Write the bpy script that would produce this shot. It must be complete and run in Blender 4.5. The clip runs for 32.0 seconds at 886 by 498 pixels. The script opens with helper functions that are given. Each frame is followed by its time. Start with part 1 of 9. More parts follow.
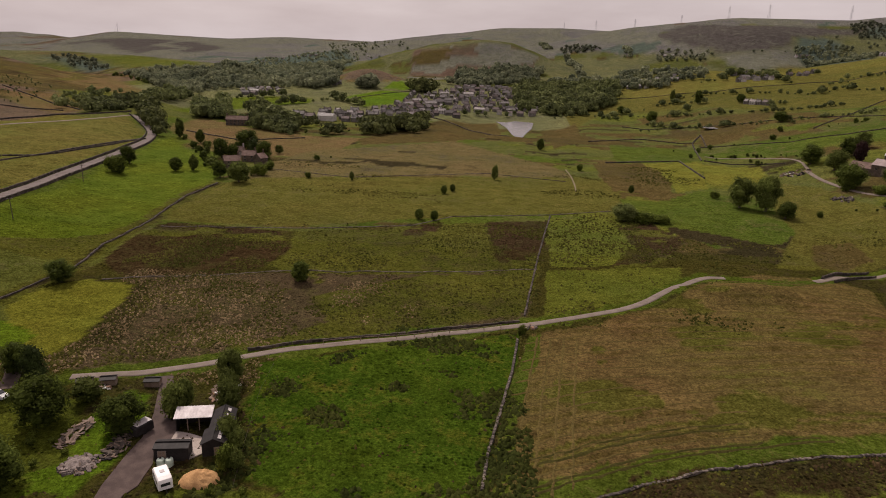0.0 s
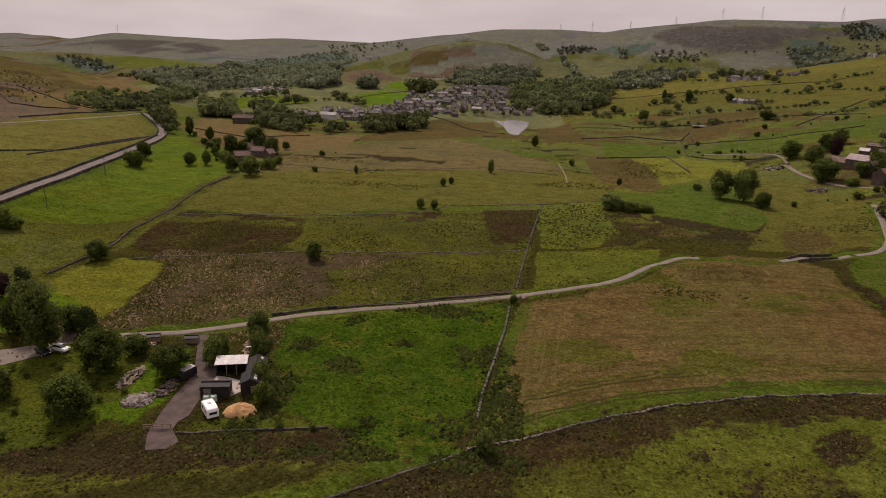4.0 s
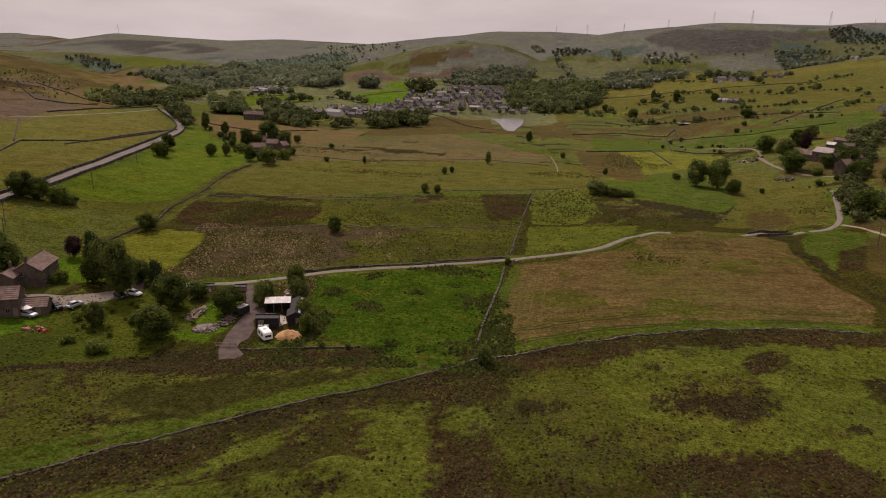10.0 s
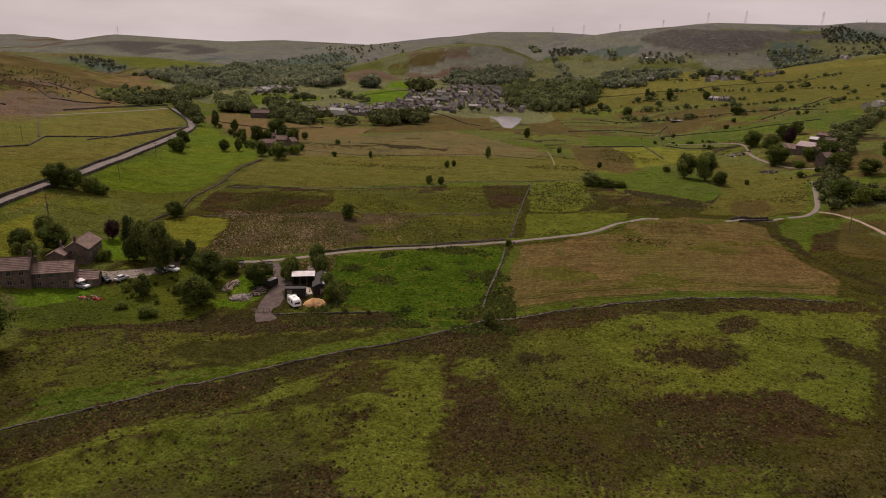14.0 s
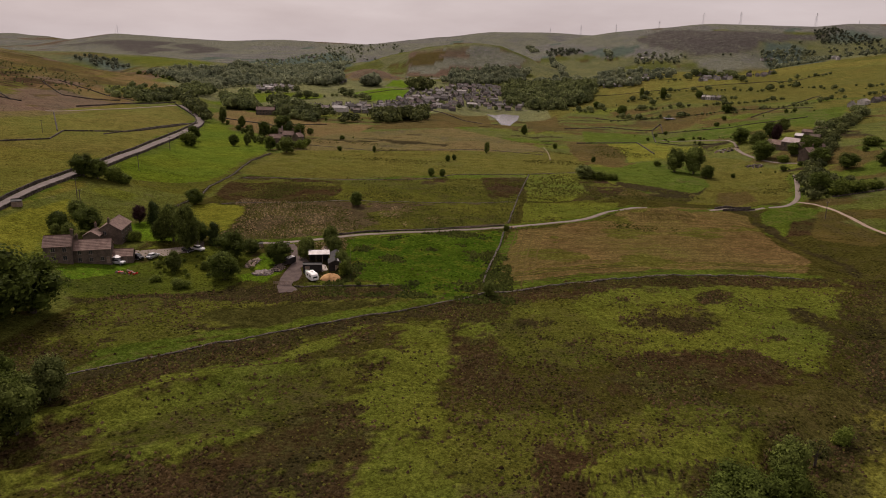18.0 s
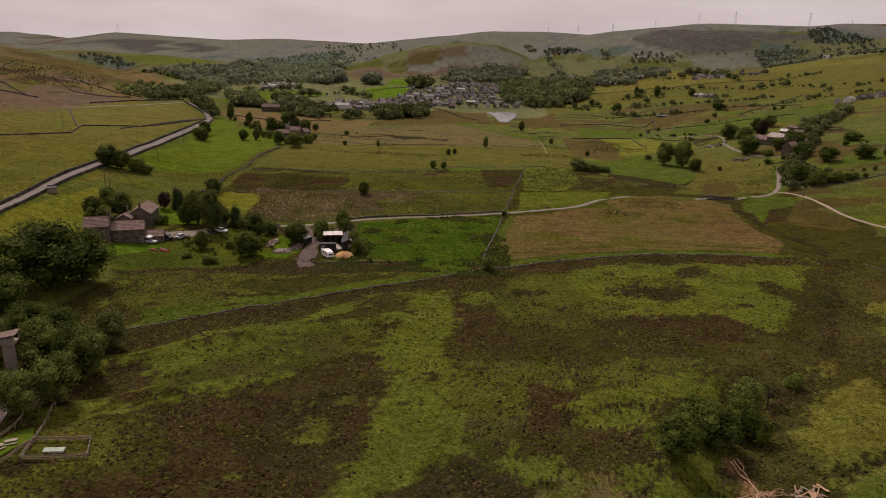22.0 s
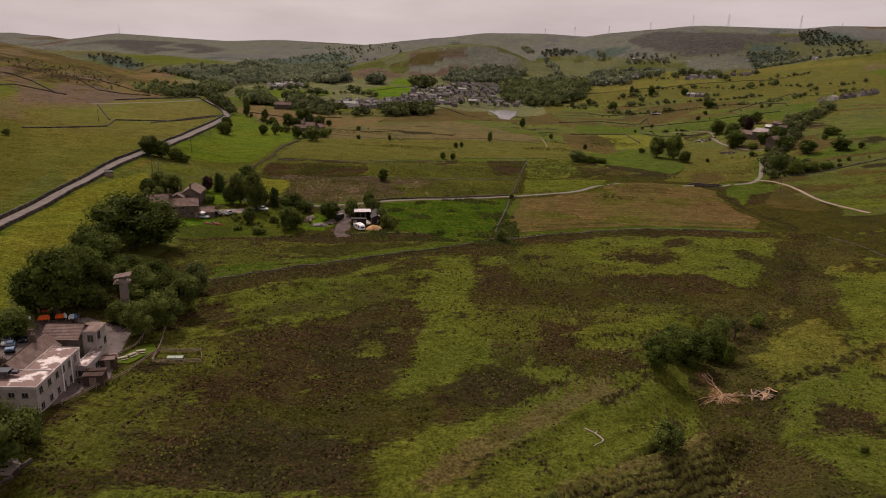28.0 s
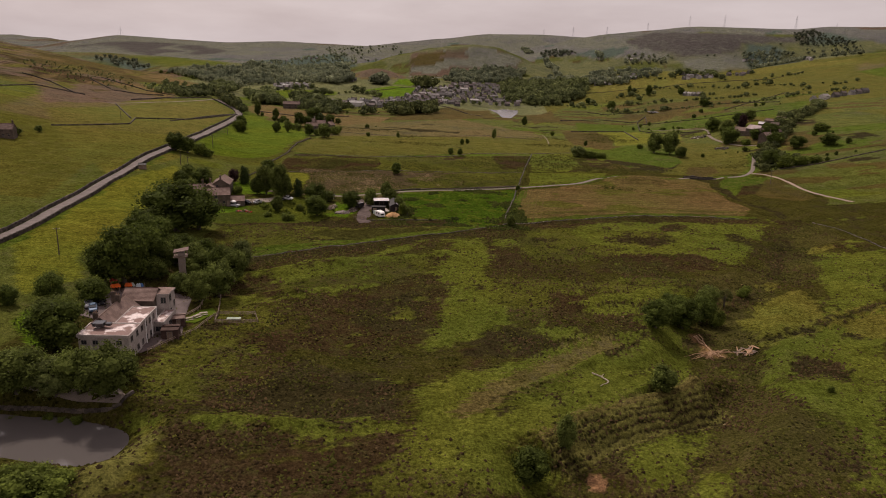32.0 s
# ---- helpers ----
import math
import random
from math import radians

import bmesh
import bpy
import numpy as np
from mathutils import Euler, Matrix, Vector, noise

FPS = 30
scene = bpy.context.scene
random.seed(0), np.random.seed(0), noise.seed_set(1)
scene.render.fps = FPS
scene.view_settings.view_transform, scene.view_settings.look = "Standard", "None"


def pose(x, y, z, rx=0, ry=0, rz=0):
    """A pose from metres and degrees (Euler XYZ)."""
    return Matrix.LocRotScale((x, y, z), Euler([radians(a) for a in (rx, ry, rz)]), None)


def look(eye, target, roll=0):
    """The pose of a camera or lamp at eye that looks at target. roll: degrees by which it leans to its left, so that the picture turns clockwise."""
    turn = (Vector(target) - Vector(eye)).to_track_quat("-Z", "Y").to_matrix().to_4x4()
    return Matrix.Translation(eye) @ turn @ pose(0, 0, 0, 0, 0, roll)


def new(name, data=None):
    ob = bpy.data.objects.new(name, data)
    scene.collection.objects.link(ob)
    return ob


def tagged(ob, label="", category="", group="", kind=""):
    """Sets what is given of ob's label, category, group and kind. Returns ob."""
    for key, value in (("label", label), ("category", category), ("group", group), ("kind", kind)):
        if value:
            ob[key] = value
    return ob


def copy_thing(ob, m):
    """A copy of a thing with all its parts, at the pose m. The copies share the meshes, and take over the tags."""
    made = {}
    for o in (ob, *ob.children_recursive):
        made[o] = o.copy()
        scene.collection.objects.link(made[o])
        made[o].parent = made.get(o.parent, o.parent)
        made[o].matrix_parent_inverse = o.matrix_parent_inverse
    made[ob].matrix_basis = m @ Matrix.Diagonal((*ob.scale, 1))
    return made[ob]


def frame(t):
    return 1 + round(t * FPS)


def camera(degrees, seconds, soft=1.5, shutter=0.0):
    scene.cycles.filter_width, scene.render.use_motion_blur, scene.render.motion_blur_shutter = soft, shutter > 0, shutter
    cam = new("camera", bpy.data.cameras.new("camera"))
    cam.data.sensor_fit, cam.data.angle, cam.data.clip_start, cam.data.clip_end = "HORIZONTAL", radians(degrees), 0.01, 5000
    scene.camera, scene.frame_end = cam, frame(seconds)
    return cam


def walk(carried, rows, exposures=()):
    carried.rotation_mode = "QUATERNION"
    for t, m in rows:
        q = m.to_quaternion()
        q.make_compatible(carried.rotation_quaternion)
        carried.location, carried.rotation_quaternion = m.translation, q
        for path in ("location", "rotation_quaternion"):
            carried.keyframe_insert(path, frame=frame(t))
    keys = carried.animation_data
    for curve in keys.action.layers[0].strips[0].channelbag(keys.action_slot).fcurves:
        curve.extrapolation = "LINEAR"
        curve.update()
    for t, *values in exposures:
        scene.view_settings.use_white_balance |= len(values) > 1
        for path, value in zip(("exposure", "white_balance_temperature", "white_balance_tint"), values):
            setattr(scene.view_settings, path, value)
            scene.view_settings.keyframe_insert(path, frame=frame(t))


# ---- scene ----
cam = camera(66.8, 32.0, soft=1.0)
PATH = [
    (0, (2.593, 4.673, 68.583), (2.449, 6.579, 67.997), 1.9),
    (3, (3.654, -11.68, 68.773), (3.513, -9.772, 68.189), 1.9),
    (6, (3.972, -28.564, 68.532), (3.838, -26.655, 67.95), 1.9),
    (9, (3.966, -45.968, 68.179), (3.837, -44.058, 67.6), 2.1),
    (13, (2.821, -68.31, 68.011), (2.699, -66.399, 67.434), 2.0),
    (17, (1.884, -88.03, 67.45), (1.769, -86.118, 66.873), 2.1),
    (19, (1.937, -98.022, 67.276), (1.826, -96.11, 66.7), 2.2),
    (23, (1.29, -119.808, 67.048), (1.184, -117.896, 66.469), 2.2),
    (25, (-0.132, -131.023, 66.75), (-0.234, -129.111, 66.173), 2.2),
    (28, (-3.973, -147.981, 66.15), (-4.07, -146.067, 65.576), 2.3),
    (32, (-8.893, -169.875, 65.735), (-8.985, -167.96, 65.164), 2.2),
]
walk(cam, [(t, look(eye, target, roll)) for t, eye, target, roll in PATH], [(0, 0.0, 6900, 17), (32, 0.0, 6900, 17)])

# ---------------------------------------------------------------- daylight: thin bright cloud with the sun behind it, ahead and to the west
SUN_HIGH, SUN_TURN = 50.0, 32.0
world = bpy.data.worlds.new("daylight")
scene.world = world
world.use_nodes = True
wt = world.node_tree
for n in list(wt.nodes):
    wt.nodes.remove(n)
wo, wb = wt.nodes.new("ShaderNodeOutputWorld"), wt.nodes.new("ShaderNodeBackground")
sky = wt.nodes.new("ShaderNodeTexSky")
sky.sky_type, sky.sun_disc = "NISHITA", False
sky.sun_elevation, sky.sun_rotation = radians(SUN_HIGH), radians(-SUN_TURN)
sky.air_density, sky.dust_density = 1.4, 3.0
wc = wt.nodes.new("ShaderNodeTexCoord")
wm = wt.nodes.new("ShaderNodeMapping")
wm.inputs["Scale"].default_value = (1.8, 1.8, 8.0)
cn = wt.nodes.new("ShaderNodeTexNoise")
cn.inputs["Scale"].default_value, cn.inputs["Detail"].default_value, cn.inputs["Roughness"].default_value = 2.2, 7.0, 0.55
cr = wt.nodes.new("ShaderNodeValToRGB")
cr.color_ramp.elements[0].position, cr.color_ramp.elements[0].color = 0.3, (7.5, 6.7, 6.95, 1)
cr.color_ramp.elements[1].position, cr.color_ramp.elements[1].color = 0.72, (9.6, 8.85, 9.1, 1)
mx = wt.nodes.new("ShaderNodeMixRGB")
mx.inputs["Fac"].default_value = 0.88
wt.links.new(wc.outputs["Generated"], wm.inputs["Vector"])
wt.links.new(wm.outputs["Vector"], cn.inputs["Vector"])
wt.links.new(cn.outputs["Fac"], cr.inputs["Fac"])
wt.links.new(sky.outputs["Color"], mx.inputs["Color1"])
wt.links.new(cr.outputs["Color"], mx.inputs["Color2"])
# the cloud glows round the sun
SUN_WAY = (-math.sin(radians(SUN_TURN)) * math.cos(radians(SUN_HIGH)), math.cos(radians(SUN_TURN)) * math.cos(radians(SUN_HIGH)), math.sin(radians(SUN_HIGH)))
dp, pw, ma = wt.nodes.new("ShaderNodeVectorMath"), wt.nodes.new("ShaderNodeMath"), wt.nodes.new("ShaderNodeMath")
dp.operation, pw.operation, ma.operation = "DOT_PRODUCT", "POWER", "MULTIPLY_ADD"
dp.inputs[1].default_value = SUN_WAY
mz = wt.nodes.new("ShaderNodeMath")
mz.operation = "MAXIMUM"
mz.inputs[1].default_value = 0.0
wt.links.new(wc.outputs["Generated"], dp.inputs[0])
wt.links.new(dp.outputs["Value"], mz.inputs[0])
wt.links.new(mz.outputs["Value"], pw.inputs[0])
pw.inputs[1].default_value = 14.0
wt.links.new(pw.outputs["Value"], ma.inputs[0])
ma.inputs[1].default_value, ma.inputs[2].default_value = 2.2, 1.0
gl = wt.nodes.new("ShaderNodeVectorMath")
gl.operation = "SCALE"
wt.links.new(mx.outputs["Color"], gl.inputs[0])
wt.links.new(ma.outputs["Value"], gl.inputs["Scale"])
wt.links.new(gl.outputs["Vector"], wb.inputs["Color"])
wb.inputs["Strength"].default_value = 0.07
wt.links.new(wb.outputs["Background"], wo.inputs["Surface"])
sun = new("sun", bpy.data.lights.new("sun", "SUN"))
sun.data.energy, sun.data.angle, sun.data.color = 3.05, radians(1.5), (1.0, 0.93, 0.84)
sun.matrix_world = look((0, 0, 0), (math.sin(radians(SUN_TURN)) * math.cos(radians(SUN_HIGH)), -math.cos(radians(SUN_TURN)) * math.cos(radians(SUN_HIGH)),
                                    -math.sin(radians(SUN_HIGH)))) @ Matrix.Identity(4)
scene.view_settings.exposure = 0.0

# ---------------------------------------------------------------- the lie of the land
def step(a, b, v):
    k = np.clip((v - a) / (b - a), 0.0, 1.0)
    return k * k * (3.0 - 2.0 * k)


def bump(X, Y, cx, cy, rx, ry, turn, high):
    c, s = math.cos(math.radians(turn)), math.sin(math.radians(turn))
    u, v = (X - cx) * c + (Y - cy) * s, -(X - cx) * s + (Y - cy) * c
    return high * np.exp(-(u / rx) ** 2 - (v / ry) ** 2)


def from_line(X, Y, line):
    """Distance to a polyline, and how far along it (0 to 1) the foot lies."""
    best, along = np.full(np.shape(X), 1e9), np.zeros(np.shape(X))
    n = len(line) - 1
    for k in range(n):
        (ax, ay), (bx, by) = line[k], line[k + 1]
        dx, dy = bx - ax, by - ay
        u = np.clip(((X - ax) * dx + (Y - ay) * dy) / (dx * dx + dy * dy), 0, 1)
        d = np.hypot(X - ax - u * dx, Y - ay - u * dy)
        near = d < best
        best = np.where(near, d, best)
        along = np.where(near, (k + u) / n, along)
    return best, along


def waves(X, Y, scale, k):
    """Soft random relief between about -1 and 1."""
    x, y = X / scale, Y / scale
    return (np.sin(1.7 * x + 0.6 * y + k) + np.sin(-0.8 * x + 1.9 * y + 2.3 * k) * 0.8
            + np.sin(2.9 * x - 1.3 * y + 0.7 * k) * 0.5 + np.sin(1.1 * x + 3.3 * y + 1.9 * k) * 0.4) / 2.7


def rough_noise(X, Y, scale, seed, octaves=4):
    """Value noise summed over octaves, about -1 to 1."""
    X, Y = np.asarray(X, float), np.asarray(Y, float)
    out, amp, tot = np.zeros(X.shape), 1.0, 0.0
    for o in range(octaves):
        x, y = X / scale + 37.7 * seed, Y / scale - 11.3 * seed
        ix, iy = np.floor(x).astype(np.int64), np.floor(y).astype(np.int64)
        fx, fy = x - ix, y - iy
        fx, fy = fx * fx * (3 - 2 * fx), fy * fy * (3 - 2 * fy)

        def h(a, b):
            n = (a * 374761393 + b * 668265263 + (seed * 7 + o) * 974711) & 0x7FFFFFFF
            n = ((n ^ (n >> 13)) * 1274126177) & 0x7FFFFFFF
            return ((n ^ (n >> 16)) & 0xFFFF) / 32767.5 - 1
        out += amp * ((h(ix, iy) * (1 - fx) + h(ix + 1, iy) * fx) * (1 - fy) + (h(ix, iy + 1) * (1 - fx) + h(ix + 1, iy + 1) * fx) * fy)
        tot += amp
        amp *= 0.55
        scale *= 0.5
    return out / tot * 1.6


GULLY = [(-10, -170), (2, -110), (14, -76), (24, -62), (36, -48), (47, -28), (53, -8), (60, 8), (72, 20), (88, 42), (104, 72), (120, 104), (128, 135), (122, 160), (120, 200),
         (124, 232), (112, 262), (100, 300), (80, 340), (50, 400), (34, 480), (30, 545)]
BANK_CREST = [(2, -66), (8, -60), (11.5, -56.5), (18, -51.5), (24, -48), (31, -45), (37, -42), (42, -37)]
BALKS = [([(-78, 2), (-63, 16), (-49, 29), (-32, 37), (-18, 44)], 1.5, 3.2), ([(-76, -14), (-60, -2.5), (-42, 5.5)], 0.8, 1.8), ([(-54, -68), (-40, -65), (-22, -62)], 0.8, 1.6),
         ([(0.5, -48.5), (12.6, -38), (27, -22.5)], 0.7, 1.2), ([(6, -55), (20, -42), (36, -28)], 0.6, 1.5), ([(61, -15), (75, -6), (87, -1), (100, 9)], -0.9, 1.0), ([(20, 3), (38, 14), (62, 28)], 0.9, 3.0)]
# crests of the hills, as points x, y, z, and how far each one's foot lies from its crest
CRESTS = [
    ([(-3074, 3582, 25), (-2852, 3818, 50), (-2795, 3859, 56), (-2726, 3907, 44), (-2653, 3955, 44), (-2592, 3994, 27), (-2438, 4088, 4)], 1100),
    ([(-1801, 2419, -12), (-1770, 2561, 10), (-1702, 2664, 40), (-1589, 2788, 73), (-1469, 2795, 68), (-1358, 2793, 63), (-1113, 2789, 58), (-864, 2769, 71), (-684, 2714, 68), (-519, 2699, 65), (-333, 2676, 59)], 1250),
    ([(-575, 2534, 42), (-433, 2460, 65), (-344, 2423, 74), (-268, 2382, 88), (-167, 2341, 100), (10, 2297, 121), (186, 2239, 124), (343, 2171, 118), (486, 2094, 108)], 850),
    ([(18, 1546, 40), (86, 1614, 62), (164, 1659, 85), (238, 1681, 107), (310, 1680, 119), (414, 1659, 130), (504, 1646, 141), (531, 1643, 144), (618, 1630, 143), (697, 1622, 143), (757, 1618, 143), (822, 1610, 153), (919, 1618, 155), (1110, 1561, 159), (1527, 1340, 150), (2600, 700, 120)], 700),
    ([(-1017, 1195, 32), (-870, 1190, 30), (-759, 1166, 34), (-630, 1124, 33), (-528, 1084, 31), (-467, 1045, 29), (-421, 998, 15)], 240),
    ([(-213, 1381, 34), (-174, 1356, 54), (-125, 1341, 67), (-78, 1334, 73), (-32, 1326, 77), (14, 1316, 74), (43, 1296, 62), (82, 1274, 42)], 260)]
CREST_WEST = ([-0.75, -0.583, -0.53, -0.45, -0.41, -0.36], [1250, 1125, 1060, 1130, 1010, 930])
POND = (-88, -76.3, 22.5, 7.4)


def land(X, Y):
    X, Y = np.asarray(X, float), np.asarray(Y, float)
    Z = -4.5 * step(230, 420, Y) * step(-140, -40, X) * (1 - step(150, 220, X)) + 0.5 * waves(X, Y, 24, 1.0) 
    Z += 0.018 * np.clip(-Y - 20, 0, 400) * step(-20, -60, X)
    Z += 1.6 * step(20, 75, -X) * (1 - step(40, 85, Y)) - bump(X, Y, 0, 86, 45, 26, 25, 1.4) - bump(X, Y, 106, 216, 26, 13, 30, 2.6) + bump(X, Y, 80, 199, 22, 8, 12, 4.4) - bump(X, Y, 92, 214, 22, 9, 10, 3.2)
    # the slope west of the road, and its crest
    u = -X - 172 - (Y - 184) * 0.307 - 40 * step(500, 900, Y)
    w = np.clip(u, 0, 330)
    rise = 9.0 * step(-42, 14, u) + 0.045 * np.clip(u, 0, 80) + 0.17 * np.clip(w - 80, 0, 250)
    over = np.hypot(X, Y + 103) - np.interp(np.arctan2(X, Y + 103), CREST_WEST[0], CREST_WEST[1])
    Z += rise * (1 - step(-25, 190, over)) * (0.6 + 0.4 * step(0, 200, Y))
    # the slope east of the stream
    v = X - 140 + 0.10 * (Y - 300)
    east = 0.17 * np.clip(v, 0, 120) + 0.11 * np.clip(v - 120, 0, 360)
    Z += east * step(60, 260, Y) * (1 - 0.6 * step(950, 1350, Y)) + 0.05 * np.clip(X - 95, 0, 300) * (1 - step(60, 260, Y))
    Z += 0.115 * np.clip(X - 395, 0, 500) * step(600, 850, Y) * (1 - step(1150, 1450, Y))
    # the rise under the village and the knolls behind it
    Z += 16 * step(640, 950, Y) * step(-420, -180, X) * (1 - step(250, 420, X))
    Z += bump(X, Y, -182, 955, 40, 42, 0, 15)
    # the hills
    for line, foot in CRESTS:
        parts = []
        for (ax, ay, az), (bx, by, bz) in zip(line, line[1:]):
            u = np.clip(((X - ax) * (bx - ax) + (Y - ay) * (by - ay)) / ((bx - ax) ** 2 + (by - ay) ** 2), 0, 1)
            parts.append((np.hypot(X - ax - u * (bx - ax), Y - ay - u * (by - ay)), az + u * (bz - az)))
        d = np.min([q[0] for q in parts], axis=0)
        w = [np.exp(-(q[0] - d) / (0.05 * foot)) for q in parts]
        top = sum(k * q[1] for k, q in zip(w, parts)) / sum(w)
        d = d + 0.1 * foot * waves(X, Y, max(foot * 0.22, 130), 1.0) * step(0.05, 0.3, d / foot)
        ridge = top * (1 - step(0, 1, np.clip(d / foot, 0, 1)) ** 0.8)
        k = np.clip(ridge, 0.1, 12)
        h = np.clip(0.5 + 0.5 * (ridge - Z) / k, 0, 1)
        Z = Z * (1 - h) + ridge * h + 0.6 * k * h * (1 - h)
    Z += 2.5 * waves(X, Y, 130, 2.0) * step(700, 1300, np.hypot(X, Y)) * (1 - step(1000, 1500, Y))
    # the stream's cut
    d, a = from_line(X, Y, GULLY)
    deep = np.interp(a, [0, 0.1, 0.29, 0.36, 0.42, 0.5, 0.62, 0.75, 1], [4.0, 4.6, 4.4, 3.0, 1.5, 1.1, 1.6, 1.6, 0.8])
    wide = np.interp(a, [0, 0.1, 0.3, 0.42, 1], [6, 8, 5, 1, 0.6])
    q = d + 2.0 * waves(X, Y, 9, 3.0)
    cut = 1 - step(wide, wide + 11.0, q)
    Z -= deep * cut
    # the steep western bank of the cut, stepped by sheep-trods, and a knoll left standing below it
    d, a = from_line(X, Y, BANK_CREST)
    side = np.where(Y + 57 - 0.82 * (X - 11) < 0, d, -d)
    shelf = 0.2 - 5.2 * step(-0.5, 9.0, side) + 0.11 * np.sin(side * 5.2 + 3.4 * waves(X, Y, 4.5, 1.0) + 1.6 * waves(X, Y, 1.5, 2.0)) * step(0.5, 2, side) - 9 * step(9.5, 16, d) - 8 * step(0.9, 1.0, a) - 8 * (1 - step(0, 0.05, a))
    Z = np.maximum(Z, shelf)
    Z += bump(X, Y, 41.5, -37, 6.5, 3.6, 40, 3.4) + bump(X, Y, 47, -32, 5, 3, 30, 1.6)
    # low grassy balks across the moor
    for line, high, wide in BALKS:
        d, a = from_line(X, Y, line)
        Z += high * np.exp(-(d / wide) ** 2)
    near = (1 - step(110, 150, Y)) * step(-100, -60, X) * (1 - step(120, 170, X))
    Z += near * (0.35 * rough_noise(X, Y, 26, 91, 3) + 0.22 * rough_noise(X, Y * 1.5, 8, 92, 2))
    # the reservoir's hollow
    w = np.hypot((X - 18.9) / 40, (Y - 635.3) / 62) + 0.06 * waves(X, Y, 14, 2.0)
    Z = Z + (-4.6 - Z) * (1 - step(1.0, 1.7, w))
    # pond basin with its bank
    q = (np.abs((X - POND[0]) / POND[2]) ** 3 + np.abs((Y - POND[1] + 0.5 * waves(X, Y, 5, 2.0)) / POND[3]) ** 3) ** (1 / 3)
    Z = Z + (1.5 - Z) * (1 - step(1.1, 1.6, q)) - 2.2 * (1 - step(0.9, 1.12, q))
    Z += bump(X, Y, -61, -85, 3.2, 15, -12, 1.6)
    return Z


def hz(x, y):
    return float(land(np.array([x]), np.array([y]))[0])

# ---------------------------------------------------------------- lines of the plan
MAIN_ROAD = [(-275.1, 502.8), (-245.7, 468), (-228.7, 441.8), (-215.7, 398.4), (-184.8, 238.7), (-177.9, 188.8), (-170.4, 136.7), (-159.9, 80.3), (-152.5, 43.7), (-146.4, 10.1), (-146, -40), (-150, -120), (-170, -220)]
LANE_LINE = [(-82.9, 123.3), (-70.9, 126.9), (-63.9, 130.4), (-57.7, 133.4), (-50.5, 138.1), (-41.5, 142.7), (-26.9, 148.5), (-8.7, 156.7), (11.7, 164.8), (24.4, 171.2), (35.6, 177.2), (44.3, 183.8), (56, 197.1), (69.4, 212.9), (95, 211), (107.8, 215.9), (121.1, 226), (135.2, 225.9), (154.3, 237.9), (164, 261.4), (174.9, 290.7), (176, 294.6)]
TRACK_EAST = [(154.6, 238.5), (160.1, 224.3), (162.4, 207.2), (161.7, 181.7), (168.7, 156.5), (170.1, 154.1)]
CURL_DRIVE = [(-92.1, 116.3), (-95.5, 124.3), (-103.5, 132.4), (-101.1, 130.5), (-105.1, 128.6)]
WALL_LONG = [(-100, 8), (-84, 19), (-75.8, 26.5), (-72.7, 28.9), (-60.8, 39.1), (-54.3, 45.2), (-48.2, 50.4), (-40.8, 56.7), (-32.2, 62.5), (-22.9, 68.3), (-16.8, 71.8), (-6.3, 79.5), (1.8, 85.6), (6.6, 87.9), (18.2, 94.6), (29.3, 101.3), (40.8, 106.9), (52.2, 109.8), (67, 113.7), (82.1, 116.9), (93.8, 118.2), (105.7, 117.8)]
WALL_CROSS = [(10.1, 155.4), (8.5, 138.1), (6, 121.2), (3.9, 107.2), (3.2, 96.3)]
WALL_NORTH = [(26.4, 282.6), (21.8, 249.7), (17.7, 217.6), (12.2, 171.2)]
WALL_LONE = [(-109.2, 179), (-97.8, 183.1), (-73.2, 190), (-54, 195.6), (-16.3, 202.4), (17.4, 210.5)]
WALL_MID = [(-120.6, 237), (-90.7, 240.9), (-63.9, 245.4), (-28.7, 256.5), (-14.4, 273.8), (25.8, 284.7), (53.9, 298.1)]
WALL_DIAG = [(-131.6, 315.5), (-133.9, 286.8), (-127.3, 235.2), (-128.2, 214.3), (-122.6, 186.6), (-125.8, 159.8)]
WALL_HILL = [(-226, 295.2), (-221.4, 329.1), (-221.9, 381.6), (-225.9, 421.1)]
WALL_UPPER = [(-315.5, 414.8), (-308.3, 460.7), (-288.7, 498.5), (-283.8, 515.4)]
WALL_BRIGHT = [(151.5, 513), (171.2, 500.7), (198.8, 475.3), (234.4, 476.1), (262.9, 485.3)]
WALL_BRIGHT_LOW = [(137.6, 454), (153.5, 443.3), (177.4, 426.2)]
WALL_FAR_OLIVE = [(-119.4, 358.4), (-72.9, 345.7), (-2.6, 374.5), (39.9, 361.7)]
YARD_EDGE = [(-64.8, 126.4), (-62.5, 126.7), (-56, 113.5), (-55, 112.7), (-51.1, 104), (-53.8, 101.8), (-51.9, 97.4), (-51.4, 91.5), (-52.3, 88.8), (-52.1, 86.2), (-49, 82.2), (-49.9, 79.6), (-53.5, 79), (-55.4, 83.4), (-55.9, 86), (-56.6, 90.8), (-57.5, 98.3), (-57.3, 104.2), (-59.5, 112.5)]
UPPER_ROAD = [(-314, 375), (-294, 416), (-274, 497)]
FARM_TRACK = [(178.6, 400.3), (175.9, 373.7), (179, 337.6), (191.3, 320.6)]
FIELD_TRACK = [(143.9, 475.3), (169.3, 450.7), (186.8, 431), (180.6, 402.2)]
YARD_WALL = [(-50.9, 84.9), (-40.3, 87), (-30.4, 89.1), (-24.3, 90.2)]
YARD_GATE = [(-56.7, 84.8), (-52.4, 86.3)]
YARD_WIRE = [(-23.5, 89.7), (-21.1, 86.2), (-18.6, 82.7)]
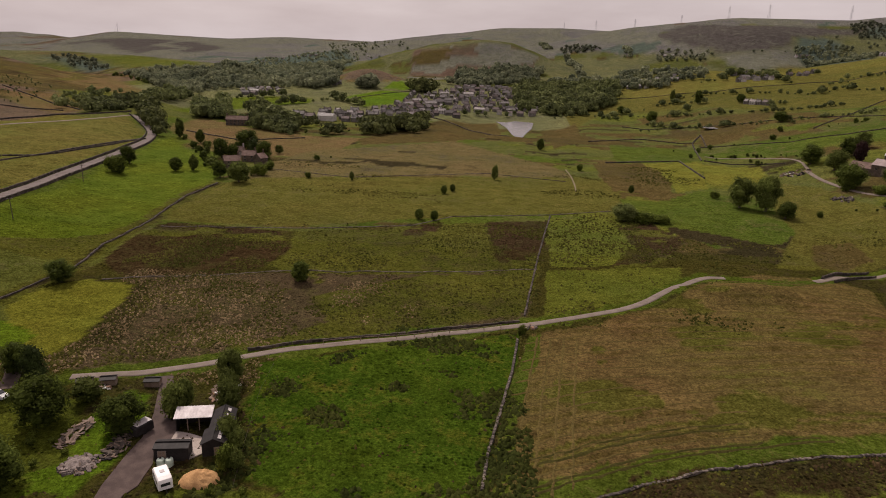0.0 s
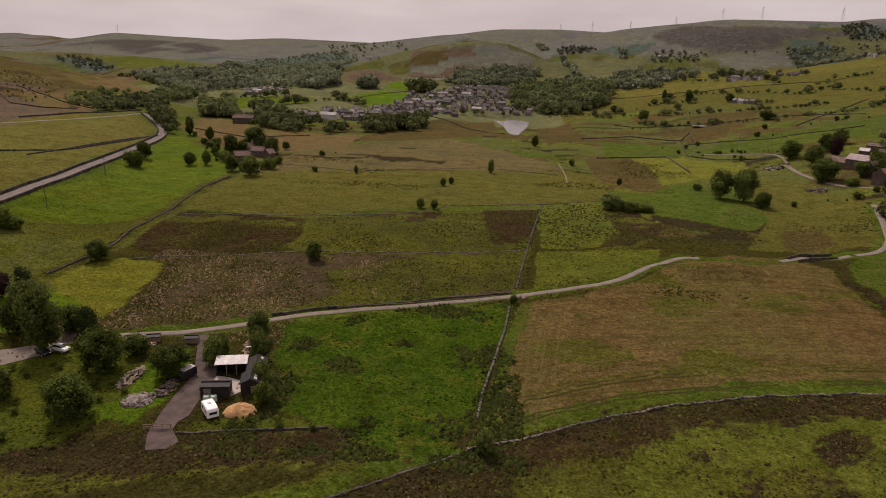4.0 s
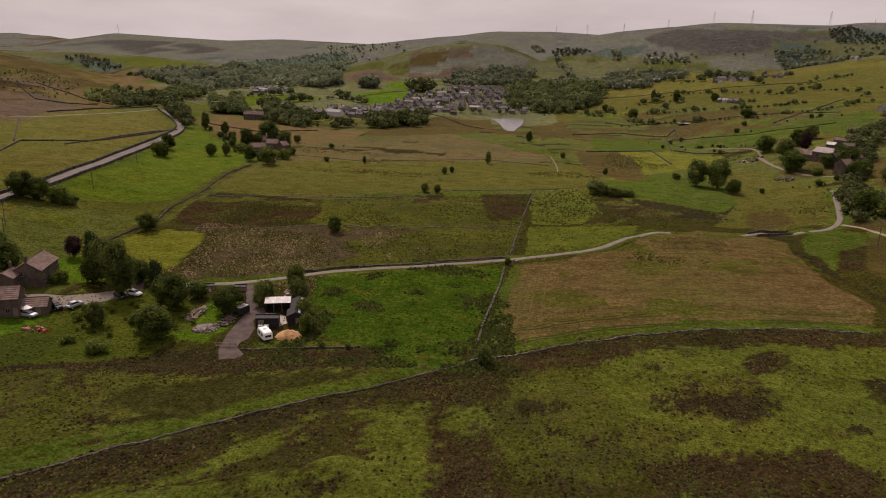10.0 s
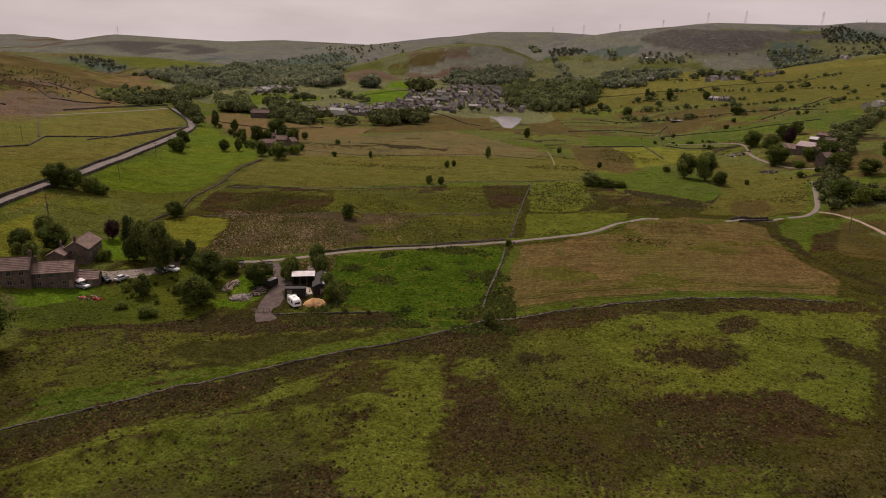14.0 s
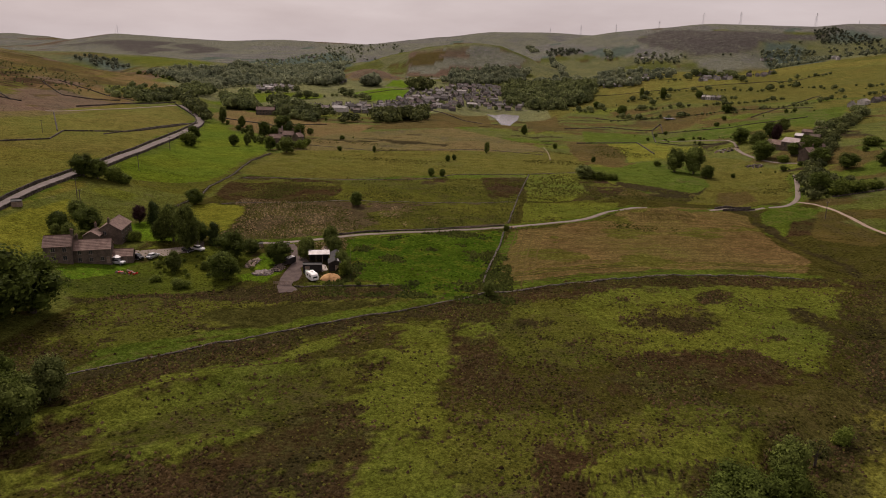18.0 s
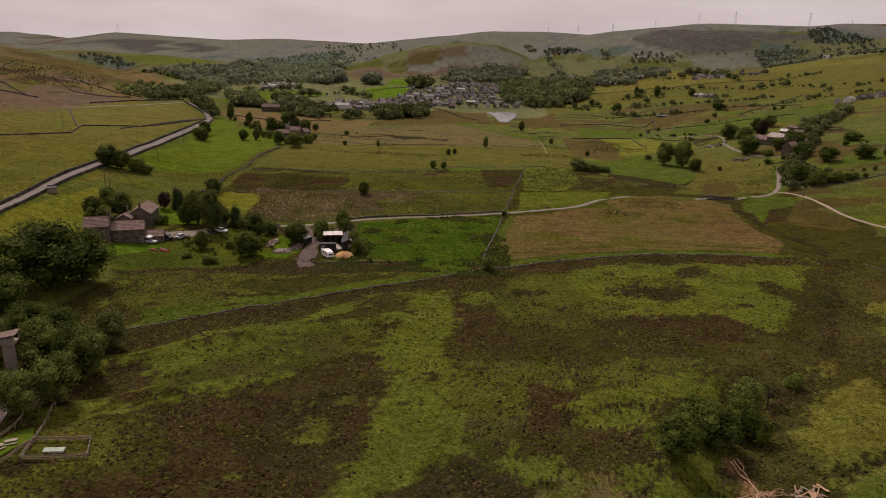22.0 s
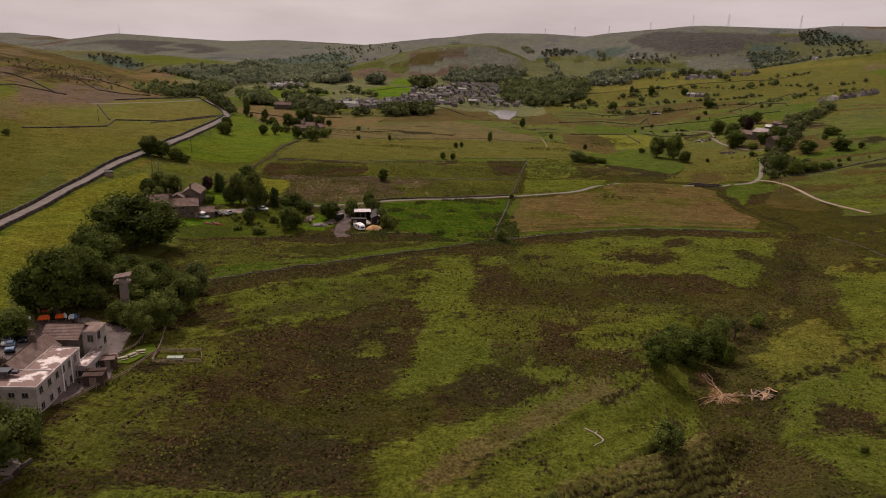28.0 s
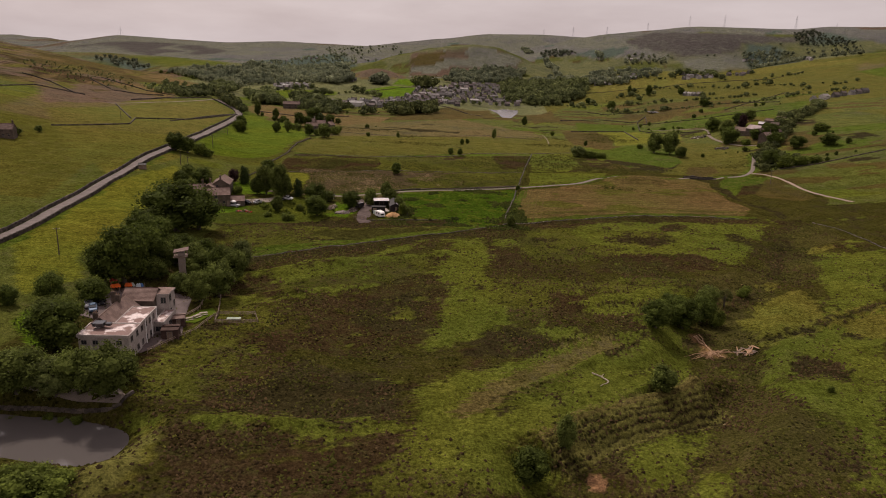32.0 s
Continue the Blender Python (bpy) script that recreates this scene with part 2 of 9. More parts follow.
HILL_WALLS = [
    [(-378.8, 339.9), (-382.5, 385.7), (-361.9, 390.9), (-343.8, 392.7)],
    [(-433, 446.9), (-397.3, 431.8), (-348.6, 388.7)],
    [(-414.9, 525.6), (-360.1, 467.7), (-319.7, 486.5)],
    [(-426.4, 567.4), (-364.7, 531.5), (-314, 498.7)],
    [(-306.1, 371.7), (-252.5, 292.2)],
    [(-266.4, 223.7), (-252, 240.9), (-237.8, 262.2), (-250.5, 294.6), (-223.3, 315.5), (-225.1, 425.2)],
    [(115.1, 636.3), (169.5, 598.5), (204.7, 568.9), (294.1, 546.7)],
    [(138.9, 809.2), (221.8, 760.9), (318.7, 789.3), (451, 856.5)],
    [(154.8, 510.4), (163.8, 559.8), (150, 530.6), (136.1, 455.1)],
    [(70.4, 429), (120.2, 448.4), (120.1, 390)],
    [(71.4, 525.6), (114.8, 552.8), (150.5, 532.6)],
    [(170.7, 239.2), (194.1, 241.7), (240.8, 259.2)],
    [(227.6, 511), (272.1, 558.7), (339.6, 636.7)],
    [(-164.4, 762.8), (-128.6, 817.9), (-98.9, 852.8)],
    [(-63.5, 653.2), (-7.4, 573.3), (11.3, 543.1)],
    [(-228.2, 490.2), (-171.1, 453.3), (-135.2, 479.3)]]

# ---------------------------------------------------------------- materials
def shade(name, col, rough=0.85, metal=0.0, var=0.25, scale=1.2, fine=9.0, bump_high=0.02, second=None, spec=0.3, island=0.0, objvar=0.0, stretch=(1, 1, 1)):
    """A painted or natural surface: colour that varies at two scales, a second colour in patches, fine relief."""
    m = bpy.data.materials.new(name)
    m.use_nodes = True
    t = m.node_tree
    b = t.nodes["Principled BSDF"]
    N, K = t.nodes.new, t.links.new
    co = N("ShaderNodeTexCoord")
    mp = N("ShaderNodeMapping")
    mp.inputs["Scale"].default_value = stretch
    K(co.outputs["Object"], mp.inputs["Vector"])
    n1, n2 = N("ShaderNodeTexNoise"), N("ShaderNodeTexNoise")
    n1.inputs["Scale"].default_value, n1.inputs["Detail"].default_value = scale, 4
    n2.inputs["Scale"].default_value, n2.inputs["Detail"].default_value = fine, 3
    for n in (n1, n2):
        K(mp.outputs["Vector"], n.inputs["Vector"])
    r = N("ShaderNodeValToRGB")
    r.color_ramp.elements[0].position, r.color_ramp.elements[1].position = 0.36, 0.66
    r.color_ramp.elements[0].color = (*col, 1)
    r.color_ramp.elements[1].color = (*(second or [c * (1 + var) for c in col]), 1)
    K(n1.outputs["Fac"], r.inputs["Fac"])
    mr = N("ShaderNodeMapRange")
    mr.inputs["To Min"].default_value, mr.inputs["To Max"].default_value = 1 - var, 1 + var
    mr.inputs["From Min"].default_value, mr.inputs["From Max"].default_value = 0.3, 0.7
    K(n2.outputs["Fac"], mr.inputs["Value"])
    hs = N("ShaderNodeHueSaturation")
    K(r.outputs["Color"], hs.inputs["Color"])
    last = mr.outputs["Result"]
    for on, node, out in ((objvar, "ShaderNodeObjectInfo", "Random"), (island, "ShaderNodeNewGeometry", "Random Per Island")):
        if on:
            o, q, w = N(node), N("ShaderNodeMapRange"), N("ShaderNodeMath")
            q.inputs["To Min"].default_value, q.inputs["To Max"].default_value = 1 - on, 1 + on
            w.operation = "MULTIPLY"
            K(o.outputs[out], q.inputs["Value"])
            K(q.outputs["Result"], w.inputs[0])
            K(last, w.inputs[1])
            last = w.outputs["Value"]
    K(last, hs.inputs["Value"])
    K(hs.outputs["Color"], b.inputs["Base Color"])
    b.inputs["Roughness"].default_value, b.inputs["Metallic"].default_value = rough, metal
    b.inputs["Specular IOR Level"].default_value = spec
    if bump_high:
        u = N("ShaderNodeBump")
        u.inputs["Distance"].default_value, u.inputs["Strength"].default_value = bump_high, 0.8
        K(n2.outputs["Fac"], u.inputs["Height"])
        K(u.outputs["Normal"], b.inputs["Normal"])
    return m


def leafy(name, col, second, glow=0.36, scale=0.35):
    m = shade(name, col, 0.75, 0, 0.3, scale, 3.0, 0, second, 0.04, 0.4, 0.22)
    t = m.node_tree
    b = t.nodes["Principled BSDF"]
    tr, ad = t.nodes.new("ShaderNodeBsdfTranslucent"), t.nodes.new("ShaderNodeMixShader")
    src = b.inputs["Base Color"].links[0].from_socket
    t.links.new(src, tr.inputs["Color"])
    ad.inputs["Fac"].default_value = glow
    t.links.new(b.outputs["BSDF"], ad.inputs[1])
    t.links.new(tr.outputs["BSDF"], ad.inputs[2])
    t.links.new(ad.outputs["Shader"], t.nodes["Material Output"].inputs["Surface"])
    return m


def ground_cover():
    """Grass, rush and heather by the field colours on the ground mesh, broken up at three scales."""
    m = bpy.data.materials.new("ground_cover")
    m.use_nodes = True
    t = m.node_tree
    b = t.nodes["Principled BSDF"]
    N, K = t.nodes.new, t.links.new
    at, co = N("ShaderNodeAttribute"), N("ShaderNodeTexCoord")
    at.attribute_name = "cover"
    at2 = N("ShaderNodeAttribute")
    at2.attribute_name = "cover_patch"
    def nz(scale, detail, rough=0.6, lo=0.35, hi=0.65, stretch=None):
        n, q = N("ShaderNodeTexNoise"), N("ShaderNodeMapRange")
        n.inputs["Scale"].default_value, n.inputs["Detail"].default_value, n.inputs["Roughness"].default_value = scale, detail, rough
        q.inputs["From Min"].default_value, q.inputs["From Max"].default_value = lo, hi
        if stretch:
            mp = N("ShaderNodeMapping")
            mp.inputs["Scale"].default_value = stretch
            K(co.outputs["Object"], mp.inputs["Vector"])
            K(mp.outputs["Vector"], n.inputs["Vector"])
        else:
            K(co.outputs["Object"], n.inputs["Vector"])
        K(n.outputs["Fac"], q.inputs["Value"])
        return q.outputs["Result"]
    big, mid, fine, tiny = nz(0.022, 5), nz(0.14, 7, 0.72), nz(0.7, 6, 0.75), nz(2.0, 5, 0.8)
    streak = nz(0.05, 7, 0.75, 0.38, 0.62, (1.0, 3.0, 1.0))
    # patches of the second colour
    a1, a2 = N("ShaderNodeMath"), N("ShaderNodeMath")
    a1.operation, a2.operation = "MULTIPLY_ADD", "ADD"
    K(mid, a1.inputs[0]); a1.inputs[1].default_value = 0.55
    a3 = N("ShaderNodeMath"); a3.operation = "MULTIPLY"
    K(big, a3.inputs[0]); a3.inputs[1].default_value = 0.45
    K(a3.outputs[0], a1.inputs[2])
    sub = N("ShaderNodeMath"); sub.operation = "ADD"
    K(a1.outputs[0], sub.inputs[0]); K(at.outputs["Alpha"], sub.inputs[1])
    fmul = N("ShaderNodeMath"); fmul.operation = "MULTIPLY_ADD"
    K(fine, fmul.inputs[0]); fmul.inputs[1].default_value = 0.35; K(sub.outputs[0], fmul.inputs[2])
    pr = N("ShaderNodeMapRange")
    pr.inputs["From Min"].default_value, pr.inputs["From Max"].default_value = 0.98, 1.3
    K(fmul.outputs[0], pr.inputs["Value"])
    mix = N("ShaderNodeMixRGB")
    K(pr.outputs["Result"], mix.inputs["Fac"]); K(at.outputs["Color"], mix.inputs["Color1"]); K(at2.outputs["Color"], mix.inputs["Color2"])
    hs = N("ShaderNodeHueSaturation")
    K(mix.outputs["Color"], hs.inputs["Color"])
    v1 = N("ShaderNodeMapRange"); v1.inputs["To Min"].default_value, v1.inputs["To Max"].default_value = 0.58, 1.36
    K(fine, v1.inputs["Value"])
    v2 = N("ShaderNodeMapRange"); v2.inputs["To Min"].default_value, v2.inputs["To Max"].default_value = 0.42, 1.46
    K(tiny, v2.inputs["Value"])
    v3 = N("ShaderNodeMapRange"); v3.inputs["To Min"].default_value, v3.inputs["To Max"].default_value = 0.74, 1.26
    K(mid, v3.inputs["Value"])
    p1, p2 = N("ShaderNodeMath"), N("ShaderNodeMath")
    p1.operation = p2.operation = "MULTIPLY"
    v4 = N("ShaderNodeMapRange"); v4.inputs["To Min"].default_value, v4.inputs["To Max"].default_value = 0.9, 1.1
    K(streak, v4.inputs["Value"])
    p3 = N("ShaderNodeMath"); p3.operation = "MULTIPLY"
    K(v1.outputs[0], p1.inputs[0]); K(v2.outputs[0], p1.inputs[1]); K(p1.outputs[0], p2.inputs[0]); K(v3.outputs[0], p2.inputs[1])
    K(p2.outputs[0], p3.inputs[0]); K(v4.outputs[0], p3.inputs[1])
    # single dark tufts, gathered in drifts
    vo, dot, drift = N("ShaderNodeTexVoronoi"), N("ShaderNodeMapRange"), nz(0.09, 5, 0.7, 0.43, 0.57)
    vo.inputs["Scale"].default_value = 0.95
    K(co.outputs["Object"], vo.inputs["Vector"])
    dot.inputs["From Min"].default_value, dot.inputs["From Max"].default_value = 0.22, 0.4
    dot.inputs["To Min"].default_value, dot.inputs["To Max"].default_value = 0.62, 0.0
    K(vo.outputs["Distance"], dot.inputs["Value"])
    dm, dn, p4 = N("ShaderNodeMath"), N("ShaderNodeMath"), N("ShaderNodeMath")
    dm.operation = p4.operation = "MULTIPLY"
    dn.operation = "SUBTRACT"
    rough = N("ShaderNodeMapRange")
    rough.inputs["From Min"].default_value, rough.inputs["From Max"].default_value = 0.12, 0.3
    K(at.outputs["Alpha"], rough.inputs["Value"])
    K(dot.outputs[0], dm.inputs[0]); K(drift, dm.inputs[1])
    dk = N("ShaderNodeMath"); dk.operation = "MULTIPLY"
    K(dm.outputs[0], dk.inputs[0]); K(rough.outputs[0], dk.inputs[1])
    dn.inputs[0].default_value = 0.9
    K(dk.outputs[0], dn.inputs[1])
    K(p3.outputs[0], p4.inputs[0]); K(dn.outputs[0], p4.inputs[1]); K(p4.outputs[0], hs.inputs["Value"])
    hh = N("ShaderNodeMapRange"); hh.inputs["To Min"].default_value, hh.inputs["To Max"].default_value = 0.485, 0.515
    K(big, hh.inputs["Value"]); K(hh.outputs[0], hs.inputs["Hue"])
    K(hs.outputs["Color"], b.inputs["Base Color"])
    b.inputs["Roughness"].default_value, b.inputs["Specular IOR Level"].default_value = 0.95, 0.0
    u = N("ShaderNodeBump"); u.inputs["Distance"].default_value, u.inputs["Strength"].default_value = 0.3, 0.7
    ua = N("ShaderNodeMath"); ua.operation = "MULTIPLY_ADD"
    K(tiny, ua.inputs[0]); ua.inputs[1].default_value = 0.5; K(fine, ua.inputs[2])
    K(ua.outputs[0], u.inputs["Height"]); K(u.outputs["Normal"], b.inputs["Normal"])
    return m


def water_surface(name, base, ripple, rough):
    m = bpy.data.materials.new(name)
    m.use_nodes = True
    t = m.node_tree
    b = t.nodes["Principled BSDF"]
    b.inputs["Base Color"].default_value = (*base, 1)
    b.inputs["Roughness"].default_value, b.inputs["IOR"].default_value = rough, 1.33
    n, u, c = t.nodes.new("ShaderNodeTexNoise"), t.nodes.new("ShaderNodeBump"), t.nodes.new("ShaderNodeTexCoord")
    n.inputs["Scale"].default_value, n.inputs["Detail"].default_value = 1.6, 3
    u.inputs["Distance"].default_value, u.inputs["Strength"].default_value = ripple, 0.35
    t.links.new(c.outputs["Object"], n.inputs["Vector"])
    t.links.new(n.outputs["Fac"], u.inputs["Height"])
    t.links.new(u.outputs["Normal"], b.inputs["Normal"])
    return m


GROUND = ground_cover()
WATER = water_surface("still_water", (0.085, 0.075, 0.07), 0.008, 0.06)
OPEN_WATER = water_surface("open_water", (0.16, 0.15, 0.15), 0.002, 0.22)
TARMAC = shade("tarmac", (0.068, 0.05, 0.045), 0.9, 0, 0.16, 0.5, 12, 0.01, (0.098, 0.072, 0.064), spec=0.08)
LANE = shade("worn_lane", (0.15, 0.12, 0.1), 0.9, 0, 0.2, 0.4, 8, 0.01, (0.19, 0.155, 0.13), spec=0.1)
DIRT = shade("bare_earth", (0.2, 0.125, 0.085), 0.95, 0, 0.25, 0.6, 5, 0.05, (0.32, 0.2, 0.13))
STONE = shade("gritstone", (0.038, 0.03, 0.024), 0.92, 0, 0.3, 0.35, 6, 0.03, (0.085, 0.067, 0.054), island=0.5)
PALESTONE = shade("lichened_gritstone", (0.045, 0.037, 0.03), 0.92, 0, 0.3, 0.35, 6, 0.03, (0.12, 0.098, 0.08), island=0.7)
STONEWALL = shade("coursed_gritstone", (0.075, 0.057, 0.046), 0.92, 0, 0.3, 0.6, 5, 0.03, (0.13, 0.1, 0.08), objvar=0.12, spec=0.1)
RENDER = shade("cream_render", (0.29, 0.248, 0.228), 0.85, 0, 0.18, 0.5, 5, 0.01, (0.41, 0.36, 0.33), spec=0.1)
SLATE = shade("stone_slate", (0.13, 0.088, 0.074), 0.85, 0, 0.25, 0.7, 6, 0.02, (0.2, 0.14, 0.118), spec=0.1, objvar=0.2)
FELT = shade("weathered_felt", (0.19, 0.125, 0.11), 0.8, 0, 0.16, 0.42, 4, 0.01, (0.6, 0.52, 0.5), spec=0.1)
FELT.node_tree.nodes["Color Ramp"].color_ramp.elements[0].position = 0.48
FELT.node_tree.nodes["Color Ramp"].color_ramp.elements[1].position = 0.58
TIN = shade("pale_sheet_metal", (0.4, 0.36, 0.36), 0.6, 0.1, 0.1, 0.6, 3, 0.0, (0.56, 0.52, 0.52), spec=0.2)
DARKTIN = shade("dark_sheet_metal", (0.016, 0.014, 0.014), 0.6, 0.0, 0.2, 0.6, 3, 0.0, (0.03, 0.026, 0.025), spec=0.12)
WOOD = shade("weathered_wood", (0.16, 0.11, 0.08), 0.85, 0, 0.3, 1.0, 9, 0.01, (0.24, 0.18, 0.14))
GLASS = shade("window_glass", (0.02, 0.022, 0.026), 0.12, 0, 0.2, 0.5, 2, 0, spec=0.6)
WHITE = shade("white_paint", (0.75, 0.72, 0.7), 0.5, 0, 0.08, 0.8, 6, 0.0)
BARK = shade("bark", (0.07, 0.055, 0.045), 0.95, 0, 0.3, 1.5, 8, 0.03)
LEAF = {"oak": leafy("oak_leaves", (0.050, 0.068, 0.014), (0.098, 0.120, 0.022)), "ash": leafy("ash_leaves", (0.080, 0.100, 0.024), (0.136, 0.159, 0.036)),
        "willow": leafy("willow_leaves", (0.105, 0.126, 0.039), (0.168, 0.189, 0.057)), "copper": leafy("copper_leaves", (0.035, 0.019, 0.019), (0.061, 0.031, 0.027)),
        "yew": leafy("yew_leaves", (0.025, 0.036, 0.011), (0.045, 0.062, 0.016), 0.1), "bush": leafy("bramble_leaves", (0.073, 0.095, 0.018), (0.130, 0.156, 0.025)),
        "poplar": leafy("poplar_leaves", (0.074, 0.084, 0.025), (0.114, 0.122, 0.034)), "thorn": leafy("hawthorn_leaves", (0.061, 0.066, 0.020), (0.091, 0.096, 0.029))}
TUFT = shade("rush_tufts", (0.030, 0.032, 0.008), 0.95, 0, 0.3, 0.05, 2, 0, (0.058, 0.054, 0.014), 0.0, 0.4)
DEADTUFT = shade("dry_grass_tufts", (0.095, 0.066, 0.035), 0.95, 0, 0.3, 0.05, 2, 0, (0.16, 0.115, 0.066), 0.0, 0.4)
# haze put into leaf colours: oak, yew and far are paler and greyer
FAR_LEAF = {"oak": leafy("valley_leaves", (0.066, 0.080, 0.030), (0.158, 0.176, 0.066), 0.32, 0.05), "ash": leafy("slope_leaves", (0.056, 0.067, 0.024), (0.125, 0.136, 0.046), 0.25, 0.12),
            "yew": leafy("hazed_plantation_leaves", (0.080, 0.090, 0.058), (0.115, 0.125, 0.078), 0.3, 0.09), "far": leafy("hazed_leaves", (0.105, 0.122, 0.075), (0.225, 0.240, 0.140), 0.4, 0.035), "bush": LEAF["bush"]}
FRAME = shade("weathered_frames", (0.17, 0.145, 0.13), 0.7, 0, 0.15, 1, 6, 0)
ROADTOP = shade("road_surface", (0.12, 0.098, 0.09), 0.9, 0, 0.14, 0.4, 10, 0.01, (0.165, 0.137, 0.126), spec=0.1)
BROWNBOARD = shade("dark_brown_boards", (0.05, 0.03, 0.024), 0.85, 0, 0.2, 0.6, 6, 0.01, (0.075, 0.046, 0.038), spec=0.1)

# ---------------------------------------------------------------- helpers for building
def finish(bm, name, mat):
    me = bpy.data.meshes.new(name)
    bm.to_mesh(me)
    bm.free()
    for m in (mat if isinstance(mat, (list, tuple)) else [mat]):
        me.materials.append(m)
    return me


def part(name, bm, mat, parent=None, label=""):
    ob = new(name, finish(bm, name, mat))
    if parent is not None:
        ob.parent = parent
    return tagged(ob, label) if label else ob


def holder(name, m, label, category, group="", kind=""):
    ob = new(name)
    ob.empty_display_size = 0.5
    ob.matrix_basis = m
    return tagged(ob, label, category, group, kind)


def box(bm, x0, y0, z0, x1, y1, z1, bevel=0.0):
    """A box, its upright edges taken off by bevel."""
    if bevel:
        b = bevel
        ring = [(x0 + b, y0), (x1 - b, y0), (x1, y0 + b), (x1, y1 - b), (x1 - b, y1), (x0 + b, y1), (x0, y1 - b), (x0, y0 + b)]
    else:
        ring = [(x0, y0), (x1, y0), (x1, y1), (x0, y1)]
    lo = [bm.verts.new((x, y, z0)) for x, y in ring]
    hi = [bm.verts.new((x, y, z1)) for x, y in ring]
    n = len(ring)
    bm.faces.new(lo[::-1])
    bm.faces.new(hi)
    for k in range(n):
        bm.faces.new((lo[k], lo[(k + 1) % n], hi[(k + 1) % n], hi[k]))
    return bm


def mesh_from(name, verts, faces, mat, smooth=False):
    me = bpy.data.meshes.new(name)
    me.from_pydata([tuple(v) for v in verts], [], [tuple(f) for f in faces])
    me.materials.append(mat)
    if smooth:
        me.polygons.foreach_set("use_smooth", [True] * len(me.polygons))
    me.update()
    return me


def resample(line, gap):
    pts = [np.array(p, float) for p in line]
    out = [pts[0]]
    for a, b in zip(pts, pts[1:]):
        n = max(1, int(np.linalg.norm(b - a) / gap))
        out += [a + (b - a) * k / n for k in range(1, n + 1)]
    return np.array(out)


def rounded(line, times=2):
    """Cuts the corners of a polyline."""
    p = [np.array(q, float) for q in line]
    for _ in range(times):
        q = [p[0]]
        for a, b in zip(p, p[1:]):
            q += [a * 0.75 + b * 0.25, a * 0.25 + b * 0.75]
        p = q + [p[-1]]
    return p


def ribbon(name, line, width, lift, mat, label, category="road", thick=0.25, wobble=0.0, gap=2.5):
    """A road draped on the land, with cambered top and sunk edges."""
    c = resample(rounded(line), gap)
    d = np.gradient(c, axis=0)
    d /= np.linalg.norm(d, axis=1)[:, None] + 1e-9
    n = np.stack([-d[:, 1], d[:, 0]], 1)
    across = [(-0.53, -thick), (-0.5, 0.0), (-0.25, 0.03), (0, 0.04), (0.25, 0.03), (0.5, 0.0), (0.53, -thick)]
    rng = np.random.default_rng(len(c))
    wob = 1 + wobble * rng.standard_normal(len(c))
    mid = surface(c[:, 0], c[:, 1])
    verts, faces, k = [], [], len(across)
    for i in range(len(c)):
        for o, up in across:
            x, y = c[i] + n[i] * o * width * wob[i]
            z = max(float(mid[i]), hz(x, y)) if abs(o) <= 0.5 else float(mid[i])
            verts.append((x, y, z + lift + up))
    for i in range(len(c) - 1):
        for j in range(k - 1):
            a = i * k + j
            faces.append((a, a + 1, a + k + 1, a + k))
    ob = new(name, mesh_from(name, verts, faces, mat, True))
    return tagged(ob, label, category, kind="structure")

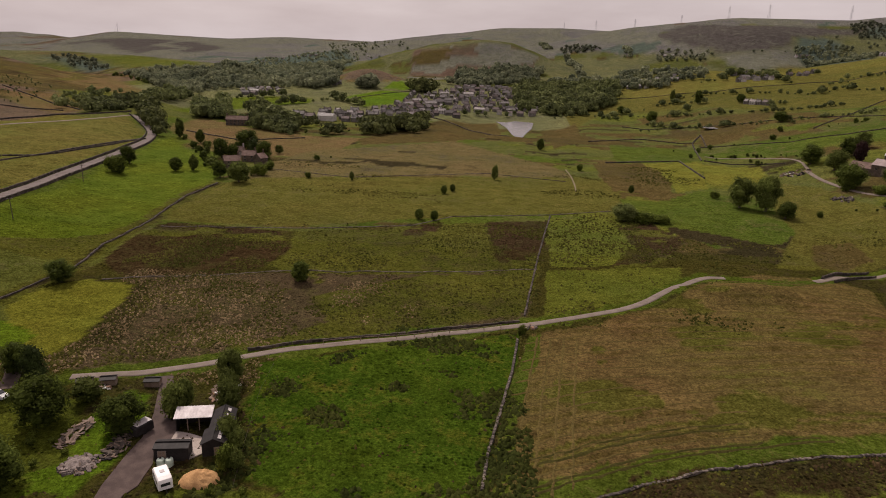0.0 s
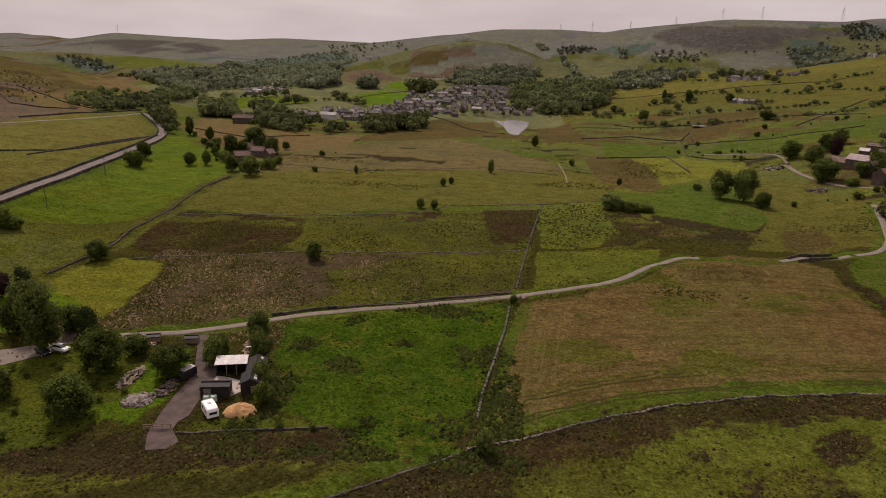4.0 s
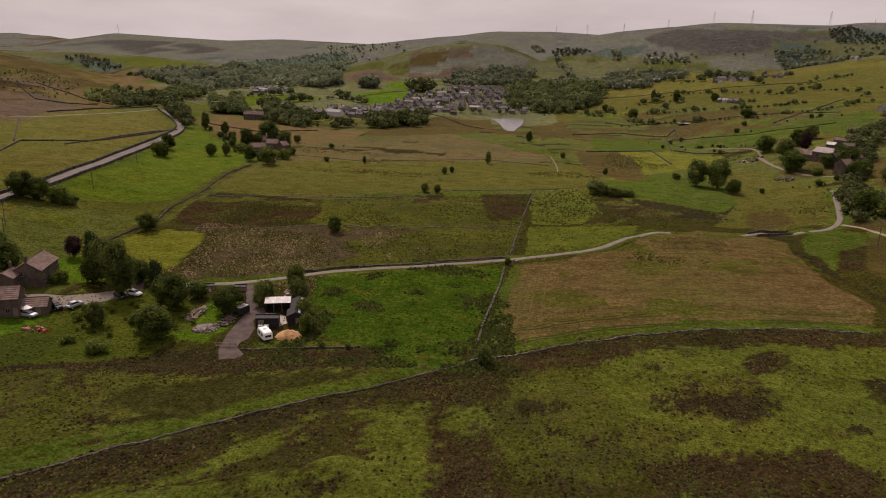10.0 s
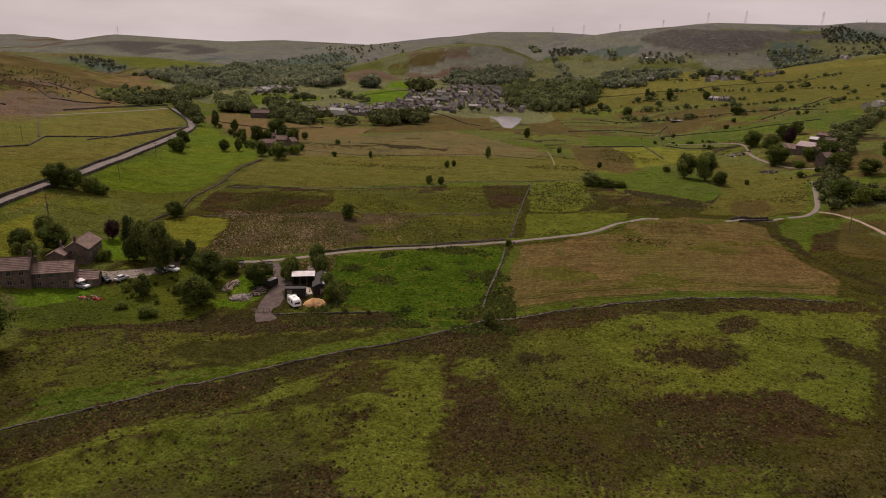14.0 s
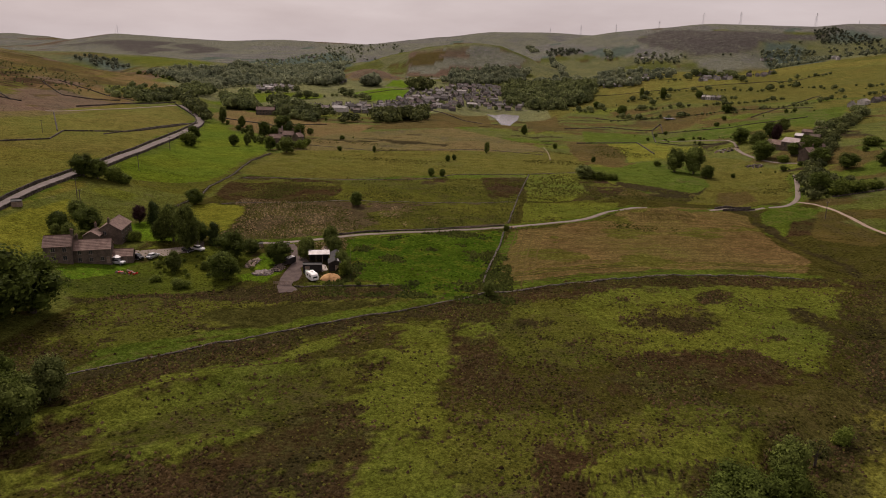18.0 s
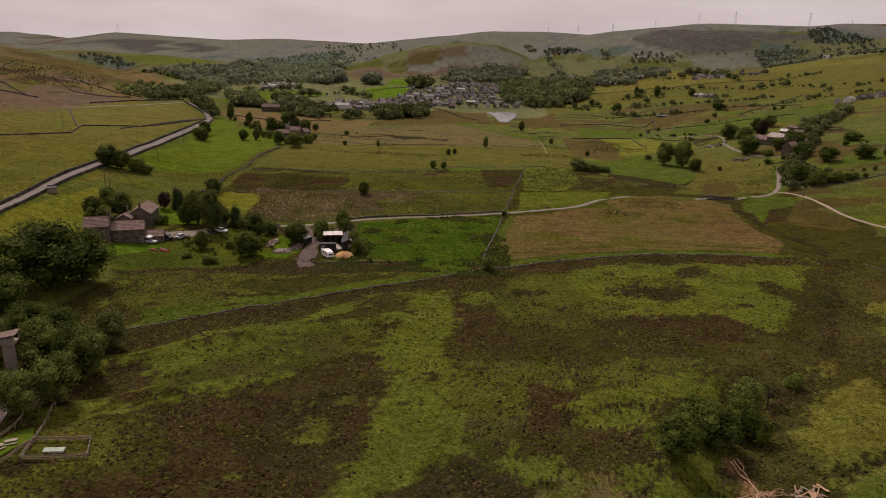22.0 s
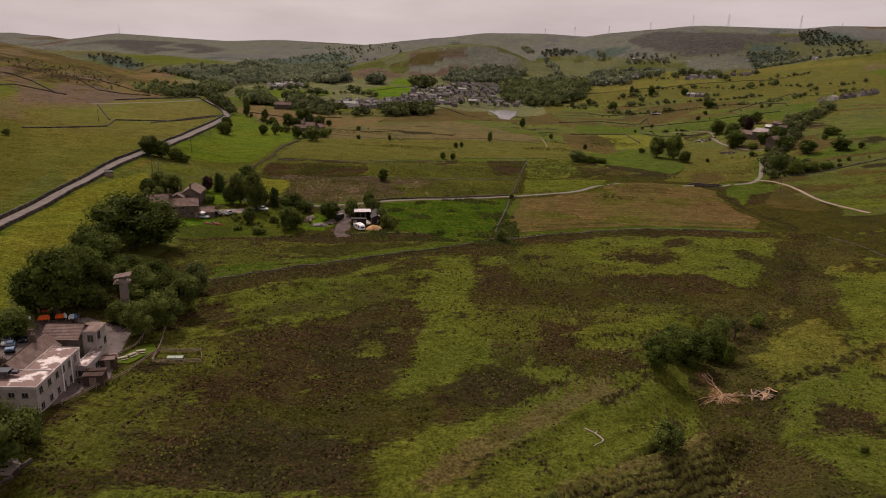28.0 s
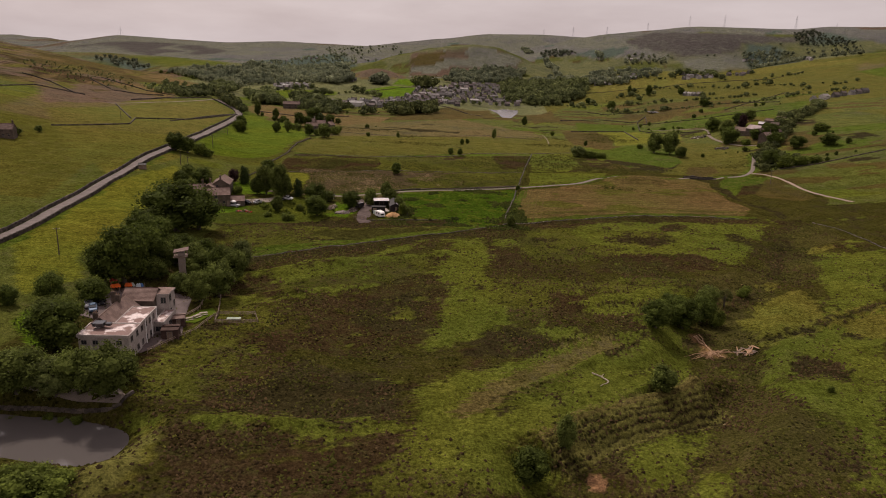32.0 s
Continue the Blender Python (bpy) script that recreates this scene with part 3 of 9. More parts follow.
# ---------------------------------------------------------------- the ground: one sheet to the horizon, with the colours of its fields
COVER = {  # colour, colour of the patches, how far the patches spread
    "moor": ((0.0533, 0.0499, 0.0120), (0.0361, 0.0284, 0.0129), 0.32), "olive": ((0.116, 0.096, 0.032), (0.075, 0.060, 0.030), 0.25),
    "tan": ((0.132, 0.095, 0.034), (0.094, 0.080, 0.024), 0.3), "brownolive": ((0.086, 0.068, 0.020), (0.058, 0.043, 0.018), 0.3),
    "pasture": ((0.085, 0.095, 0.021), (0.073, 0.067, 0.026), 0.22), "lush": ((0.043, 0.077, 0.008), (0.066, 0.066, 0.010), 0.28),
    "straw": ((0.118, 0.108, 0.022), (0.100, 0.098, 0.021), 0.28), "heather": ((0.0484, 0.0326, 0.0150), (0.0414, 0.0378, 0.0132), 0.36),
    "meadow": ((0.080, 0.085, 0.016), (0.049, 0.043, 0.015), 0.32), "bright": ((0.091, 0.104, 0.017), (0.075, 0.078, 0.017), 0.16),
    "rush": ((0.078, 0.059, 0.032), (0.059, 0.050, 0.021), 0.35), "darkrush": ((0.0396, 0.0331, 0.0138), (0.0304, 0.0248, 0.0120), 0.3),
    "mown": ((0.122, 0.124, 0.018), (0.108, 0.112, 0.017), 0.12), "green": ((0.065, 0.090, 0.013), (0.074, 0.066, 0.020), 0.2),
    "hay": ((0.1234, 0.0884, 0.0328), (0.0961, 0.0787, 0.0230), 0.13), "hay_stripe": ((0.1012, 0.0770, 0.0242), (0.0770, 0.0715, 0.0176), 0.13), "hay_green": ((0.0836, 0.0803, 0.0176), (0.1023, 0.0792, 0.0264), 0.13), "lawn": ((0.074, 0.121, 0.010), (0.077, 0.098, 0.011), 0.1),
    # far covers (far*, wood, heath_hill, darkheath): paler and bluer, haze put into the colour
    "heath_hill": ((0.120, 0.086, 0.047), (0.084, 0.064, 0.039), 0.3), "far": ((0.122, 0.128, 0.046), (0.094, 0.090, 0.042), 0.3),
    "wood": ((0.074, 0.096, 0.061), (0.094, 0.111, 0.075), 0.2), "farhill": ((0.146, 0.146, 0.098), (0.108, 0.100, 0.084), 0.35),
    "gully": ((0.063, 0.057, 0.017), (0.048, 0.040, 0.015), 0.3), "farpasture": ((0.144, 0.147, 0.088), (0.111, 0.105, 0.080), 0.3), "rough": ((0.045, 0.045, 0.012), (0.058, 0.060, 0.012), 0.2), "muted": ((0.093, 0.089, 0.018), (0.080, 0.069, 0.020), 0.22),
    "leas": ((0.1147, 0.1053, 0.0235), (0.0921, 0.0893, 0.0207), 0.25), "spring": ((0.0774, 0.1049, 0.0112), (0.0722, 0.0860, 0.0120), 0.15),
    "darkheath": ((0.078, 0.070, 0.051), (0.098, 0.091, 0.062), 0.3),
    "scrub": ((0.074, 0.090, 0.013), (0.046, 0.052, 0.011), 0.3), "earth": ((0.235, 0.140, 0.068), (0.150, 0.088, 0.045), 0.25), "bank": ((0.1392, 0.1320, 0.0360), (0.0840, 0.0744, 0.0252), 0.3)}


def spread(lo, hi, fine_lo, fine_hi, gap, grow):
    mid = list(np.arange(fine_lo, fine_hi + gap * 0.5, gap))
    up, d = [], gap
    while (up[-1] if up else mid[-1]) < hi:
        d *= grow
        up.append((up[-1] if up else mid[-1]) + min(d, 26))
    down, d = [], gap
    while (down[-1] if down else mid[0]) > lo:
        d *= grow
        down.append((down[-1] if down else mid[0]) - min(d, 26))
    return np.array(down[::-1] + mid + up)


GX, GY = spread(-3600, 2600, -120, 125, 1.2, 1.018), spread(-420, 4700, -105, 215, 1.2, 1.016)
# finer over the stepped bank
GX, GY = np.unique(np.concatenate([GX, np.arange(4.3, 46, 0.6)])), np.unique(np.concatenate([GY, np.arange(-66.1, -32, 0.6)]))
XX, YY = np.meshgrid(GX, GY)
PX, PY = XX.ravel(), YY.ravel()
KIND = np.zeros((len(PX), 4))
KIND2 = np.zeros((len(PX), 4))


def paint(mask, kind):
    a, b, s = COVER[kind]
    KIND[mask] = (a[0], a[1], a[2] * 1.12, s)
    KIND2[mask] = (b[0], b[1], b[2] * 1.12, 1)


def inside(poly, X, Y):
    hit = np.zeros(len(X), bool)
    for (ax, ay), (bx, by) in zip(poly, poly[1:] + poly[:1]):
        if ay != by:
            hit ^= ((ay > Y) != (by > Y)) & (X < (bx - ax) * (Y - ay) / (by - ay) + ax)
    return hit


NEARBY = 1 - step(95, 130, PY)
SWAY = 0.9 + 1.5 * NEARBY
WX, WY = PX + SWAY * rough_noise(PX, PY, 14, 1, 5), PY + SWAY * rough_noise(PX, PY, 14, 2, 5)
WX = WX + 34 * step(950, 1500, PY) * rough_noise(PX, PY, 150, 3, 5)
WY = WY + 60 * step(950, 1500, PY) * rough_noise(PX, PY, 190, 4, 5)


FAR_ONES = np.nonzero(PY > 560)[0]
CELL_X, CELL_Y = np.gradient(XX, axis=1).ravel()[FAR_ONES], np.gradient(YY, axis=0).ravel()[FAR_ONES]


def field(kind, poly):
    """One cover inside a boundary; far off, where the sheet is coarse, its edge is blended."""
    if max(q[1] for q in poly) < 560:
        paint(inside(poly, WX, WY), kind)
        return
    was, was2 = KIND.copy(), KIND2.copy()
    paint(inside(poly, WX, WY), kind)
    share = sum(inside(poly, WX[FAR_ONES] + dx * CELL_X, WY[FAR_ONES] + dy * CELL_Y).astype(float) for dx in (-0.4, 0, 0.4) for dy in (-0.4, 0, 0.4)) / 9
    on = (share > 0) & (share < 1)
    idx, k = FAR_ONES[on], share[on][:, None]
    a, b, f = COVER[kind]
    KIND[idx] = was[idx] * (1 - k) + np.array([a[0], a[1], a[2] * 1.12, f]) * k
    KIND2[idx] = was2[idx] * (1 - k) + np.array([b[0], b[1], b[2] * 1.12, 1]) * k


paint(np.ones(len(PX), bool), "moor")
paint(PY > 240, "pasture")
ROAD_X = np.interp(PY, [p[1] for p in MAIN_ROAD[::-1]], [p[0] for p in MAIN_ROAD[::-1]])
paint((PX < ROAD_X + 60 + 8 * waves(PX, PY, 20, 4)) & (PY < 240) & (PX < -100), "pasture")
paint((PX < ROAD_X) & (PY < 240), "pasture")
paint((PX > 150 + 20 * waves(PX, PY, 30, 1)) & (PY > 150), "pasture")
# patchwork of enclosed fields on the slopes, each with its own cover
CELLS = (np.floor((PX + 0.35 * PY) / 115) * 13 + np.floor((PY - 0.2 * PX) / 75) * 7).astype(int) % 11
east = (PX > 230) & (PY > 330) & (PY < 1150)
for k, kind in enumerate(("muted", "pasture", "green", "muted", "olive", "green", "muted", "meadow", "muted", "olive", "pasture")):
    paint(east & (CELLS == k), kind)
west = (PX < -185 - 0.3 * (PY - 184) - 20) & (PY > 60) & (PY < 640)
for k, kind in enumerate(("muted", "pasture", "olive", "muted", "pasture", "straw", "muted", "pasture", "muted", "olive", "muted")):
    paint(west & (CELLS == k), kind)
up = -PX - 172 - (PY - 184) * 0.307
paint((up > 85) & (PY > 400) & (PY < 1000), "heath_hill")
paint((up > 120) & (PY > 400) & (PY < 1000) & (rough_noise(PX, PY, 60, 71) > 0.25), "heather")
paint((up > 85) & (PY > 400) & (PY < 1000) & (rough_noise(PX, PY, 45, 73) > 0.5), "olive")
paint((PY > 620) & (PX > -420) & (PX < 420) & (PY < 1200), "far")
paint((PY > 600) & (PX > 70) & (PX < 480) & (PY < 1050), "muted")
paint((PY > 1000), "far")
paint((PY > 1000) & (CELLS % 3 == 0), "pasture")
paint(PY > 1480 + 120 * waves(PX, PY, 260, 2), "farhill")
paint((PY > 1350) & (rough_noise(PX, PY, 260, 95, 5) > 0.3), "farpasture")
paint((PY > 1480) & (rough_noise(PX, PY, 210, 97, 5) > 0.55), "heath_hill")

# ---------------------------------------------------------------- fields, later ones over earlier ones
field("tan", [(-228.2, 490.2), (-198.7, 526.1), (-138.9, 492.5), (-96.1, 489.4), (-99.7, 433.9), (-140.8, 422.1)])
field("green", [(-218.9, 425.5), (-168.2, 403.2), (-136.9, 333.1), (-135.6, 290.3), (-133.9, 247.6), (-136.5, 228.5), (-160.8, 207.1), (-179.6, 232.7), (-191.2, 295.1), (-211.1, 386.5)])
field("muted", [(-296.4, 389.2), (-273.2, 496), (-230.3, 435.2), (-207.5, 345.5), (-192.5, 250.2)])
field("pasture", [(-156.4, 201.1), (-127.5, 213.1), (-124.1, 183.4), (-128.2, 163.1)])
field("lawn", [(-173.1, 771.1), (-142.5, 836.6), (-97.4, 834.1), (-109.2, 748.4), (-138.4, 710)])
field("lawn", [(-142.9, 852.2), (-140, 929.7), (-95.6, 930.3), (-115.8, 847.7)])
field("green", [(-262.4, 511.2), (-260.4, 554.3), (-204, 483.1), (-201, 383.3), (-227.2, 429.4)])
field("rush", [(-98.6, 176.6), (-98.3, 184), (-73, 189.5), (-16.3, 202.4), (17.3, 209.4), (12.4, 166.3), (-8.8, 157.7), (-27.1, 149.5), (-50.9, 139.3), (-62.9, 133.6), (-83.4, 125), (-90.7, 155.2)])
field("darkrush", [(-98.6, 176.6), (-94.8, 182.2), (-90, 155.3), (-85.7, 135.9), (-85.2, 125.9), (-89.9, 132.2), (-91.4, 155.2)])
field("mown", [(-126.3, 163.8), (-113.7, 177.9), (-98.6, 176.6), (-94, 162.4), (-92.6, 133.3), (-95, 125.6), (-108.5, 138.6)])
field("pasture", [(130.2, 732), (201.8, 685.3), (245, 596.2), (316.2, 590.6), (269.1, 497.7), (200.1, 478.6), (153.1, 511.7), (116.1, 642.3)])
field("straw", [(147, 886.6), (236.1, 948.2), (523.2, 1309), (701.2, 1341.5), (469.8, 893.8), (290.7, 794), (197.5, 781.1), (149.1, 814.5)])
field("darkrush", [(64.1, 637.7), (169.5, 598.5), (163.9, 529.6), (93.6, 531.4), (66.4, 560.5)])
field("lush", [(-41.9, 114.7), (-46.7, 134.5), (10.6, 159.3), (8.8, 138.2), (6, 121.2), (3.4, 96.7), (-0.9, 81.9), (-17.3, 77.9), (-22.6, 90.1), (-34.8, 94.3)])
field("hay", [(12.3, 157.8), (30.2, 168.5), (51.7, 185.8), (70.6, 208.3), (88.6, 218.6), (122, 214.2), (116.5, 189.4), (114.7, 166.7), (116.2, 137.7), (108.9, 124), (68.7, 118.7), (50.3, 113), (29.7, 104.7), (6.6, 90), (4.4, 95.3), (7.8, 129.2)])
field("green", [(12.3, 157.8), (15.9, 159.3), (10.1, 121.9), (6.4, 90.8), (4.3, 92.9), (7.5, 129.1)])
field("green", [(6.6, 90), (29.7, 104.7), (50.3, 113), (68.7, 118.7), (108.9, 124), (106.9, 120.2), (67.3, 114.5), (49.5, 110), (29.3, 101.3)])
field("lawn", [(-106.4, 144.5), (-103, 141.6), (-100.8, 121.9), (-118.1, 117.6), (-128.1, 131.2), (-123.4, 150.2)])
field("lawn", [(-118.7, 82.2), (-115.3, 90.2), (-110.1, 94), (-99.3, 97.2), (-100.2, 106.1), (-96.9, 103.1), (-98.8, 85.7), (-108, 79.3), (-114.1, 75.9)])
field("lawn", [(-65.7, 110.3), (-69.1, 120.4), (-64, 118.5), (-58.6, 103.3), (-58.5, 95.1), (-61.2, 87.3), (-65.6, 87), (-67.8, 98.9)])
# the moor, the wet ground and the stream's banks
field("meadow", [(-113.3, 74.7), (-53.7, 84.1), (-18.3, 86.6), (-12.0, 81.5), (-44.5, 57.7), (-57.9, 47.1), (-80.6, 30.3)])
field("darkrush", [(-110.8, 71.3), (-87.3, 78.5), (-55.4, 84.8), (-18.8, 89.7), (-18.9, 80.8), (-49.0, 74.4), (-82.2, 69.5), (-102.1, 59.5)])
field("rough", [(-66.4, 64.8), (-48.5, 72.9), (-20.0, 78.9), (-29.4, 71.7), (-44.9, 58.9), (-55.8, 50.1), (-68.1, 55.7)])
field("green", [(-80.8, 30.6), (-57.7, 46.7), (-39.1, 60.1), (-9.2, 81.1), (-9.4, 83.4), (-40.1, 63.3), (-59.0, 49.4), (-83.6, 34.3)])
field("moor", [(-78.4, 27.4), (-53.5, 45.0), (-23.0, 65.8), (4.5, 85.1), (25.6, 102.0), (57.0, 108.8), (115.4, 114.4), (70.8, 30.8), (-66.1, 10.7)])
field("heather", [(-78.4, 27.4), (-67.3, 34.0), (-53.5, 45.0), (-37.8, 56.0), (-23.0, 65.8), (-6.1, 76.6), (4.5, 85.1), (-4.4, 70.7), (-15.6, 67.2), (-30.9, 56.8), (-42.0, 50.6), (-45.6, 39.3), (-51.5, 33.7), (-58.3, 27.1), (-65.3, 22.6), (-70.9, 17.0)])
field("bright", [(-70.4, 16.4), (-64.7, 21.7), (-56.5, 29.3), (-49.3, 33.3), (-41.4, 39.7), (-39.2, 49.1), (-30.4, 54.9), (-32.4, 45.7), (-33.5, 35.3), (-39.7, 29.9), (-55.2, 21.9), (-63.1, 14.0), (-66.1, 10.7)])
field("meadow", [(-20.9, 55.1), (-15.3, 65.4), (-2.8, 65.0), (-2.4, 41.5), (-8.0, 27.1), (-14.2, 20.2), (-21.3, 19.6), (-17.8, 28.7), (-18.8, 38.6)])
field("bright", [(-18.3, 53.6), (-15.2, 64.8), (-3.9, 63.3), (-3.5, 42.3), (-8.5, 27.8), (-14.2, 20.2), (-18.6, 19.8), (-16.1, 29.7), (-16.8, 39.0)])
field("heather", [(-6.1, 76.6), (10.1, 86.2), (18.5, 87.1), (7.2, 72.5), (16.7, 60.3), (8.2, 51.2), (6.0, 43.0), (9.1, 36.2), (-0.4, 26.5), (-5.4, 21.3), (-10.7, 20.7), (-3.2, 37.8), (-3.2, 53.9)])
field("bright", [(-2.7, 63.5), (5.9, 66.0), (8.3, 61.3), (4.8, 57.4), (-2.3, 56.7)])
field("heather", [(-21.3, 40.7), (-17.9, 51.5), (-16.1, 62.2), (-21.7, 53.1)])
field("meadow", [(9.9, 79.7), (29.7, 87.8), (48.8, 76.4), (45.7, 63.8), (37.7, 54.3), (26.3, 45.8), (9.3, 47.2), (7.1, 58.3)])
field("heather", [(7.3, 88.1), (25.6, 102.0), (43.2, 108.3), (57.0, 108.8), (90.4, 115.8), (115.8, 115.2), (113.5, 110.8), (71.4, 106.0), (48.0, 102.2), (33.0, 91.2), (18.4, 85.5)])
field("bright", [(33.0, 91.2), (47.9, 101.8), (71.6, 106.5), (86.5, 106.5), (113.5, 110.8), (99.4, 84.4), (90.7, 90.3), (86.0, 82.7), (92.8, 72.1), (81.0, 50.0), (73.8, 54.3), (69.2, 64.0), (55.8, 58.8), (43.5, 55.2), (37.7, 54.3), (45.7, 63.8), (33.9, 64.5), (28.9, 81.4)])
field("meadow", [(47.5, 81.6), (64.6, 89.7), (69.1, 79.7), (56.2, 67.4), (44.2, 67.8), (37.8, 72.4)])
field("darkrush", [(66.5, 100.2), (75.8, 101.6), (73.8, 92.4), (66.1, 89.9)])
field("darkrush", [(49.2, 77.8), (62.8, 84.3), (67.3, 78.1), (56.8, 69.4), (51.2, 71.3)])
field("darkrush", [(88.6, 88.6), (93.7, 90.9), (97.7, 81.2), (94.8, 75.7), (89.1, 81.2)])
field("heather", [(31.4, 50.3), (42.3, 55.2), (55.3, 57.6), (66.8, 63.8), (73.8, 54.3), (66.4, 44.9), (50.5, 42.9), (34.2, 38.7)])
field("moor", [(-71.7, -12.1), (-67.2, 12.8), (-21.1, 54.7), (9.7, 30.5), (63.2, 38.2), (47.6, -18.0), (-65.4, -42.0)])
field("bright", [(-78.3, 11.5), (-63.8, 16.6), (-51.6, 22.6), (-45.1, 27.8), (-37.6, 31.0), (-45.6, 20.6), (-53.4, 6.7), (-60.2, 5.4)])
field("meadow", [(-60.2, 5.4), (-45.6, 20.6), (-32.8, 34.9), (-19.0, 38.6), (-22.6, 25.4), (-42.0, 9.4), (-58.0, -4.5)])
field("heather", [(-73.4, -12.8), (-73.7, 3.5), (-66.6, 11.4), (-60.3, 3.0), (-58.4, -6.1)])
field("heather", [(-56.9, -9.4), (-40.3, 3.8), (-24.7, 21.9), (-15.4, 32.7), (-12.0, 26.9), (-15.7, 14.0), (-15.9, -0.7), (-18.1, -13.8), (-20.9, -24.3), (-28.2, -34.5), (-50.5, -38.9), (-45.4, -25.4), (-49.8, -15.4)])
field("darkrush", [(-38.4, -2.2), (-24.4, 7.5), (-20.0, -3.2), (-23.0, -19.5), (-37.6, -20.3)])
field("meadow", [(-30.1, -7.5), (-24.8, -1.8), (-21.9, -10.3), (-26.3, -13.9)])
field("bright", [(-68.8, -11.6), (-57.9, -4.8), (-41.6, 7.9), (-33.4, 14.2), (-40.4, 4.2), (-56.4, -8.0), (-67.2, -12.6)])
field("bright", [(-15.2, 58.6), (-6.1, 69.6), (-2.9, 42.3), (-6.6, 27.8), (-0.7, 13.2), (1.1, -3.6), (4.4, -11.2), (-1.5, -17.4), (-6.7, -24.5), (-19.0, -28.8), (-18.4, -17.3), (-15.9, -0.7), (-15.7, 14.0), (-18.6, 25.7)])
field("meadow", [(-72.9, -31.6), (-68.9, -23.4), (-72.5, -12.5), (-67.3, -10.4), (-53.5, -16.4), (-53.0, -25.6), (-60.6, -29.0), (-59.7, -37.8), (-65.4, -42.0)])
field("heather", [(-57.5, -38.6), (-58.1, -30.1), (-47.9, -26.2), (-43.3, -30.1), (-47.5, -38.1), (-55.9, -39.8)])
field("heather", [(-2.9, 42.3), (4.1, 56.0), (11.2, 34.5), (2.9, 25.9), (-1.2, 28.9)])
field("heather", [(29.8, 38.5), (40.8, 52.4), (55.8, 57.9), (71.9, 55.8), (72.5, 44.9), (51.9, 37.2), (31.8, 33.2)])
field("meadow", [(-1.0, 22.2), (23.1, 28.8), (20.4, 4.6), (13.0, -6.1), (4.4, -11.2), (0.9, 1.1)])
field("heather", [(13.0, 15.6), (22.5, 11.7), (19.7, -3.1), (11.9, -6.3)])
field("bright", [(21.5, 8.6), (28.8, 14.4), (46.8, 18.6), (55.8, 19.2), (58.0, 17.6), (54.4, 13.5), (36.1, 8.3), (37.0, 2.0), (51.3, -0.7), (51.3, -4.1), (46.8, -11.5), (43.6, -18.6), (16.9, -29.3), (31.3, -19.3), (37.2, -10.5), (30.8, -1.2), (21.0, -1.0)])
field("meadow", [(23.4, 20.0), (36.4, 29.0), (55.2, 34.3), (59.6, 23.7), (57.4, 20.4), (47.2, 19.9), (29.1, 16.0)])
field("heather", [(20.6, -4.0), (30.8, -1.2), (37.6, -8.8), (36.4, -13.8), (30.3, -14.8), (23.2, -8.6)])
field("olive", [(8.0, -30.4), (13.9, -21.8), (24.3, -15.6), (31.6, -17.8), (25.8, -28.1)])
field("darkrush", [(-1.5, -16.5), (10.5, -14.3), (13.9, -21.8), (8.0, -30.4), (-7.6, -32.4), (-6.7, -24.5)])
field("bright", [(8.4, -14.4), (18.8, -10.9), (19.2, -16.5), (11.2, -19.1)])
field("gully", [(66.1, 38.6), (86.4, 47.1), (82.4, 31.5), (73.1, 18.5), (66.2, 0.1), (66.0, -9.2), (59.2, -12.8), (55.6, -7.0), (52.9, -2.4), (58.7, 15.3), (57.7, 21.4)])
field("gully", [(112.9, 100.1), (128.7, 110.6), (138.0, 104.2), (128.6, 86.7), (111.0, 67.8), (108.7, 50.0), (101.3, 36.3), (83.7, 34.4), (88.5, 51.9), (101.5, 70.5)])
field("straw", [(78.2, 34.3), (86.2, 37.0), (83.3, 30.6), (79.2, 30.1)])
field("straw", [(77.8, 21.0), (87.7, 27.1), (91.8, 18.7), (82.3, 1.3), (70.4, -8.5), (67.5, -1.4), (70.4, 11.9)])
field("straw", [(113.8, 73.3), (124.8, 79.7), (109.6, 51.8)])
field("moor", [(-61.7, -65.9), (-54.8, -57.0), (-20.9, -49.2), (-17.2, -82.6), (-48.6, -89.0)])
field("heather", [(-56.9, -74.3), (-54.9, -69.9), (-21.0, -66.0), (-21.8, -74.7), (-25.5, -84.4), (-48.6, -89.0)])
field("darkrush", [(-54.8, -57.0), (-41.4, -40.2), (-23.4, -47.2), (-22.4, -63.0), (-44.0, -63.7), (-58.1, -67.0)])
field("bright", [(-55.2, -69.2), (-49.7, -65.1), (-35.7, -63.6), (-21.3, -64.1), (-21.0, -66.3), (-35.0, -66.7), (-50.1, -69.5)])
field("meadow", [(-25.5, -84.4), (-20.6, -69.0), (-17.2, -63.4), (-8.1, -62.1), (-10.5, -76.4), (-1.5, -79.6)])
field("bright", [(-19.1, -65.4), (-5.0, -60.0), (-1.1, -67.0), (6.9, -65.8), (5.5, -74.1), (-3.3, -80.9), (-10.6, -74.7), (-16.1, -75.5)])
field("meadow", [(-70.7, -62.2), (-70.6, -38.0), (-66.5, -25.7), (-59.2, -31.2), (-62.6, -54.2), (-62.5, -64.0)])
field("meadow", [(-64.4, -59.8), (-60.9, -40.6), (-53.3, -33.2), (-56.0, -47.5), (-58.0, -64.9)])
field("bright", [(-18.6, -48.8), (0.0, -34.1), (20.9, -18.8), (45.5, -4.9), (46.8, -15.9), (35.4, -39.8), (14.1, -56.1), (9.5, -60.1), (-5.0, -67.7), (-19.1, -65.4)])
field("olive", [(-11.5, -54.9), (7.5, -33.1), (25.2, -17.9), (27.3, -20.9), (9.0, -43.4), (-9.2, -58.4)])
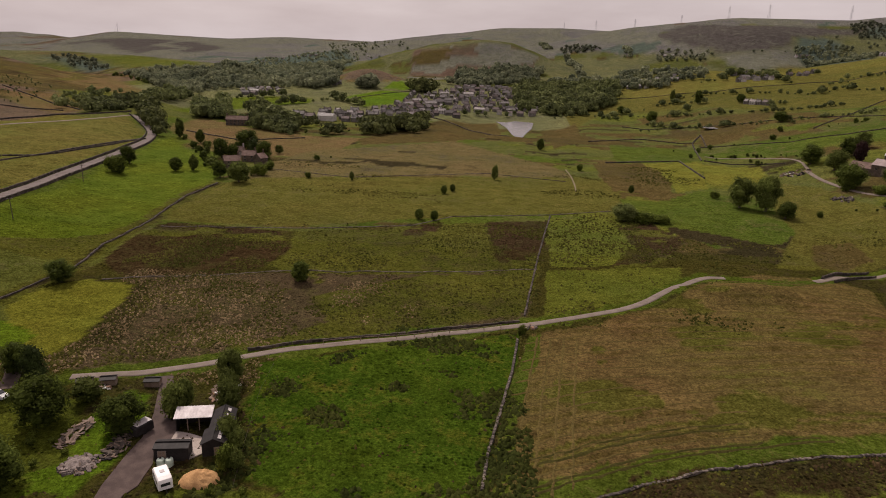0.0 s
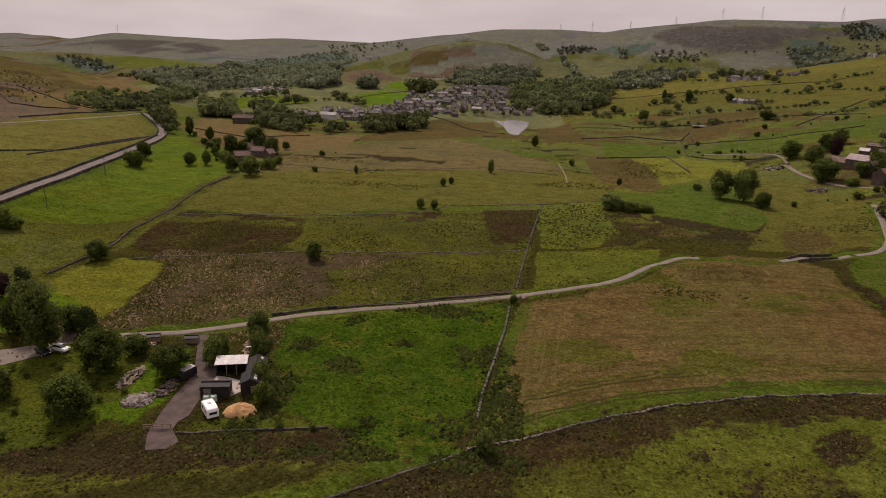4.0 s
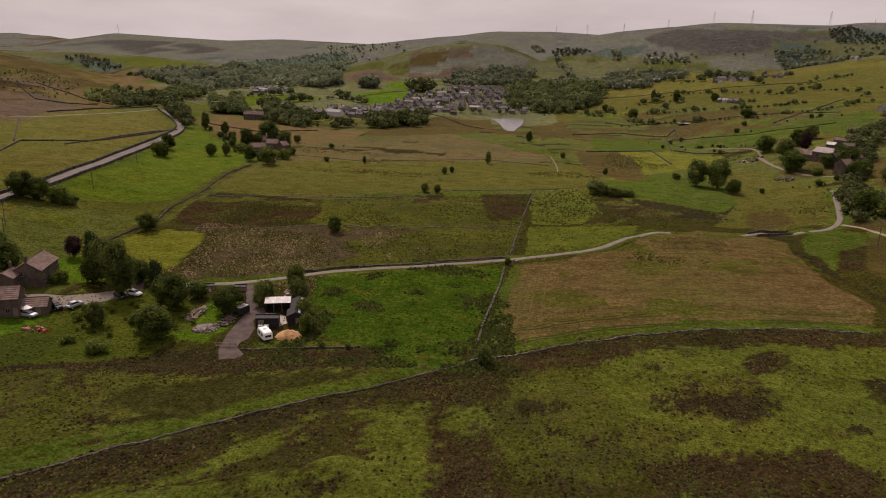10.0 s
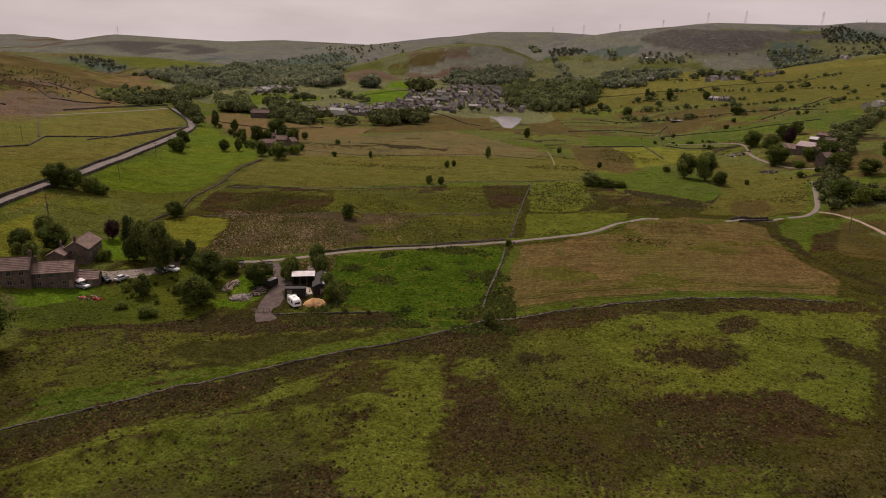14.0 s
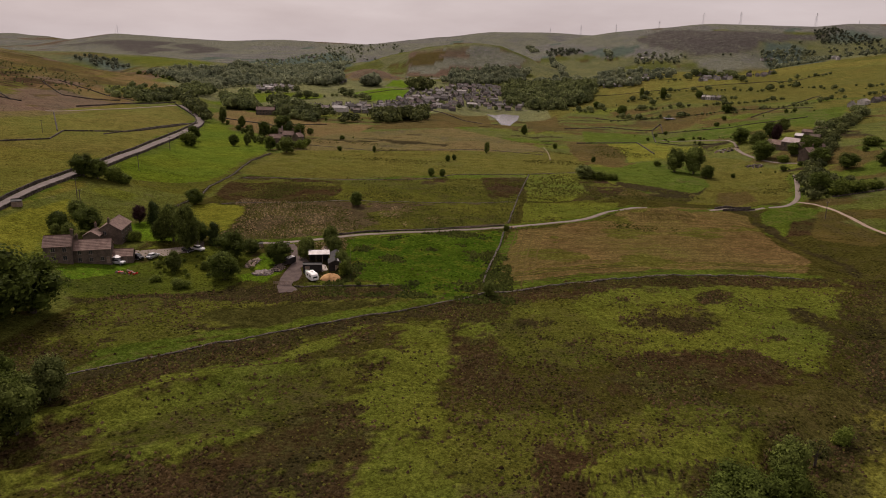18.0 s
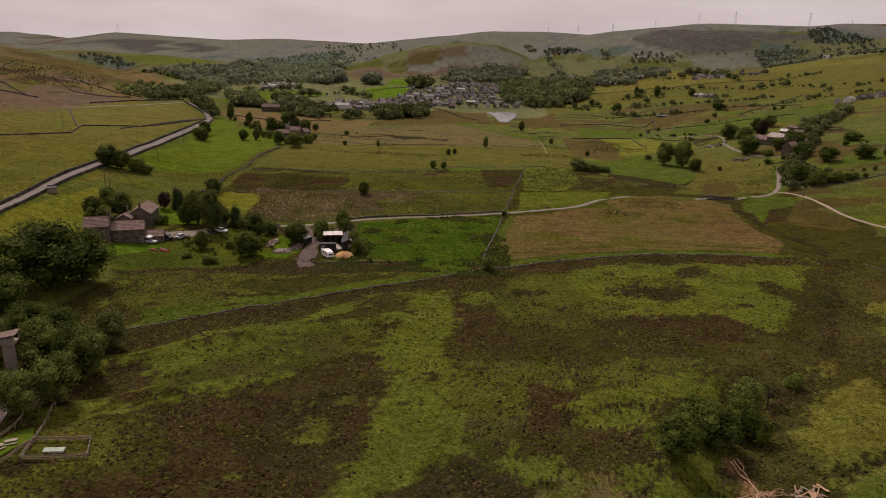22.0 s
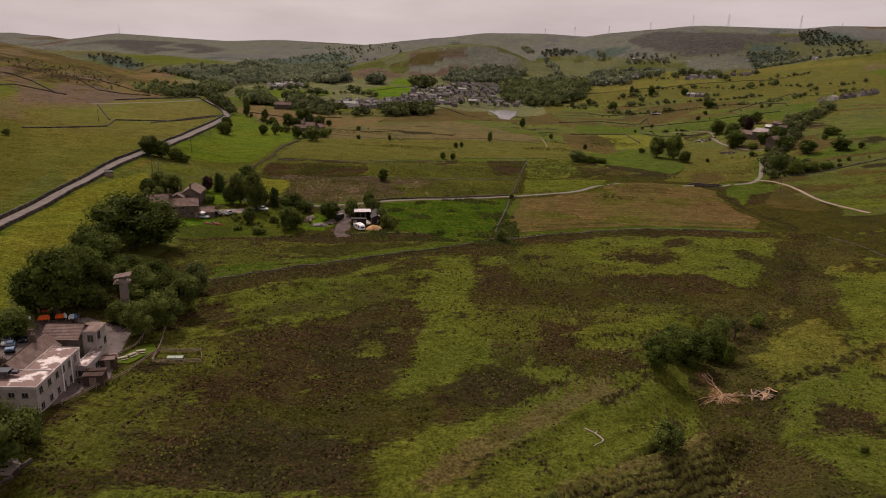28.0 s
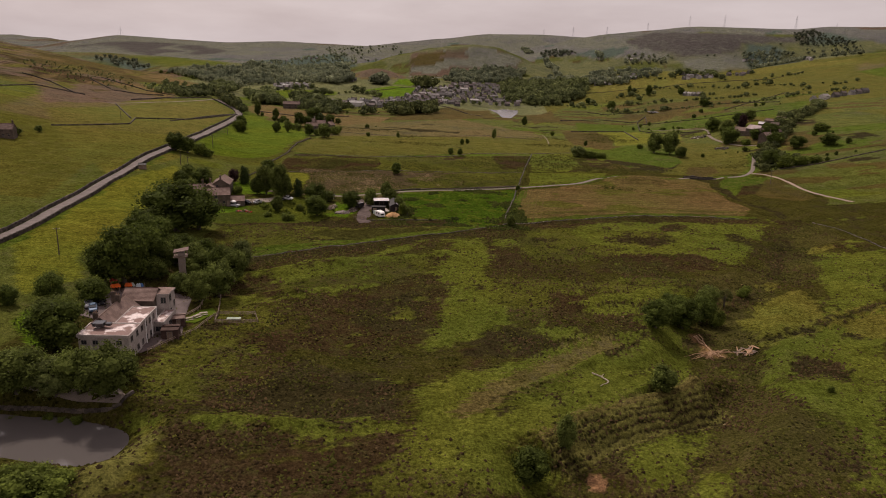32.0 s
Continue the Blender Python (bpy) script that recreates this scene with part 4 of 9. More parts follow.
field("gully", [(13.6, -62.1), (33.5, -47.3), (47.0, -34.6), (56.9, -14.4), (58.3, -24.2), (55.2, -32.4), (58.0, -46.4), (63.1, -53.9), (55.6, -68.8), (50.3, -75.6), (21.5, -72.7), (19.0, -66.2)])
field("bright", [(20.7, -62.7), (32.5, -52.6), (39.7, -50.7), (35.9, -59.3), (30.1, -68.6), (21.9, -70.9)])
field("bright", [(35.5, -63.5), (37.7, -69.2), (32.9, -77.7), (29.6, -75.1)])
field("bright", [(63.0, -11.1), (77.6, -2.4), (94.6, 15.0), (119.8, 35.9), (58.5, -74.7), (53.9, -72.0), (61.1, -57.8), (58.0, -46.4), (56.1, -30.0), (59.3, -16.5)])
field("darkrush", [(66.6, -18.2), (72.4, -20.0), (77.4, -25.5), (70.9, -33.6), (62.1, -31.8)])
field("meadow", [(56.3, -45.3), (64.5, -50.9), (63.2, -61.3), (56.7, -71.8), (58.0, -61.9), (60.9, -54.0)])
field("straw", [(67.5, 8.1), (81.2, 12.9), (87.3, 6.0), (76.7, -4.7), (64.5, -7.3)])
field("bright", [(111.8, 66.3), (140.3, 73.2), (104.1, 7.3), (94.6, 15.0), (101.1, 35.2)])
field("straw", [(88.5, 2.4), (107.7, 13.9), (95.8, -7.8), (87.6, -5.3)])
field("straw", [(-57.3, -92.0), (-61.9, -75.8), (-62.0, -69.7), (-58.4, -72.9), (-53.9, -90.9)])
field("bright", [(-68.7, -68.4), (-64.5, -66.5), (-60.4, -69.9), (-64.7, -72.4)])
field("straw", [(-184.4, 129.2), (-170.4, 146.2), (-170.3, 179.8), (-156.3, 188.4), (-147.3, 142.5), (-146, 103.8), (-151.4, 83.2)])
field("pasture", [(-164, 100.7), (-162.7, 130.3), (-163.5, 172.2), (-132.6, 217.4), (-121.3, 181.9), (-129.8, 159.8), (-134.9, 140.7), (-133.5, 113.5), (-144.2, 100.9), (-137.5, 63.8)])
field("mown", [(-145.2, 15.3), (-152.9, 54.5), (-160.3, 105), (-156.9, 150.1), (-135.9, 120.6), (-132.9, 69.8), (-126.1, 41.9), (-120.7, 10.9), (-110.8, -10.5), (-111.8, -20), (-113.5, -29.2)])
field("lawn", [(-104.5, -41.8), (-106.5, -33.7), (-99, -33.7), (-91.8, -46.9), (-94.1, -56.4)])
field("brownolive", [(133.6, 199.3), (150.6, 213.7), (160.4, 186), (161.1, 169.3), (148.5, 160.6), (131.5, 167)])
field("scrub", [(-112.8, 74.1), (-104.6, 85.3), (-99.1, 104), (-92.3, 119.1), (-73.8, 114.7), (-66.4, 95.8), (-69.5, 80.2), (-84, 72.8), (-105.1, 63.5)])
field("scrub", [(-48.7, 91.3), (-36.9, 93.1), (-21.4, 89.8), (-34.8, 86.5), (-46.1, 86.3)])

field("lawn", [(-66.6, 96.8), (-70.6, 110.0), (-70.7, 116.4), (-62.4, 107.4), (-63.3, 101.6), (-64.6, 95.7), (-63.0, 88.5), (-68.2, 87.3), (-71.1, 92.6), (-68.3, 95.1)])
# the enclosed fields of the valley floor
field("spring", [(-283.7, 579.6), (-310.4, 742.0), (-271.2, 766.3), (-206.7, 757.2), (-197.7, 722.6), (-242.5, 681.1), (-270.5, 612.4)])
field("tan", [(-243.3, 490.7), (-255.3, 575.7), (-167.9, 501.7), (-129.7, 463.5), (-96.5, 471.0), (-114.1, 404.0), (-155.0, 388.1), (-198.4, 438.2)])
field("spring", [(-180.1, 211.8), (-183.2, 276.7), (-220.5, 431.2), (-219.4, 452.2), (-181.6, 397.4), (-153.4, 373.8), (-137.1, 330.0), (-130.1, 247.6), (-134.2, 224.1), (-159.4, 202.7), (-172.1, 201.7)])
field("meadow", [(-160.4, 200.8), (-134.2, 224.1), (-130.0, 253.5), (-123.6, 212.3), (-125.2, 193.0), (-156.1, 190.6)])
field("pasture", [(-169.4, 179.7), (-158.5, 194.4), (-125.2, 193.0), (-122.8, 169.6), (-131.5, 152.4), (-136.5, 134.5)])
field("muted", [(-128.9, 248.0), (-131.0, 313.5), (-116.3, 336.6), (-52.7, 351.6), (70.8, 380.7), (59.0, 299.1), (-39.7, 263.0), (-72.5, 245.4), (-113.0, 244.1)])
field("olive", [(-137.1, 330.0), (-128.3, 352.9), (-118.4, 420.5), (-28.7, 498.2), (37.2, 403.0), (45.7, 373.9), (-53.4, 356.0), (-109.3, 335.5)])
field("brownolive", [(-99.1, 484.4), (-79.2, 531.5), (-49.2, 638.0), (1.3, 668.8), (7.3, 543.0), (-28.7, 498.2), (-90.1, 460.2)])
field("heather", [(-118.3, 194.6), (-123.5, 222.1), (-120.1, 242.6), (-91.4, 240.9), (-75.3, 237.3), (-65.3, 218.4), (-67.8, 195.2), (-85.6, 185.6), (-105.3, 183.0)])
field("meadow", [(-70.6, 238.4), (-37.9, 250.5), (-0.4, 267.5), (3.0, 218.6), (18.5, 213.8), (18.3, 210.0), (-30.0, 196.9), (-58.7, 193.0), (-66.1, 197.0), (-65.8, 218.3)])
field("heather", [(-0.4, 267.5), (24.9, 274.6), (18.6, 217.8), (5.3, 215.0), (2.7, 237.4)])
field("heather", [(-28.3, 255.5), (-16.1, 264.2), (-19.7, 245.4), (-31.4, 240.1)])
field("bright", [(25.2, 279.3), (53.5, 279.4), (49.7, 234.7), (43.1, 219.4), (21.7, 212.9)])
field("heather", [(52.0, 269.0), (67.1, 281.3), (74.6, 254.0), (65.7, 233.5), (57.0, 222.9), (44.5, 212.9), (43.1, 219.4), (54.5, 235.6)])
field("bright", [(20.5, 209.6), (65.6, 221.7), (58.6, 197.7), (32.0, 175.9), (16.8, 170.9)])
field("meadow", [(-46.3, 175.7), (-17.7, 199.6), (18.2, 206.2), (11.3, 170.4), (-10.3, 161.3), (-33.5, 150.1)])
field("darkrush", [(-89.7, 136.6), (-96.2, 176.5), (-88.0, 171.1), (-82.6, 137.9)])
field("pasture", [(40.0, 521.4), (108.0, 736.0), (178.3, 623.7), (146.6, 492.2), (83.1, 498.9), (48.1, 447.8)])
field("brownolive", [(40.0, 621.1), (76.1, 659.7), (68.6, 530.0), (42.2, 482.1)])
field("brownolive", [(61.7, 425.0), (96.2, 447.3), (103.3, 403.8), (90.8, 343.8), (62.0, 342.5)])
field("green", [(85.2, 514.5), (149.3, 503.5), (137.7, 472.4), (128.0, 447.6), (77.8, 430.0)])
field("mown", [(93.8, 433.2), (132.2, 449.3), (114.0, 360.7), (94.3, 345.1), (99.4, 402.8)])
field("mown", [(130.9, 443.5), (164.8, 430.6), (153.2, 382.5), (116.8, 371.9)])
field("green", [(56.0, 298.4), (114.0, 360.7), (116.9, 325.0), (127.4, 279.7), (114.7, 264.2), (84.8, 246.2), (73.3, 272.3)])
field("muted", [(153.2, 393.1), (169.6, 356.8), (176.8, 293.9), (155.0, 246.7), (125.3, 228.6), (97.4, 225.4), (124.5, 279.0), (133.2, 329.6)])
field("brownolive", [(122.3, 258.4), (139.8, 265.5), (136.6, 240.6), (114.3, 229.5)])
field("darkrush", [(74.2, 276.5), (90.2, 267.2), (108.5, 253.5), (103.2, 244.3), (83.9, 252.0), (72.0, 265.5)])
field("brownolive", [(182.6, 641.5), (237.4, 603.7), (206.6, 552.6), (177.2, 512.6), (152.2, 515.2)])
field("green", [(145.7, 480.0), (174.2, 502.0), (227.9, 492.0), (323.4, 546.6), (249.2, 402.8), (242.0, 435.9), (230.5, 459.8), (188.3, 436.2)])
field("green", [(128.5, 216.5), (149.8, 235.5), (156.2, 219.7), (132.7, 175.1), (115.8, 175.4)])
field("heather", [(135.6, 197.8), (149.8, 207.3), (131.2, 172.2), (123.1, 175.6)])

# the hills and the head of the valley
paint(np.hypot((PX + 182) / 50, (PY - 945) / 48) < 1, "tan")
paint(np.hypot((PX + 182) / 50, (PY - 945) / 48) + 0.6 * rough_noise(PX, PY, 30, 96) < 0.8, "heath_hill")
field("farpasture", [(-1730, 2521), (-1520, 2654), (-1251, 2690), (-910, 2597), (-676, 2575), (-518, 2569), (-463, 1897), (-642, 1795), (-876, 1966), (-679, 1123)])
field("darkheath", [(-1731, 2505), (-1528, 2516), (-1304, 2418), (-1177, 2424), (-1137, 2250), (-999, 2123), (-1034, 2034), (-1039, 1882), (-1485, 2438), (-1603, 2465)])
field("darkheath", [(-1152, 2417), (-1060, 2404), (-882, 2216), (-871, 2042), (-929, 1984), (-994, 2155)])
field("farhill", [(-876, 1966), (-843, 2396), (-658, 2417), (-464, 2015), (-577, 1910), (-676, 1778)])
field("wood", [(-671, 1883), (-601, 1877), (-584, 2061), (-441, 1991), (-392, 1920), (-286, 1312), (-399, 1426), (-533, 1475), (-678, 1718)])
field("wood", [(-763, 1109), (-701, 1096), (-620, 1041), (-578, 999), (-602, 979), (-694, 1055)])
field("olive", [(-838, 1150), (-744, 1142), (-674, 1115), (-585, 1022), (-634, 1059), (-767, 1117)])
field("bright", [(-708, 1118), (-579, 1093), (-463, 1037), (-453, 1006), (-512, 992), (-584, 1020), (-631, 1062)])
field("far", [(-594, 982), (-533, 995), (-444, 1012), (-446, 992), (-521, 969), (-572, 968)])
field("brownolive", [(-642, 777), (-580, 787), (-519, 801), (-365, 705), (-341, 624), (-395, 654), (-411, 595), (-446, 570), (-497, 575)])
field("heather", [(-499, 577), (-442, 542), (-398, 535), (-356, 505), (-355, 481), (-406, 512), (-437, 514), (-437, 492)])
field("tan", [(-515, 776), (-586, 976), (-418, 757), (-361, 696), (-363, 643), (-433, 700), (-459, 691)])
field("heather", [(-437, 514), (-406, 512), (-355, 481), (-393, 496), (-420, 467)])
field("tan", [(-407, 498), (-393, 505), (-344, 503), (-331, 440), (-370, 464)])
field("bright", [(-415, 624), (-389, 669), (-345, 605), (-348, 557), (-378, 570)])
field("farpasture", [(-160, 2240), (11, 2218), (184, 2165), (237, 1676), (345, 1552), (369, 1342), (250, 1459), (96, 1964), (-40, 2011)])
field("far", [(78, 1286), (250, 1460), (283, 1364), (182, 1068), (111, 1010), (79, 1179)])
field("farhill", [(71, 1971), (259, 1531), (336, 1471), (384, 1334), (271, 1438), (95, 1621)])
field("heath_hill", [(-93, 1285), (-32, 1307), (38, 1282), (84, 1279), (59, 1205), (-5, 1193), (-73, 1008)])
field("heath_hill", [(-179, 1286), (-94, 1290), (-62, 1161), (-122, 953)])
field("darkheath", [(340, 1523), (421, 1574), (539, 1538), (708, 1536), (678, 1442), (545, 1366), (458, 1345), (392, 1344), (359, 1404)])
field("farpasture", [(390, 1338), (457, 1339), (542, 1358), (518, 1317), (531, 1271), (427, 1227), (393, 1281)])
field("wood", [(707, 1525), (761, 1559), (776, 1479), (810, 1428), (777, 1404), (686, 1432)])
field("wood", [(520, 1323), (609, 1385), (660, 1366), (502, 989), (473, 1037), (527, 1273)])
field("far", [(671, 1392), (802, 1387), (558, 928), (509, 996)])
field("straw", [(442, 1206), (455, 954), (546, 900), (511, 832), (455, 917), (372, 947)])
field("straw", [(144, 858), (204, 815), (312, 815), (318, 790), (229, 768), (175, 778), (151, 802)])
field("muted", [(372, 947), (455, 917), (511, 832), (444, 700), (356, 746), (309, 806)])
field("leas", [(-310.3, 288.1), (-272.6, 495.5), (-216.7, 406.8), (-183.4, 233.2), (-172.4, 136.4), (-194.1, 125.4)])
field("heath_hill", [(-415.6, 436.6), (-407.4, 507.6), (-356.0, 521.1), (-307.4, 487.7), (-308.7, 433.0), (-323.0, 306.1)])
field("heather", [(-482.8, 531.1), (-454.5, 543.5), (-408.4, 525.2), (-380.6, 580.1), (-371.6, 513.5), (-395.2, 470.1), (-415.6, 436.6)])
field("tan", [(-408.6, 535.7), (-380.6, 580.1), (-312.8, 506.7), (-311.7, 466.1), (-360.1, 493.0)])

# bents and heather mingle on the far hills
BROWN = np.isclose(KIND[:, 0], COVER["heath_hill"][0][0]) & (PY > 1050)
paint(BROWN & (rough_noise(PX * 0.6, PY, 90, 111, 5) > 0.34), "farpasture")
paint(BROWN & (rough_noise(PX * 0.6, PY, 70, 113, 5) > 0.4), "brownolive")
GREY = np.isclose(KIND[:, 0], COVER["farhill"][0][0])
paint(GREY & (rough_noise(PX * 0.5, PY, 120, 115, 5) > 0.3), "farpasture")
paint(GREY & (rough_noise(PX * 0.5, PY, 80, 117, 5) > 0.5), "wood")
# bracken and bent grass lie in streaks along the western hill
ALONG, UPHILL = 0.3 * PX - PY, -PX - 172 - (PY - 184) * 0.307
HILLSIDE = (UPHILL > 95) & (PY > 380) & (PY < 1000) & (PX < -280)
for seed, cut, kind in ((101, 0.34, "brownolive"), (103, 0.46, "heather"), (105, 0.5, "tan"), (107, 0.55, "muted")):
    paint(HILLSIDE & (rough_noise(ALONG * 0.16, UPHILL, 13, seed, 4) > cut), kind)
# rough grazing close by: heather and rush in ragged patches
WILD = {k: np.all(np.isclose(KIND[:, :2], COVER[k][0][:2]), axis=1) for k in ("moor", "bright", "heather", "meadow", "lush", "hay", "rush", "darkrush", "pasture")}
N2 = rough_noise(PX, PY, 12, 8)
NEAR = PY < 125
N3 = rough_noise(PX, PY, 5, 9, 3)
for kind, turn, cut, seed in (("moor", "heather", 0.36, 14), ("moor", "bright", 0.55, 15), ("heather", "moor", 0.4, 16), ("heather", "bright", 0.68, 17), ("bright", "meadow", 0.46, 18), ("bright", "darkrush", 0.66, 19),
                              ("meadow", "darkrush", 0.4, 20), ("meadow", "bright", 0.5, 21), ("darkrush", "heather", 0.36, 22), ("darkrush", "meadow", 0.56, 23)):
    paint(NEAR & WILD[kind] & (0.55 * rough_noise(PX, PY * 1.4, 7, seed, 4) + 0.5 * N3 > cut + 0.06), turn)
paint(WILD["rush"] & (rough_noise(PX, PY, 20, 25) > 0.38), "meadow")
paint(WILD["pasture"] & (rough_noise(PX * 0.5, PY, 26, 33) > 0.5), "brownolive")
paint(WILD["pasture"] & (rough_noise(PX * 0.5, PY, 40, 35) > 0.45), "bright")
MIDWAY = (PY > 225) & (PY < 640) & (PX > -230) & (PX < 260)
paint(MIDWAY & WILD["pasture"] & (rough_noise(PX * 0.45, PY, 30, 81, 5) > 0.36), "brownolive")
paint(MIDWAY & (WILD["pasture"] | np.all(np.isclose(KIND[:, :2], COVER["olive"][0][:2]), axis=1)) & (rough_noise(PX * 0.4, PY, 22, 83, 5) > 0.5), "darkrush")
paint(MIDWAY & WILD["pasture"] & (rough_noise(PX * 0.4, PY, 34, 85, 5) > 0.5), "green")
paint(WILD["heather"] & (PY > 200) & (rough_noise(PX * 0.6, PY, 12, 87, 4) > 0.42), "meadow")
# wet strip below the long wall, green headland above it, drains across the moor
WALL_Y = np.interp(PX, [p[0] for p in WALL_LONG], [p[1] for p in WALL_LONG])
below = (WALL_Y - PY) * 0.8 + 1.5 * N3
paint((PX > -80) & (PX < 112) & (below > 0.3) & (below < np.where(PX < 4, 5.0, 2.2)), "darkrush")
paint((PX > -80) & (PX < 112) & (below < -0.3) & (below > np.where(PX < -20, -4.5, -2.2)), "green")
for line, wide in (([(-2, -51), (12, -39), (28, -22), (36, -12)], 0.7), ([(8, -54), (22, -41), (40, -25)], 0.5), ([(20, 3), (40, 9), (56, 12)], 0.7)):
    d, a = from_line(PX, PY, line)
    paint(d + 0.35 * N3 < wide, "darkrush")
d, a = from_line(PX, PY, WALL_DIAG)
paint(d + 1.5 * N3 < 4.0, "meadow")
paint(d + 1.2 * N3 < 1.4, "darkrush")
# mowing lines follow the long wall
d, a = from_line(PX, PY, WALL_LONG)
paint(WILD["hay"] & (np.sin(d * 2 * math.pi / 4.4 + 0.8 * N2) > 0.5) & (rough_noise(PX, PY, 26, 41) > -0.2), "hay_stripe")
paint(WILD["hay"] & (rough_noise(PX, PY * 1.6, 30, 43, 5) > 0.42), "hay_green")
paint(WILD["hay"] & (d < 7.0 + 1.2 * N3), "green")
paint(WILD["hay"] & ((np.abs(d - 12) < 0.6) | (np.abs(d - 14.6) < 0.6)), "hay_green")
for line, wide, kind in ((GULLY[5:9], 2.5, "gully"), (GULLY[8:15], 1.6, "darkrush"), (MAIN_ROAD, 5, "green"), (LANE_LINE, 3.4, "green")):
    d, a = from_line(PX, PY, line)
    paint(d + 2.5 * rough_noise(PX, PY, 9, 2) < wide, kind)
d, a = from_line(PX, PY, BANK_CREST)
paint((np.where(PY + 57 - 0.82 * (PX - 11) < 0, d, -d) > 0.3) & (d < 7.5) & (a > 0.05) & (a < 0.97), "bank")
SIDE = np.where(PY + 57 - 0.82 * (PX - 11) < 0, d, -d)
ON_BANK = (d < 8.5) & (a > 0.05) & (a < 0.97)
# trod hollows darkened, crest lightened: shading of the steps put into the cover
paint(ON_BANK & (SIDE > 1.2) & (np.sin(SIDE * 5.2 + 3.4 * waves(PX, PY, 4.5, 1.0) + 1.6 * waves(PX, PY, 1.5, 2.0)) < -0.5 + 0.7 * N3), "darkrush")
paint(ON_BANK & (np.abs(SIDE - 0.1) < 0.9), "olive")
for line, high, wide in BALKS:
    d, a = from_line(PX, PY, line)
    paint((d + 1.2 * N3 < wide * (0.7 if high > 0 else 0.5)) & (rough_noise(PX, PY, 12, 44) > -0.25), "bright" if high > 0 else "darkrush")
d, a = from_line(PX, PY, [(65, -12), (81, -1), (94, 8), (110, 18)])
paint(d < 2.2, "straw")
paint(d < 0.9, "darkrush")
paint(np.hypot((PX - 51.3) / 3.6, (PY - -13.6) / 2.6) + 0.6 * N2 < 0.9, "earth")
d, a = from_line(PX, PY, [(49.8, -4.0), (51.3, -13.1)])
paint(d + 0.8 * N2 < 1.1, "earth")
paint(np.hypot((PX - 14) / 2.2, (PY + 70) / 3.2) + 0.6 * N2 < 0.8, "earth")
paint(np.hypot((PX + 61) / 3.0, (PY + 85) / 14) + 0.4 * N2 < 0.9, "bank")
# neighbouring covers mingle over a few metres of tussocks
MIXED = np.nonzero((PY < 122) & (PX > -78) & (PX < 128) & np.isin(np.round(KIND[:, 0], 4), [round(COVER[k][0][0], 4) for k in ("moor", "heather", "bright", "meadow", "darkrush", "gully", "olive", "straw")]))[0]
MINGLE = np.random.default_rng(77)
jx, jy = PX[MIXED] + MINGLE.normal(0, 0.8, len(MIXED)), PY[MIXED] + MINGLE.normal(0, 0.8, len(MIXED))
other = np.clip(np.searchsorted(GY, jy), 0, len(GY) - 1) * len(GX) + np.clip(np.searchsorted(GX, jx), 0, len(GX) - 1)
fit = np.isin(other, MIXED)
KIND[MIXED[fit]], KIND2[MIXED[fit]] = KIND[other[fit]], KIND2[other[fit]]
SOURCE = KIND.copy()
# valley covers brightened and blued by distance: haze put into the colour
HAZE_LIFT = (1 + 0.22 * step(200, 330, PY) * (1 - step(850, 1200, PY)))[:, None] * np.array([1, 1, 1.1]) ** step(260, 420, PY)[:, None]
KIND[:, :3] *= HAZE_LIFT
KIND2[:, :3] *= HAZE_LIFT
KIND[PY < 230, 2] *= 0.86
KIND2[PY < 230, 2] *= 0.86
PZ = land(PX, PY)
PLAIN = SOURCE
WILDNESS = np.isin(np.round(PLAIN[:, 0], 4), [round(COVER[k][0][0], 4) for k in ("moor", "heather", "rush", "darkrush", "meadow", "gully")])
PZ += np.where(WILDNESS, 0.3, 0.1) * rough_noise(PX, PY, 7, 3, 3) * (1 - step(250, 420, np.hypot(PX, PY)))
for line, wide in ((MAIN_ROAD, 5.2), (LANE_LINE, 3.0)):
    d, a = from_line(PX, PY, line)
    PZ -= 0.14 * (1 - step(wide * 0.5, wide, d))
NX, NY = len(GX), len(GY)
gm = bpy.data.meshes.new("ground")
gm.vertices.add(len(PX))
gm.vertices.foreach_set("co", np.stack([PX, PY, PZ], 1).ravel())
q = (np.arange(NY - 1)[:, None] * NX + np.arange(NX - 1)[None]).ravel()
loops = np.stack([q, q + 1, q + NX + 1, q + NX], 1).ravel()
gm.loops.add(len(loops))
gm.loops.foreach_set("vertex_index", loops)
gm.polygons.add(len(q))
gm.polygons.foreach_set("loop_start", np.arange(len(q)) * 4)
gm.polygons.foreach_set("use_smooth", np.ones(len(q), bool))
gm.update(calc_edges=True)
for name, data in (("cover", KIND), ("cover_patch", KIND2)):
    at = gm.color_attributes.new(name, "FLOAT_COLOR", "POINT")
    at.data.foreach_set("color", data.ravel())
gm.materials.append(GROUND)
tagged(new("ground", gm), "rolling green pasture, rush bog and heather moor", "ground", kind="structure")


# how much rush and heather grows where, for the tufts
TUFTY = np.zeros(len(PX))
for k, v in (("heather", 0.75), ("rush", 0.8), ("darkrush", 0.7), ("meadow", 0.3), ("gully", 0.7), ("moor", 0.45), ("lush", 0.03), ("bright", 0.07), ("brownolive", 0.3), ("bank", 0.2)):
    TUFTY[np.isclose(PLAIN[:, 0], COVER[k][0][0]) & np.isclose(PLAIN[:, 1], COVER[k][0][1])] = v
TUFTY, ZGRID = TUFTY.reshape(NY, NX), PZ.reshape(NY, NX)

